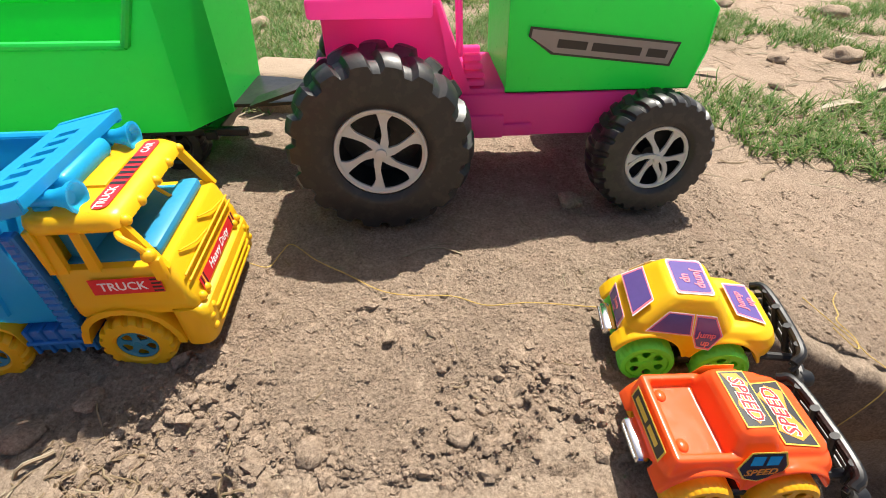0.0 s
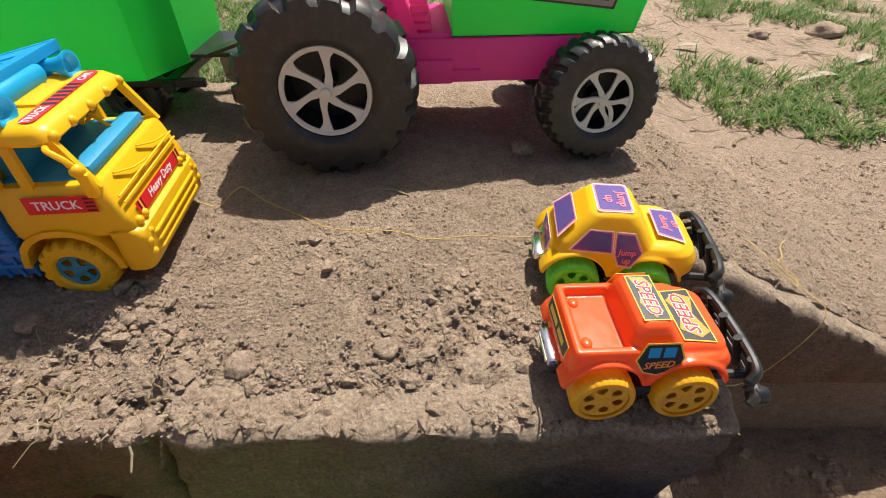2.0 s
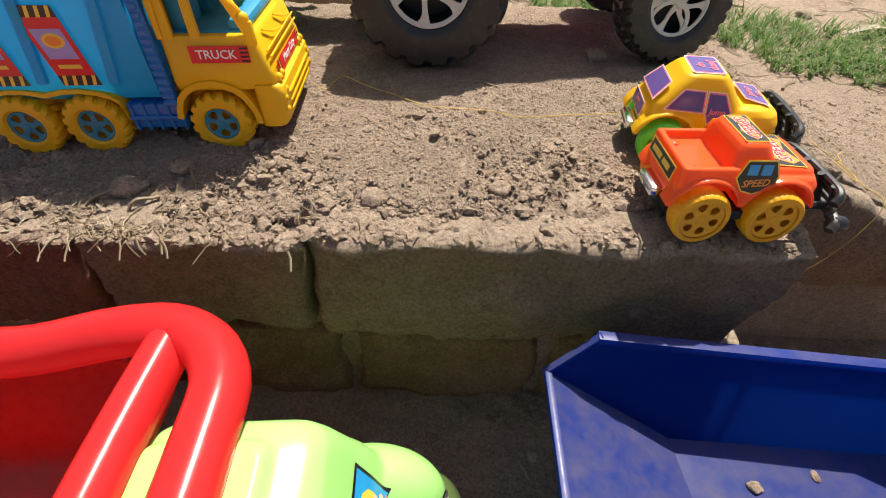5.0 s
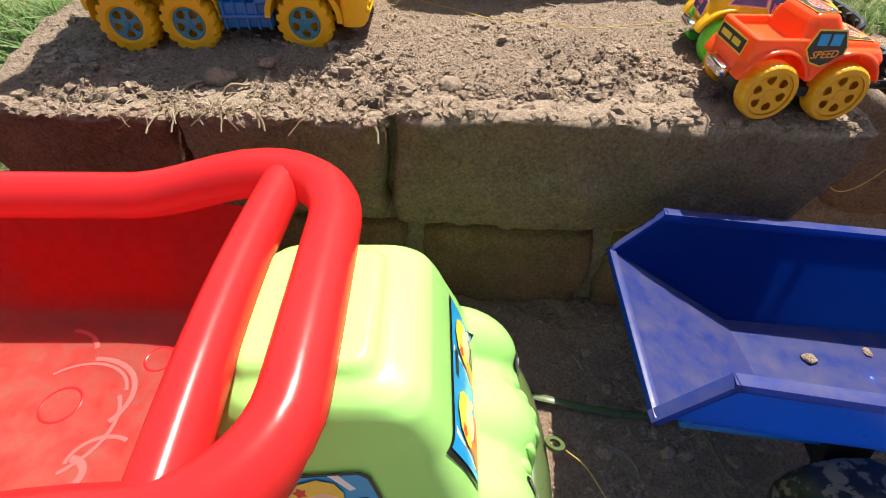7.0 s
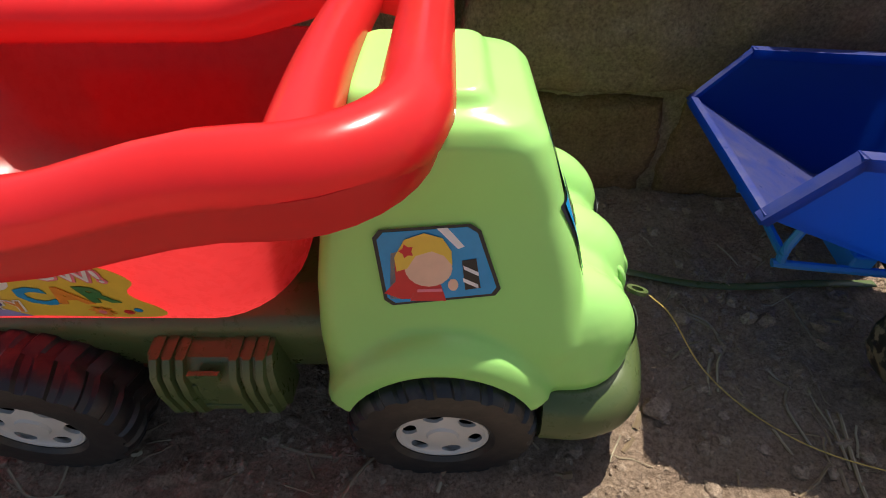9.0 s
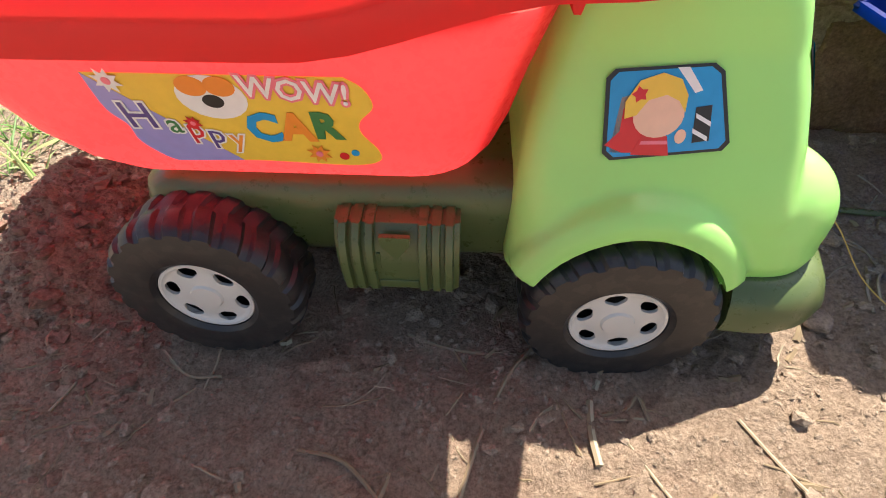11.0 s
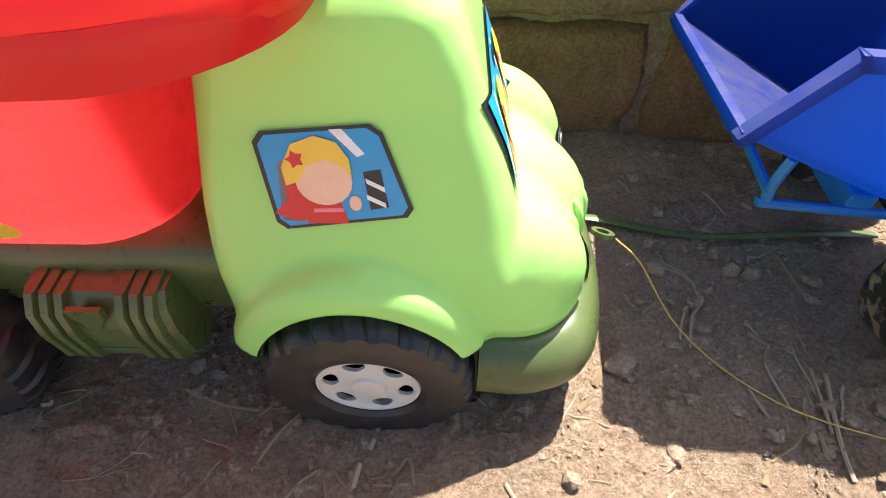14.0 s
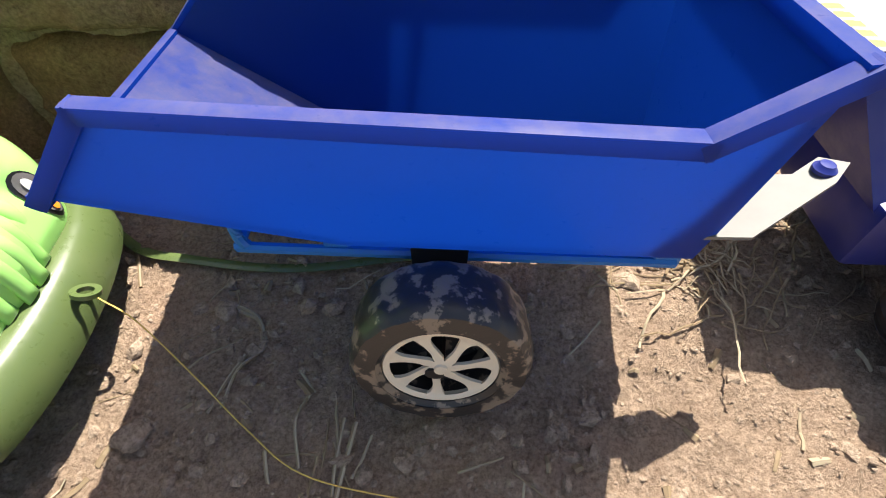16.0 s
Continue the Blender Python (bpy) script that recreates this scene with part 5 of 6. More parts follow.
for s in (-1, 1):
    bm = bmesh.new()
    for k in range(14):
        z = 0.034 + 0.005 * k
        box(bm, (-0.0335 + 0.0002 * k, s * 0.0445 - 0.004, z), (-0.0245 - 0.0001 * k, s * 0.0445 + 0.004, z + 0.0042), 0.0009, 1)
    box(bm, (-0.032, s * 0.0445 - 0.003, 0.034), (-0.025, s * 0.0445 + 0.003, 0.104), 0.001, 1)
    part("exhaust_pipe", bm, M_DEEPBLUE, yt, "ribbed deep blue exhaust")
    bm = bmesh.new()
    lo_, hi_ = sorted((s * 0.022, s * 0.044))
    box(bm, (-0.062, lo_, 0.016), (-0.024, hi_, 0.034), 0.002, 2)
    lo_, hi_ = sorted((s * 0.03, s * 0.0465))
    box(bm, (-0.062, lo_, 0.0235), (-0.024, hi_, 0.0262), 0.0006, 1)
    tankb = part("fuel_tank", bm, M_DEEPBLUE, yt, "ribbed deep blue fuel tank")
    for k in range(5):
        x = -0.060 + 0.0082 * k
        lo_, hi_ = sorted((s * 0.024, s * 0.0458))
        bm = bmesh.new()
        box(bm, (x, lo_, 0.0155), (x + 0.0022, hi_, 0.0352), 0.0006, 1)
        part("band", bm, M_DEEPBLUE, tankb)
    for cx in (-0.083, -0.128):
        m = plane_at((cx, s * 0.0466, 0.073), (1, 0, 0) if s < 0 else (-1, 0, 0), (0, s * 0.023, 1)) @ pose(0, 0, 0.0005)
        k = 1 if s < 0 else -1
        sk = lambda pts: [(x + 0.14 * y * -k, y) for x, y in pts]
        st = print_part("sticker", bed, m, sk(rect(-0.012, -0.024, 0.012, 0.024)), M_INK_RED, 0, "red sticker with hazard stripes")
        for yb in (-0.024, 0.0175):
            print_part("stripe_field", st, Matrix(), sk(rect(-0.012, yb, 0.012, yb + 0.0065)), M_INK_BLACK, 1)
            for q in range(4):
                a = -0.0115 + 0.006 * q
                print_part("bar_print", st, Matrix(), sk([(a, yb), (a + 0.0022, yb), (a + 0.0048, yb + 0.0065), (a + 0.0026, yb + 0.0065)]), M_INK_YELLOW, 2)
        print_part("print_field", st, Matrix(), sk(rect(-0.009, -0.007, 0.009, 0.011)), M_INK_LILAC, 1)
        print_part("print_disc", st, Matrix(), ellipse(0, 0.004, 0.0065, 0.0045), M_INK_YELLOW, 2)
        print_part("print_disc", st, Matrix(), ellipse(0, 0.004, 0.0048, 0.003), M_INK_ORANGE, 3)
        print_part("bar_print", st, Matrix(), sk(rect(-0.007, -0.013, 0.007, -0.0105)), M_INK_YELLOW, 2)


# ---- the two friction cars at the wall's end ----
def bull_bar(parent, x, half, tilt):
    """A ladder of black bars that leans forward at the foot, each bar a part."""
    at = lambda z: x + 0.001 + (0.032 - z) * 0.42
    bar = None
    for z, k, r in ((0.033, 0.96, 0.0027), (0.0275, 0.86, 0.0016), (0.0220, 0.86, 0.0016), (0.0150, 1.0, 0.0029)):
        bm = bmesh.new()
        sweep(bm, smooth_path([(at(z) - 0.005, -half * k, z - 0.004), (at(z), -(half - 0.006) * k, z), (at(z) + 0.002, 0, z), (at(z), (half - 0.006) * k, z), (at(z) - 0.005, half * k, z - 0.004)], 5), r, r, 10)
        if bar is None:
            bar = part("bull_bar", bm, M_BLACK, parent, "glossy black bull bar", tilt)
        else:
            part("cross_bar", bm, M_BLACK, bar)
    for y in (-0.66, -0.24, 0.24, 0.66):
        bm = bmesh.new()
        sweep(bm, [(at(0.035), y * half, 0.035), (at(0.013), y * half, 0.013)], 0.0026, 0.0020, 8, up=(0, 1, 0))
        part("upright", bm, M_BLACK, bar)
    for s in (-1, 1):
        bm = bmesh.new()
        sweep(bm, [(x - 0.018, s * half * 0.6, 0.020), (at(0.020), s * half * 0.6, 0.020)], 0.0026, 0.0026, 8)
        part("bracket", bm, M_BLACK, bar)
        bm = bmesh.new()
        lathe(bm, [(0.0015, -0.004), (0.0045, -0.004), (0.0052, -0.002), (0.0052, 0.003), (0.0036, 0.005), (0.0015, 0.005)], 16, True)
        part("lamp", bm, M_BLACK, bar, "", pose(at(0.013) + 0.001, s * half * 0.86, 0.0125, 0, 0, 90))


def rear_bumper(parent, x, half):
    bm = bmesh.new()
    box(bm, (x - 0.004, -half * 0.6, 0.019), (x + 0.004, half * 0.6, 0.026), 0.0018, 2)
    box(bm, (x - 0.0048, -half * 0.5, 0.0215), (x - 0.002, half * 0.5, 0.0235), 0.0004, 1)
    part("rear_bumper", bm, M_CHROME, parent, "small chrome rear bumper")


pick = thing("toy_pickup_car", pose(0.1335, 0.1160, 0.2045, 0, 0, 2.0) @ Matrix.Diagonal((0.89, 0.91, 0.96, 1)), "glossy orange toy pickup with amber wheels and bull bar", "toy car", "friction cars at the wall end")
for x in (-0.0215, 0.0225):
    for s in (-1, 1):
        wheel(pick, (x, s * 0.0265, 0.0178), 0.0170, 0.0135, 0.0135, 6, M_AMBER, M_AMBER, 30, 0.012, 0.0, 0.24, disc=0.40, ring=0.80)
bm = bmesh.new()
layers(bm, [(0.012, -0.037, 0.040, -0.017, 0.017, 0.004), (0.022, -0.039, 0.042, -0.018, 0.018, 0.004)])
for s in (-1, 1):
    box(bm, (-0.006, min(s * 0.017, s * 0.027), 0.014), (0.007, max(s * 0.017, s * 0.027), 0.020), 0.001, 1)
part("chassis", bm, M_BLACK, pick)
# hull, hood, cabin, flared wheel arches and a hollow bed, moulded in one
def flares(bm, xs, z, r, y0, y1, n=36):
    for x in xs:
        for s in (-1, 1):
            loft(bm, [[(x + q * math.cos(2 * math.pi * i / n), s * y, z + q * math.sin(2 * math.pi * i / n)) for i in range(n)] for y, q in ((y0, r), (y1 - 0.001, r), (y1, r - 0.0012))])


def block(lo, hi):
    return box(bmesh.new(), lo, hi)


bm = bmesh.new()
layers(bm, [(0.0190, -0.040, 0.043, -0.0235, 0.0235, 0.008), (0.026, -0.0415, 0.0455, -0.0265, 0.0265, 0.009), (0.033, -0.041, 0.046, -0.0270, 0.0270, 0.010), (0.0375, -0.0395, 0.043, -0.0258, 0.0258, 0.010), (0.039, -0.038, 0.039, -0.0240, 0.0240, 0.009)], n=5)
layers(bm, [(0.036, 0.008, 0.044, -0.0215, 0.0215, 0.007), (0.0405, 0.008, 0.042, -0.0205, 0.0205, 0.007), (0.0420, 0.008, 0.038, -0.0185, 0.0185, 0.006)], n=4)
layers(bm, [(0.033, -0.0115, 0.020, -0.0250, 0.0250, 0.006), (0.042, -0.0110, 0.0175, -0.0235, 0.0235, 0.006), (0.051, -0.0095, 0.0115, -0.0203, 0.0203, 0.005), (0.0545, -0.0080, 0.0095, -0.0186, 0.0186, 0.005), (0.0560, -0.006, 0.0075, -0.0166, 0.0166, 0.004)], n=4)
layers(bm, [(0.030, -0.0405, -0.0345, -0.0255, 0.0255, 0.0025), (0.0428, -0.0395, -0.0350, -0.0245, 0.0245, 0.0020), (0.0440, -0.0388, -0.0357, -0.0240, 0.0240, 0.0014)], n=3)
for lo, hi in ((-0.0255, -0.0192), (0.0192, 0.0255)):
    layers(bm, [(0.030, -0.0405, -0.006, lo, hi, 0.0025), (0.0428, -0.0395, -0.006, lo + 0.0008, hi - 0.0008, 0.0020), (0.0440, -0.0388, -0.006, lo + 0.0016, hi - 0.0016, 0.0014)], n=3)
flares(bm, (-0.0215, 0.0225), 0.0153, 0.0238, 0.016, 0.0285)
cuts = [block((-0.08, -0.05, -0.03), (0.08, 0.05, 0.0220))]
cuts += [round_cutter(x, 0.0153, 0.0212, 0.0222, *y) for x in (-0.0215, 0.0225) for y in ((-0.05, -0.0125), (0.0125, 0.05))]
pbody = part("body", moulded(bm, 0.0008, 4, cuts), M_ORANGE, pick, "glossy orange pickup shell with flared arches and open bed", pose(0, 0, 0.0025), 45)
for y in (-0.012, 0.012):
    bm = bmesh.new()
    bmesh.ops.create_uvsphere(bm, u_segments=14, v_segments=8, radius=1, matrix=Matrix.Translation((-0.0305, y * 1.15, 0.0392)) @ Matrix.Diagonal((0.0030, 0.0036, 0.0013, 1)))
    part("stud", bm, M_ORANGE, pbody)
bull_bar(pick, 0.0565, 0.033, pose(0, 0, 0, 0, 0, 0))
rear_bumper(pick, -0.0435, 0.020)
m = plane_at((0.0010, 0, 0.0561), (0, -1, 0), (1, 0, 0)) @ pose(0, 0, 0.0002)
st = print_part("sticker", pbody, m, rect(-0.0155, -0.0068, 0.0155, 0.0072), M_INK_YELLOW, 0, "flame sticker reading SPEED")
print_part("print_field", st, Matrix(), rect(-0.0148, -0.0062, 0.0148, 0.0066), M_INK_BLACK, 1)
print_part("print_flame", st, Matrix(), [(-0.014, -0.005), (-0.004, -0.002), (0.004, -0.005), (0.014, 0.0), (0.010, 0.005), (0.0, 0.002), (-0.008, 0.006), (-0.014, 0.003)], M_INK_ORANGE, 2)
words(st, Matrix(), "SPEED", 0.0098, M_INK_WHITE, 0, 0, 3, 0, 0.25, 0.05, 0.9)
words(st, Matrix(), "SPEED", 0.0098, M_INK_RED, 0, 0, 4, 0, 0.25, 0.012, 0.9)
m = plane_at((0.0265, 0, 0.0422), (0, 1, 0), (-1, 0, 0.03)) @ pose(0, 0, 0.0003)
st = print_part("sticker", pbody, m, [(-0.0185, -0.009), (0.0185, -0.009), (0.017, 0.008), (-0.017, 0.008)], M_INK_YELLOW, 0, "flame sticker reading SPEED")
print_part("print_field", st, Matrix(), [(-0.0178, -0.0083), (0.0178, -0.0083), (0.0163, 0.0073), (-0.0163, 0.0073)], M_INK_BLACK, 1)
print_part("print_flame", st, Matrix(), [(-0.012, -0.008), (0.0, -0.004), (0.012, -0.008), (0.0155, 0.0), (0.010, 0.007), (0.0, 0.003), (-0.010, 0.007), (-0.0155, -0.002)], M_INK_ORANGE, 2)
words(st, Matrix(), "SPEED", 0.0105, M_INK_WHITE, 0, 0, 3, 0, 0.25, 0.05, 0.95)
words(st, Matrix(), "SPEED", 0.0105, M_INK_RED, 0, 0, 4, 0, 0.25, 0.012, 0.95)
for s in (-1, 1):
    m = plane_at((0.0030, s * 0.0250, 0.0395), (1, 0, 0) if s < 0 else (-1, 0, 0), (0, -s * 0.20, 1)) @ pose(0, 0, 0.0012)
    k = 1 if s < 0 else -1
    o = [(-0.0125 * k, 0.0), (-0.0085 * k, 0.0105), (0.0085 * k, 0.0105), (0.0125 * k, 0.0015), (0.0115 * k, -0.005), (0.0, -0.0095), (-0.0075 * k, -0.0075)]
    st = print_part("sticker", pbody, m, o, M_INK_YELLOW, 0, "door sticker reading SPEED")
    print_part("print_field", st, Matrix(), [(x * 0.92, y * 0.91) for x, y in o], M_INK_BLACK, 1)
    for a, b in ((-0.0068, -0.0008), (0.0010, 0.0070)):
        lo_, hi_ = sorted((a * k, b * k))
        print_part("pane_print", st, Matrix(), rect(lo_, 0.0020, hi_, 0.0080), M_INK_BLUE, 2)
    words(st, Matrix(), "SPEED", 0.0056, M_INK_ORANGE, 0, -0.0028, 2, 4, 0.2, 0.02, 1.05)
m = plane_at((-0.0412, 0, 0.0365), (0, -1, 0), (0.15, 0, 1)) @ pose(0, 0, 0.0010)
st = print_part("sticker", pbody, m, rect(-0.0185, -0.0040, 0.0185, 0.0052), M_INK_YELLOW, 0, "yellow-edged black tailgate sticker")
print_part("print_field", st, Matrix(), rect(-0.0175, -0.0031, 0.0175, 0.0043), M_INK_BLACK, 1)
print_part("bar_print", st, Matrix(), rect(-0.0145, -0.0012, -0.0005, 0.0022), M_INK_YELLOW, 2)
print_part("bar_print", st, Matrix(), rect(0.002, -0.0012, 0.0125, 0.0022), M_INK_YELLOW, 2)

coupe = thing("toy_coupe_car", pose(0.1460, 0.1895, 0.2035, 0, 0, -6.0) @ Matrix.Diagonal((0.93, 0.95, 0.98, 1)), "yellow toy coupe with violet stickers and neon green wheels", "toy car", "friction cars at the wall end")
for x in (-0.0270, 0.0170):
    for s in (-1, 1):
        wheel(coupe, (x, s * 0.0245, 0.0172), 0.0165, 0.0135, 0.0130, 6, M_NEON, M_NEON, 30, 0.012, 0.0, 0.24, disc=0.40, ring=0.80)
bm = bmesh.new()
layers(bm, [(0.012, -0.037, 0.040, -0.017, 0.017, 0.004), (0.022, -0.039, 0.042, -0.018, 0.018, 0.004)])
for s in (-1, 1):
    box(bm, (-0.008, min(s * 0.017, s * 0.025), 0.014), (0.005, max(s * 0.017, s * 0.025), 0.020), 0.001, 1)
part("chassis", bm, M_BLACK, coupe)
bm = bmesh.new()
layers(bm, [(0.0190, -0.042, 0.044, -0.0235, 0.0235, 0.012), (0.0260, -0.0445, 0.047, -0.0265, 0.0265, 0.014), (0.0325, -0.0445, 0.047, -0.0270, 0.0270, 0.015), (0.0385, -0.042, 0.044, -0.0258, 0.0258, 0.015), (0.0415, -0.039, 0.039, -0.0235, 0.0235, 0.014), (0.0430, -0.036, 0.033, -0.0200, 0.0200, 0.012)], n=6)
layers(bm, [(0.036, -0.0425, 0.0205, -0.0250, 0.0250, 0.009), (0.042, -0.0395, 0.0175, -0.0240, 0.0240, 0.008), (0.055, -0.0275, 0.0080, -0.0198, 0.0198, 0.007), (0.0590, -0.0240, 0.0050, -0.0178, 0.0178, 0.007), (0.0608, -0.0205, 0.0020, -0.0150, 0.0150, 0.006)], n=5)
flares(bm, (-0.0280, 0.0160), 0.0152, 0.0230, 0.016, 0.0280)
cuts = [block((-0.08, -0.05, -0.03), (0.08, 0.05, 0.0220))]
cuts += [round_cutter(x, 0.0152, 0.0206, 0.0215, *y) for x in (-0.0280, 0.0160) for y in ((-0.05, -0.0125), (0.0125, 0.05))]
cbody = part("body", moulded(bm, 0.0008, 4, cuts), M_YELLOW, coupe, "rounded glossy yellow coupe shell with flared arches", pose(0.001, 0, 0.002), 50)
bull_bar(coupe, 0.0575, 0.033, pose(0, 0, 0.002, 0, 0, 0))
rear_bumper(coupe, -0.0475, 0.020)


def jump_sticker(m, o, text_size, turn, x=0.0, y=0.0, lettered=True, label="violet sticker"):
    st = print_part("sticker", cbody, m, o, M_INK_WHITE, 0, label)
    c = (sum(p[0] for p in o) / len(o), sum(p[1] for p in o) / len(o))
    sc = lambda k: [(c[0] + (a - c[0]) * k, c[1] + (b - c[1]) * k) for a, b in o]
    print_part("print_edge", st, Matrix(), sc(0.95), M_INK_PINK, 1)
    print_part("print_field", st, Matrix(), sc(0.86), M_INK_VIOLET, 2)
    if lettered:
        dx, dy = (0, text_size * 0.48) if turn % 180 == 0 else (text_size * 0.48, 0)
        sg = 1 if turn < 90 else -1
        words(st, Matrix(), "Jump", text_size, M_INK_PINK, x + dx * sg * -1 if turn == 90 else x + dx, y + dy, 4, turn, 0.1, 0.02)
        words(st, Matrix(), "up", text_size, M_INK_PINK, x - dx * sg * -1 if turn == 90 else x - dx, y - dy, 4, turn, 0.1, 0.02)
    return st


m = plane_at((-0.0095, 0, 0.0607), (0, -1, 0), (1, 0, 0)) @ pose(0, 0, 0.0002)
jump_sticker(m, rrect(-0.0150, 0.0150, -0.0105, 0.0110, 0.002, 2), 0.0078, 0, 0.002, 0.002, True, "violet roof sticker reading Jump up")
m = plane_at((0.0285, 0, 0.0435), (0, 1, 0), (-1, 0, 0.18)) @ pose(0, 0, 0.0008, 0, 0, 0)
jump_sticker(m, [(-0.0165, -0.008), (0.0165, -0.008), (0.0135, 0.009), (-0.0135, 0.009)], 0.0072, 0, 0, -0.001, True, "violet hood sticker reading Jump up")
m = plane_at((-0.0355, 0, 0.0480), (0, -1, 0), (0.92, 0, 1)) @ pose(0, 0, 0.0010)
jump_sticker(m, [(-0.0185, -0.0075), (0.0185, -0.0075), (0.0150, 0.0075), (-0.0150, 0.0075)], 0.005, 0, lettered=False, label="violet rear window sticker")
m = plane_at((-0.0446, 0, 0.0330), (0, -1, 0), (0.15, 0, 1)) @ pose(0, 0, 0.0008)
jump_sticker(m, rect(-0.0150, -0.0045, 0.0150, 0.0060), 0.0045, 0, label="violet tail sticker reading Jump up")
for s in (-1, 1):
    m = plane_at((-0.0090, s * 0.0236, 0.0435), (1, 0, 0) if s < 0 else (-1, 0, 0), (0, -s * 0.33, 1)) @ pose(0, 0, 0.0016)
    k = 1 if s < 0 else -1
    q = lambda pts: [(x * k, y) for x, y in pts]
    jump_sticker(m, q([(-0.0260, -0.0040), (0.0010, -0.0050), (-0.0005, 0.0090), (-0.0150, 0.0095)]), 0.005, 0, lettered=False, label="violet side window sticker")
    jump_sticker(m, q([(0.0015, -0.0055), (0.0045, -0.0125), (0.0125, -0.0135), (0.0185, -0.0035), (0.0120, 0.0085), (0.0005, 0.0090)]), 0.0052, 0, 0.0090 * k, -0.006, True, "violet door sticker reading Jump up")


# ---- loose earth, twigs, straw, grass, stones ----
def lump(seed, n=1):
    bm = bmesh.new()
    bmesh.ops.create_icosphere(bm, subdivisions=n, radius=1)
    vs = [tuple(v.co * (1 + 0.6 * noise.noise(v.co * 1.5 + Vector((seed, seed * 2, 0))) + 0.4 * noise.noise(v.co * 3.3 + Vector((seed, 0, 0))))) for v in bm.verts]
    fs = [tuple(v.index for v in f.verts) for f in bm.faces]
    bm.free()
    return vs, fs


LUMPS = [lump(i * 1.7 + 0.3, 2 if i < 6 else 1) for i in range(12)]


def scatter(name, count, place, size, mat, label, category, rng, kinds=(0, 12)):
    """Many clods in one mesh; place(rng) gives x, y or None, size(rng, x, y) a radius."""
    V, F = [], []
    done = 0
    while done < count:
        p = place(rng)
        if p is None:
            continue
        done += 1
        x, y = p
        r = size(rng, x, y)
        vs, fs = LUMPS[rng.randrange(*kinds)]
        m = Euler((rng.uniform(0, 6.3), rng.uniform(0, 6.3), rng.uniform(0, 6.3))).to_matrix()
        sx = Vector((r * rng.uniform(0.8, 1.3), r * rng.uniform(0.8, 1.3), r * rng.uniform(0.55, 0.9)))
        z = top_z(x, y) + sx.z * 0.05
        k = len(V)
        for v in vs:
            q = m @ Vector(v)
            V.append((x + q.x * sx.x, y + q.y * sx.y, z + q.z * sx.z))
        F += [tuple(i + k for i in f) for f in fs]
    me = bpy.data.meshes.new(name)
    me.from_pydata(V, [], F)
    me.materials.append(mat)
    me.update()
    return tagged(new(name, me), label, category, kind="stuff")


rng = random.Random(5)


def on_bank(r):
    x, y = r.uniform(-0.40, 0.18), 0.083 + abs(r.gauss(0, 0.065))
    if y > 0.42 or noise.noise(Vector((x * 16, y * 16, 2.0))) < r.uniform(-0.15, 0.45):
        return None
    return (x, y)


def on_low(r):
    x, y = r.uniform(-0.55, 0.5), r.uniform(-0.26, 0.085)
    if noise.noise(Vector((x * 12, y * 12, 5.0))) < r.uniform(-0.4, 0.4):
        return None
    return (x, y)


def on_slope(r):
    x, y = r.uniform(0.18, 0.75), r.uniform(0.22, 0.6)
    return (x, y)


def in_hollow(r):
    return (r.uniform(0.2, 0.6), r.uniform(-0.02, 0.195))


scatter("bank_clods", 8500, on_bank, lambda r, x, y: 0.0005 + 0.0014 * r.random() ** 3 + (0.0040 * r.random() ** 22), M_CLOD, "small crumbs and clods of dry soil on the bank", "soil clods", rng, (6, 12))
scatter("ground_clods", 5200, on_low, lambda r, x, y: 0.0006 + 0.0017 * r.random() ** 3 + 0.0045 * r.random() ** 14, M_CLOD, "small crumbs of soil on the ground below the wall", "soil clods", rng, (6, 12))
scatter("slope_clods", 5000, on_slope, lambda r, x, y: 0.0008 + 0.002 * r.random() ** 4, M_CLOD, "soil crumbs on the sloping end of the bank", "soil clods", rng, (6, 12))
scatter("fine_crumbs", 22000, lambda r: (r.uniform(-0.40, 0.30), 0.085 + 0.37 * r.random()) if r.random() < 0.75 else (r.gauss(-0.1, 0.14), 0.085 + abs(r.gauss(0, 0.08))), lambda r, x, y: 0.0004 + 0.0011 * r.random() ** 2.5, M_CLOD, "fine crumbs of dry soil strewn over the bank", "soil clods", rng, (6, 12))
scatter("fine_grit", 15000, lambda r: (r.uniform(-0.56, 0.45), r.uniform(-0.27, 0.085)), lambda r, x, y: 0.0004 + 0.0010 * r.random() ** 2.5, M_CLOD, "fine grit strewn over the ground below the wall", "soil clods", rng, (6, 12))
scatter("mound_clods", 1100, lambda r: (r.gauss(-0.405, 0.035), r.gauss(-0.125, 0.042)), lambda r, x, y: 0.0007 + 0.0022 * r.random() ** 3 + 0.005 * r.random() ** 12, M_CLOD_RED, "reddish crumbs of soil heaped behind the truck", "soil clods", rng, (6, 12))
scatter("hollow_clods", 500, in_hollow, lambda r, x, y: 0.001 + 0.006 * r.random() ** 5, M_CLOD, "clods in the hollow beside the wall", "soil clods", rng, (0, 12))
scatter("edge_clods", 700, lambda r: (r.uniform(-0.39, 0.0) if r.random() < 0.8 else r.uniform(0.0, 0.17), 0.082 + abs(r.gauss(0, 0.014))), lambda r, x, y: 0.0012 + 0.0042 * r.random() ** 4, M_CLOD, "crumbling clods along the wall's top edge", "soil clods", rng, (0, 12))


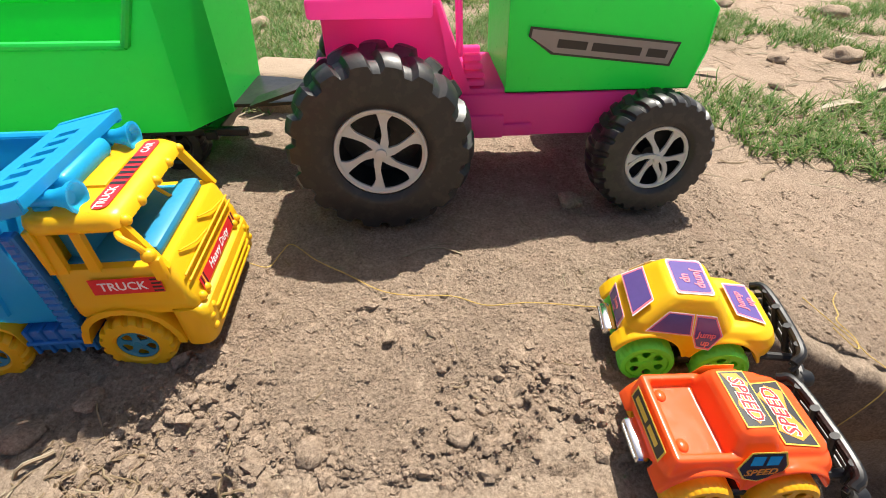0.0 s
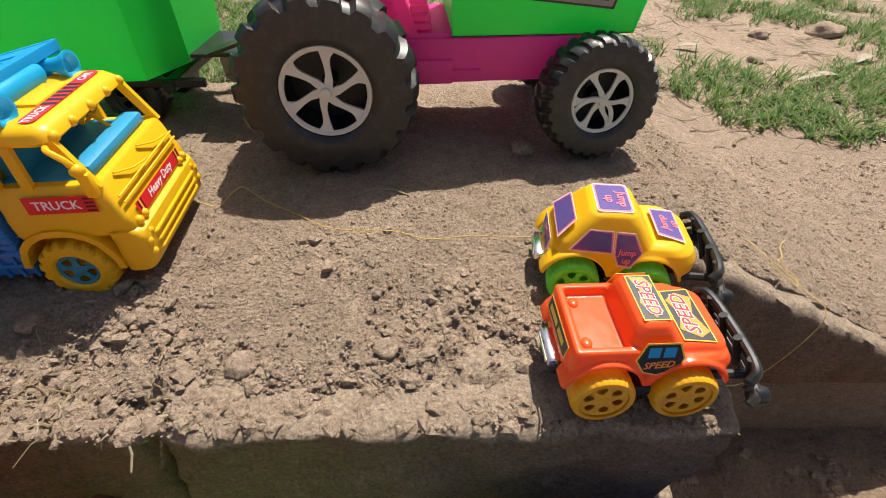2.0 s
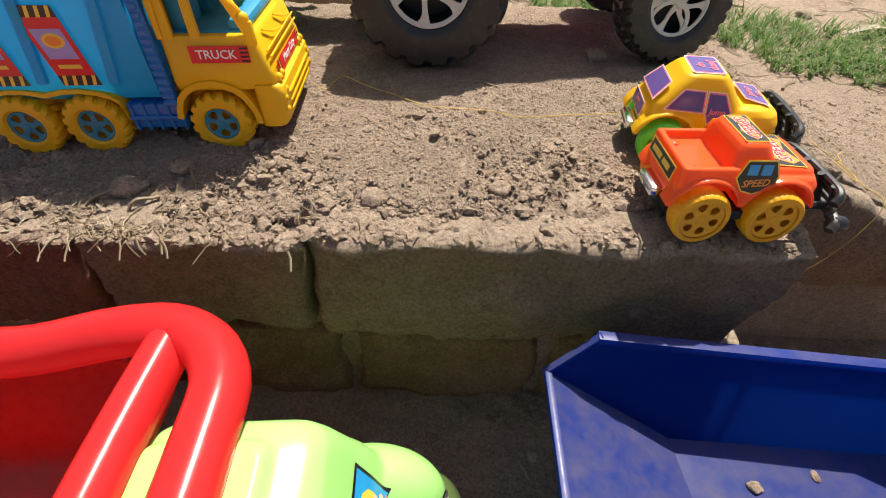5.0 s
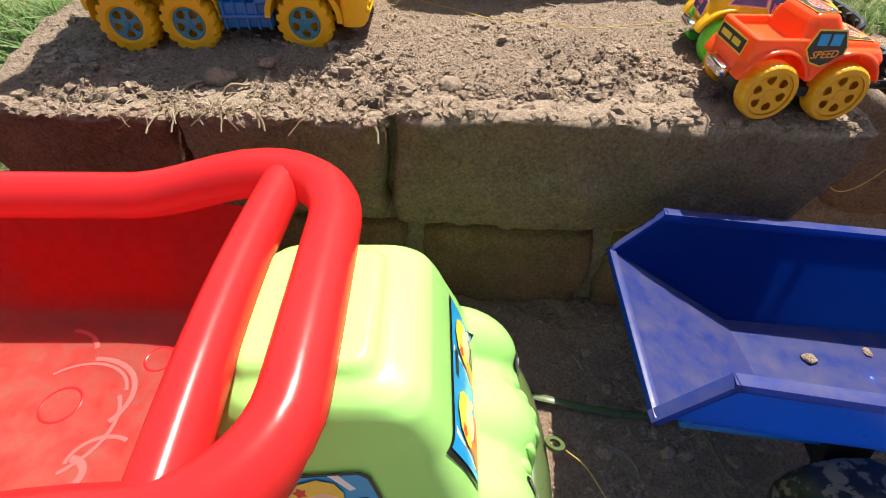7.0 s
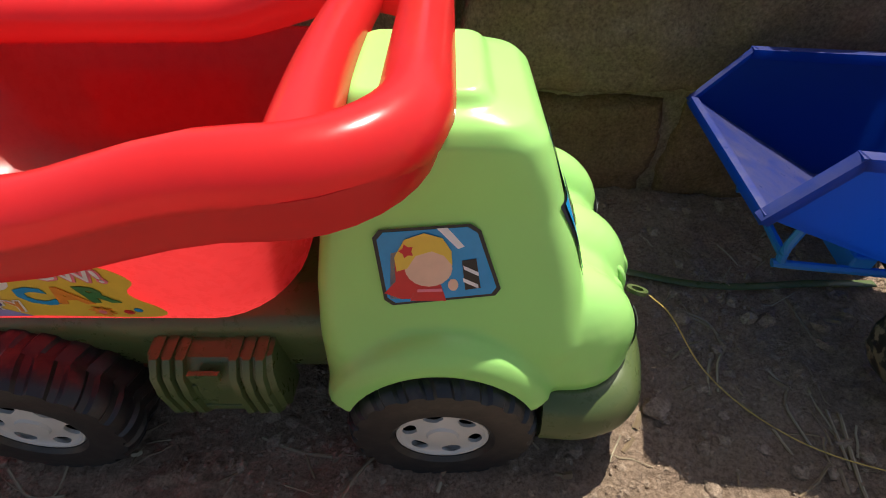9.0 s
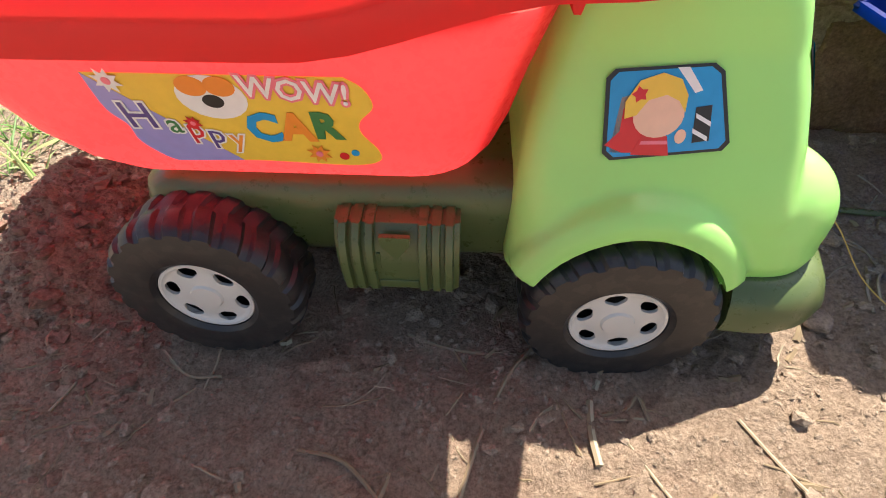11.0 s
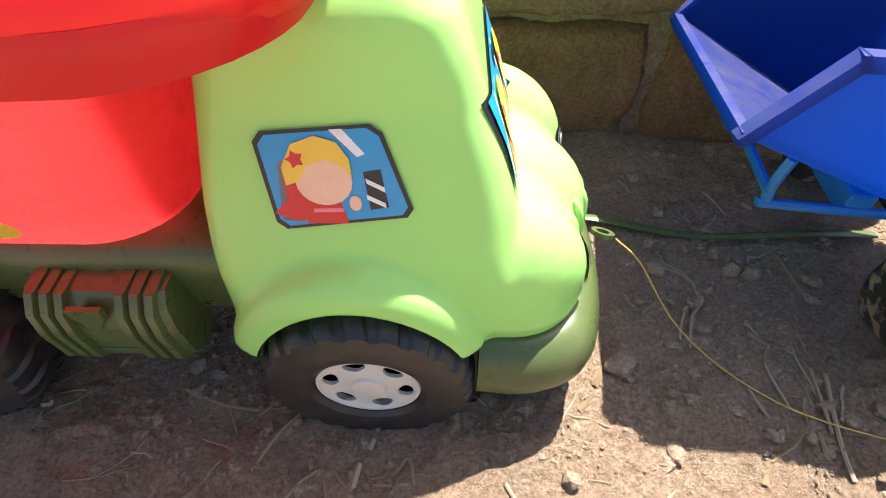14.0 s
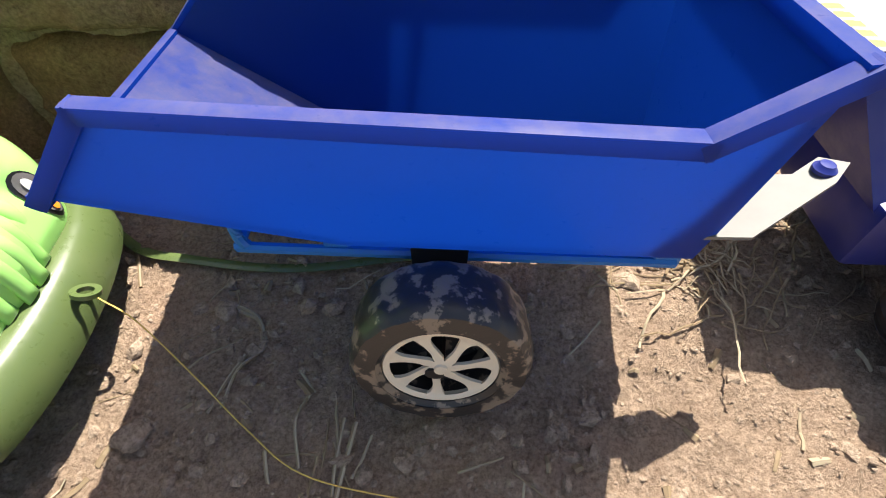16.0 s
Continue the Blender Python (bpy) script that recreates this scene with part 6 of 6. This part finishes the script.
def stone(x, y, r, label="small dusty stone lying on the earth", flat_k=0.6, kind=0, name="stone", mat=None):
    bm = bmesh.new()
    bmesh.ops.create_icosphere(bm, subdivisions=3, radius=1)
    for v in bm.verts:
        c = v.co.copy()
        v.co = c * (1 + 0.35 * noise.noise(c * 1.2 + Vector((x * 50, y * 50, 0))) + 0.12 * noise.noise(c * 3.3 + Vector((y * 70, 0, 0))))
        v.co = Vector((v.co.x * r * 1.2, v.co.y * r, v.co.z * r * flat_k))
    return tagged(part(name, bm, mat or M_CLOD, None, "", pose(x, y, ground_z(x, y) + r * flat_k * 0.35, 0, 0, math.degrees(x * 37)), 60), label, "stone")


for x, y, r in ((0.022, -0.100, 0.0072), (0.113, 0.345, 0.010), (-0.070, 0.118, 0.0075), (0.010, 0.126, 0.0062), (0.045, 0.178, 0.0045), (0.205, 0.315, 0.005), (-0.235, 0.13, 0.010), (-0.205, 0.150, 0.007),
                (0.150, -0.112, 0.0045), (0.132, -0.118, 0.004), (0.050, -0.035, 0.006), (0.36, 0.10, 0.014), (0.335, 0.13, 0.010), (0.40, 0.115, 0.012), (0.30, 0.03, 0.008), (-0.31, -0.235, 0.006), (0.15, 0.252, 0.004), (0.30, 0.075, 0.007)):
    stone(x, y, r)
stone(0.165, -0.002, 0.0035, "small clod lying on the blue trailer floor").location.z = 0.0905
stone(0.205, 0.006, 0.0028, "small clod lying on the blue trailer floor").location.z = 0.0895
stone(0.128, 0.243, 0.0085, "flat tan stone behind the yellow car", 0.35)
bm = bmesh.new()
box(bm, (-0.13, -0.05, -0.02), (0.13, 0.06, 0.075), 0.012, 3)
tagged(part("brick", bm, M_BRICK, None, "", pose(-0.26, 0.93, ground_z(-0.26, 0.93), 0, 0, -8)), "weathered brick lying in the grass behind the tractor", "brick")
for x, y, r in ((0.84, 1.20, 0.020), (1.02, 1.22, 0.035), (1.25, 1.62, 0.04), (0.95, 1.75, 0.03), (0.45, 1.55, 0.02), (0.74, 1.02, 0.014), (-0.55, 1.5, 0.03), (0.2, 1.6, 0.02), (1.15, 1.0, 0.018), (0.60, 0.80, 0.012)):
    stone(x, y, r, "weathered stone lying on the sandy ground beyond")


def strands(name, count, place, length, width, mat, label, category, rng, lift=0.002, curl=0.5, steps=4, up=0.0, group_n=1):
    """Many thin bent strips in one mesh: straw, roots or grass."""
    V, F = [], []
    done = 0
    while done < count:
        p = place(rng)
        if p is None:
            continue
        x, y = p
        for _ in range(group_n):
            done += 1
            L, w = length(rng), width(rng)
            a = rng.uniform(0, 6.283)
            lean = up + rng.uniform(-0.25, 0.25) * (1 if up else 0)
            px, py = x + rng.gauss(0, 0.004) * (group_n > 1), y + rng.gauss(0, 0.004) * (group_n > 1)
            pz = top_z(px, py) + (0 if up else lift * rng.random() + 0.0004)
            k = len(V)
            for i in range(steps + 1):
                f = i / steps
                ww = w * (1 - 0.85 * f if up else 1 - 0.3 * f)
                V.append((px - math.sin(a) * ww, py + math.cos(a) * ww, pz))
                V.append((px, py, pz + ww * 0.7))
                V.append((px + math.sin(a) * ww, py - math.cos(a) * ww, pz))
                da = rng.gauss(0, curl)
                a += da
                c = math.cos(lean)
                px, py = px + math.cos(a) * L / steps * c, py + math.sin(a) * L / steps * c
                g = top_z(px, py) + 0.0003 + 0.5 * lift * rng.random()
                pz = pz + math.sin(lean) * L / steps if up else (g if abs(g - pz) < 0.006 else pz - (0.002 if py < 0.079 and y > 0.079 else 0))
                lean -= up * 0.30
            for i in range(steps):
                b = k + 3 * i
                F += [(b, b + 1, b + 4, b + 3), (b + 1, b + 2, b + 5, b + 4)]
    me = bpy.data.meshes.new(name)
    me.from_pydata(V, [], F)
    me.materials.append(mat)
    me.update()
    return tagged(new(name, me), label, category, kind="stuff")


def edge_place(r):
    x = r.gauss(-0.22, 0.05)
    return (x, 0.083 + abs(r.gauss(0, 0.018))) if -0.42 < x < 0.1 else None


def low_place(r):
    x, y = r.uniform(-0.5, 0.5), r.uniform(-0.27, 0.05)
    return (x, y)


strands("straw", 190, edge_place, lambda r: r.uniform(0.006, 0.020), lambda r: r.uniform(0.0003, 0.0009), M_STRAW, "dry roots and straw along the wall's edge", "straw", rng, 0.005, 0.28, 5)
strands("ground_straw", 330, low_place, lambda r: r.uniform(0.006, 0.03), lambda r: r.uniform(0.0003, 0.0009), M_STRAW, "bits of straw and twig on the earth", "straw", rng, 0.001, 0.14, 4)
strands("chips", 160, low_place, lambda r: r.uniform(0.004, 0.012), lambda r: r.uniform(0.0010, 0.0022), M_STRAW, "pale chips of dry stalk on the earth", "straw", rng, 0.0008, 0.08, 2)
strands("bank_straw", 70, lambda r: (r.uniform(-0.3, 0.12), r.uniform(0.12, 0.36)), lambda r: r.uniform(0.006, 0.03), lambda r: r.uniform(0.0003, 0.0006), M_STRAW, "bits of straw on the bank", "straw", rng, 0.0004, 0.22, 4)
strands("hitch_straw", 100, lambda r: (r.gauss(0.325, 0.032), r.gauss(-0.016, 0.016)), lambda r: r.uniform(0.015, 0.05), lambda r: r.uniform(0.0003, 0.0009), M_STRAW, "dry grass roots by the trailer hitch", "straw", rng, 0.008, 0.22, 6)


def grass_place(r):
    x, y = r.uniform(-1.4, 1.9), r.uniform(0.35, 2.6)
    d = noise.noise(Vector((x * 2.3, y * 2.3, 9.0))) + 0.5 * noise.noise(Vector((x * 7, y * 7, 4.0)))
    band = 1.0 * math.exp(-((y - 0.80 - 0.05 * (x - 0.5)) / 0.17) ** 2) if x > 0.3 else (0.9 * math.exp(-((x + 0.75) / 0.40) ** 2) + 0.55 * (y > 0.9))
    if -0.46 < x and y < 0.66 + 0.12 * (x < 0) - 0.55 * max(0, x - 0.3):
        return None
    if x > 0.3 and (y < 0.645 + 0.05 * noise.noise(Vector((x * 9, 0, 2.0))) or (x < 0.53 and y < 0.9 - 0.9 * max(0, x - 0.42))):
        return None
    if y > 1.1 and x > 0.3:
        band += 0.22
    if r.random() > min((x + 1.4) / 0.6, (1.9 - x) / 0.6, (2.6 - y) / 0.8):
        return None
    return (x, y) if d + band - (0.12 if x > 0.3 else 0.35) > r.uniform(0, 0.5) else None


strands("grass", 60000, grass_place, lambda r: r.uniform(0.012, 0.05), lambda r: r.uniform(0.0010, 0.0024), M_GRASS, "short patchy green grass with dry blades", "grass", rng, 0, 0.25, 3, 0.95, 6)
strands("corner_grass", 6000, lambda r: (-0.44 - abs(r.gauss(0, 0.25)), r.gauss(0.36, 0.17)), lambda r: r.uniform(0.02, 0.08), lambda r: r.uniform(0.0007, 0.0016), M_GRASS, "thin grass beside the end of the wall", "grass", rng, 0, 0.3, 3, 0.8, 5)
strands("dry_litter", 3200, lambda r: (r.uniform(-1.6, 2.2), r.uniform(0.62, 2.6)), lambda r: r.uniform(0.02, 0.10), lambda r: r.uniform(0.0008, 0.003), M_STRAW, "dry stalks and litter on the ground beyond", "straw", rng, 0.006, 0.3, 3)


def leaf(x, y, L, w, turn, label="pale dry leaf lying on the sandy ground"):
    bm = bmesh.new()
    rows = []
    for i in range(9):
        f = i / 8
        h = w * math.sin(math.pi * min(1, f * 0.96 + 0.02)) ** 0.8
        z = 0.12 * L * math.sin(f * 2.6)
        rows.append([(L * (f - 0.5), -h, z + h * 0.25), (L * (f - 0.5), 0, z), (L * (f - 0.5), h, z + h * 0.25), (L * (f - 0.5), h, z + h * 0.25 + 0.0006), (L * (f - 0.5), 0, z + 0.0006), (L * (f - 0.5), -h, z + h * 0.25 + 0.0006)])
    loft(bm, rows)
    tagged(part("dry_leaf", bm, M_STRAW, None, "", pose(x, y, ground_z(x, y) + 0.004, 3, -2, turn)), label, "leaf")


for x, y, L, w, t in ((0.62, 1.10, 0.06, 0.010, -20), (0.80, 0.90, 0.09, 0.010, 5), (0.98, 1.02, 0.06, 0.011, 30), (0.52, 1.28, 0.05, 0.009, 70), (1.1, 1.35, 0.07, 0.011, -40), (-0.2, 1.25, 0.05, 0.009, 15)):
    leaf(x, y, L, w, t)

# ---- twigs that can be told apart ----
def twig(pts, r, label="dry root lying on the earth"):
    bm = bmesh.new()
    path = smooth_path([(x, y, ground_z(x, y) + r * 0.8) for x, y in pts], 5)
    sweep(bm, path, r, r * 0.8, 6)
    tagged(part("twig", bm, M_STRAW), label, "twig")


for r, pts in (
    (0.0013, [(-0.1377, -0.1356), (-0.1499, -0.1567), (-0.1607, -0.1861), (-0.1662, -0.2085), (-0.1696, -0.2236)]),
    (0.001, [(-0.2082, -0.1356), (-0.1846, -0.1413), (-0.1624, -0.1432)]),
    (0.0008, [(-0.1815, -0.1408), (-0.171, -0.1551)]),
    (0.0011, [(-0.2483, -0.2077), (-0.2245, -0.2105), (-0.2026, -0.2245), (-0.1916, -0.2279)]),
    (0.002, [(-0.1071, -0.1624), (-0.1076, -0.1801), (-0.1053, -0.1957)]),
    (0.001, [(-0.1009, -0.1681), (-0.0897, -0.1656), (-0.0832, -0.1585), (-0.0789, -0.1697)]),
    (0.0008, [(-0.3428, -0.1665), (-0.3231, -0.1779), (-0.3045, -0.1756)]),
    (0.0008, [(-0.0939, -0.1764), (-0.0746, -0.2027), (-0.0684, -0.2067)]),
    (0.001, [(-0.0374, -0.1656), (-0.0225, -0.1842), (-0.013, -0.1963)]),
    (0.0009, [(-0.1415, -0.1912), (-0.133, -0.1757), (-0.1257, -0.1686)]),
    (0.0009, [(-0.3829, -0.2076), (-0.3801, -0.199), (-0.3755, -0.1926)]),
    (0.0008, [(0.1186, -0.0016), (0.126, -0.0224), (0.1323, -0.0433)]),
    (0.0011, [(0.05, -0.0327), (0.0689, -0.0414), (0.0725, -0.0524)]),
    (0.0012, [(0.1266, -0.095), (0.1205, -0.1308), (0.1203, -0.1475)]),
    (0.0012, [(0.0546, -0.0906), (0.0592, -0.0741), (0.0653, -0.06)]),
    (0.0009, [(0.1028, -0.0812), (0.0974, -0.0939), (0.1025, -0.1151)]),
    (0.0014, [(0.1128, -0.1263), (0.1132, -0.1387)]),
    (0.0011, [(0.0511, -0.0312), (0.0667, -0.0383), (0.074, -0.0515)]),
    (0.0009, [(0.0606, -0.0878), (0.0647, -0.0696), (0.0744, -0.0562)]),
    (0.0009, [(0.1206, -0.0926), (0.119, -0.1126), (0.1189, -0.1264)]),
    (0.001, [(0.0854, -0.1074), (0.0893, -0.1193), (0.0932, -0.1261)]),
    (0.001, [(-0.0147, 0.0075), (-0.0034, -0.0197)]),
    (0.0009, [(0.0962, -0.0936), (0.1026, -0.0815)]),
):
    twig(pts, r, "long pale root lying on the earth" if r > 0.001 else "dry root lying on the earth")
twig([(-0.02, 0.275), (0.0, 0.278), (0.015, 0.272)], 0.0008, "thin dry stalk in front of the tractor wheel")
twig([(-0.03, 0.268), (-0.005, 0.282), (0.008, 0.286)], 0.0006, "thin dry stalk in front of the tractor wheel")
twig([(-0.26, 0.100), (-0.255, 0.115), (-0.24, 0.13)], 0.0016, "pale split root at the wall's edge")
twig([(-0.245, 0.099), (-0.225, 0.108), (-0.21, 0.122)], 0.0014, "pale split root at the wall's edge")

# green leaf blades beside the truck's tail
for dx, turn in ((0.0, 12), (0.012, -4), (-0.01, 30)):
    bm = bmesh.new()
    rows = []
    for i in range(10):
        f = i / 9
        w = 0.0035 * math.sin(math.pi * (0.12 + 0.86 * f)) + 0.0004
        rows.append([(-0.10 * f, -w, 0.022 * math.sin(f * 2.7)), (-0.10 * f, 0, 0.022 * math.sin(f * 2.7) - w * 0.4), (-0.10 * f, w, 0.022 * math.sin(f * 2.7)), (-0.10 * f, 0, 0.022 * math.sin(f * 2.7) + 0.0004)])
    loft(bm, rows)
    gx, gy = -0.395 + dx, 0.0 + dx * 2
    tagged(part("grass_leaf", bm, M_GRASS, None, "", pose(gx, gy, ground_z(gx, gy) + 0.004, 0, 0, turn)), "broad green grass blade beside the truck tail", "grass")

# ---- threads ----
def ground_thread(pts, label, z_off=0.0028):
    bm = bmesh.new()
    path = smooth_path([(p[0], p[1], (p[2] if len(p) > 2 else ground_z(p[0], p[1]) + z_off)) for p in pts], 7)
    sweep(bm, path, 0.00036, 0.00036, 5)
    tagged(part("thread", bm, M_THREAD), label, "thread")


ground_thread([(-0.140, 0.250, 0.222), (-0.129, 0.255), (-0.124, 0.272), (-0.118, 0.281), (-0.095, 0.262), (-0.068, 0.246), (-0.045, 0.232), (-0.025, 0.226), (0.006, 0.227), (0.03, 0.219), (0.06, 0.2195), (0.10, 0.207, 0.222)],
              "thin yellow thread tied between the dump truck and coupe")
ground_thread([(0.0135, -0.056, 0.056), (0.028, -0.062, 0.045), (0.05, -0.078, 0.018), (0.075, -0.098), (0.105, -0.118), (0.15, -0.128), (0.20, -0.134), (0.27, -0.134), (0.36, -0.132)], "thin yellow thread trailing from the tow ring")
ground_thread([(0.30, 0.235), (0.315, 0.222), (0.325, 0.235), (0.318, 0.25), (0.33, 0.262), (0.345, 0.285), (0.36, 0.30)], "tangled yellow thread on the slope of the bank")
ground_thread([(0.29, 0.262), (0.30, 0.245), (0.318, 0.232), (0.325, 0.222), (0.33, 0.199, 0.15), (0.31, 0.19, 0.105), (0.27, 0.175, 0.095), (0.21, 0.155, 0.15), (0.19, 0.12, 0.205)], "yellow thread hanging over the slab's edge")
bm = bmesh.new()
sweep(bm, smooth_path([(x, y, ground_z(x, y) + 0.003) for x, y in ((-0.0325, 0.0193), (-0.008, 0.003), (0.0211, -0.0054), (0.06, -0.009), (0.0967, -0.0085), (0.145, -0.005), (0.1877, -0.0009))], 6), 0.0030, 0.0009, 8, square=0.6)
tagged(part("strap", bm, M_OLIVE), "dull green flat strap lying on the ground", "strap")

# ---- the blue tractor that pulls the trailer, seen only in part ----
bt = thing("toy_tractor", pose(0.332, -0.008, 0.006, 0, 0, -4), "navy blue toy tractor hitched to the blue trailer", "toy tractor")
bm = bmesh.new()
box(bm, (0.022, -0.035, 0.05), (0.18, 0.035, 0.085), 0.004, 2)
loft(bm, [[(0.022, -0.030, 0.08), (0.09, -0.030, 0.08), (0.09, 0.038, 0.08), (0.022, 0.038, 0.08)], [(-0.001, -0.004, 0.130), (0.085, -0.004, 0.130), (0.085, 0.072, 0.130), (-0.001, 0.072, 0.130)], [(-0.001, -0.002, 0.135), (0.085, -0.002, 0.135), (0.085, 0.072, 0.135), (-0.001, 0.072, 0.135)]])
bbody = part("body", bm, M_NAVY, bt, "navy plastic tractor body", smooth=30)
for s in (-1, 1):
    wheel(bt, (0.092, s * 0.055, 0.046), 0.044, 0.034, 0.024, 6, M_TYRE, M_CREAM, 18, 0.04)
m = plane_at((0.036, 0.0, 0.1352), (0, -1, 0), (1, 0, 0)) @ pose(0, 0, 0.0002)
st = print_part("sticker", bbody, m, rect(-0.070, -0.0355, 0.0, 0.008), M_INK_WHITE, 0, "white sticker edged with yellow and black checks")
for k in range(8):
    for v in (-0.0352, -0.0005):
        x = -0.069 + 0.0086 * k
        print_part("check_print", st, Matrix(), rect(x, v, x + 0.0056, v + 0.008), M_INK_YELLOW, 1)
        print_part("check_print", st, Matrix(), rect(x + 0.0057, v + 0.0015, x + 0.0085, v + 0.0055), M_INK_GREY, 1)
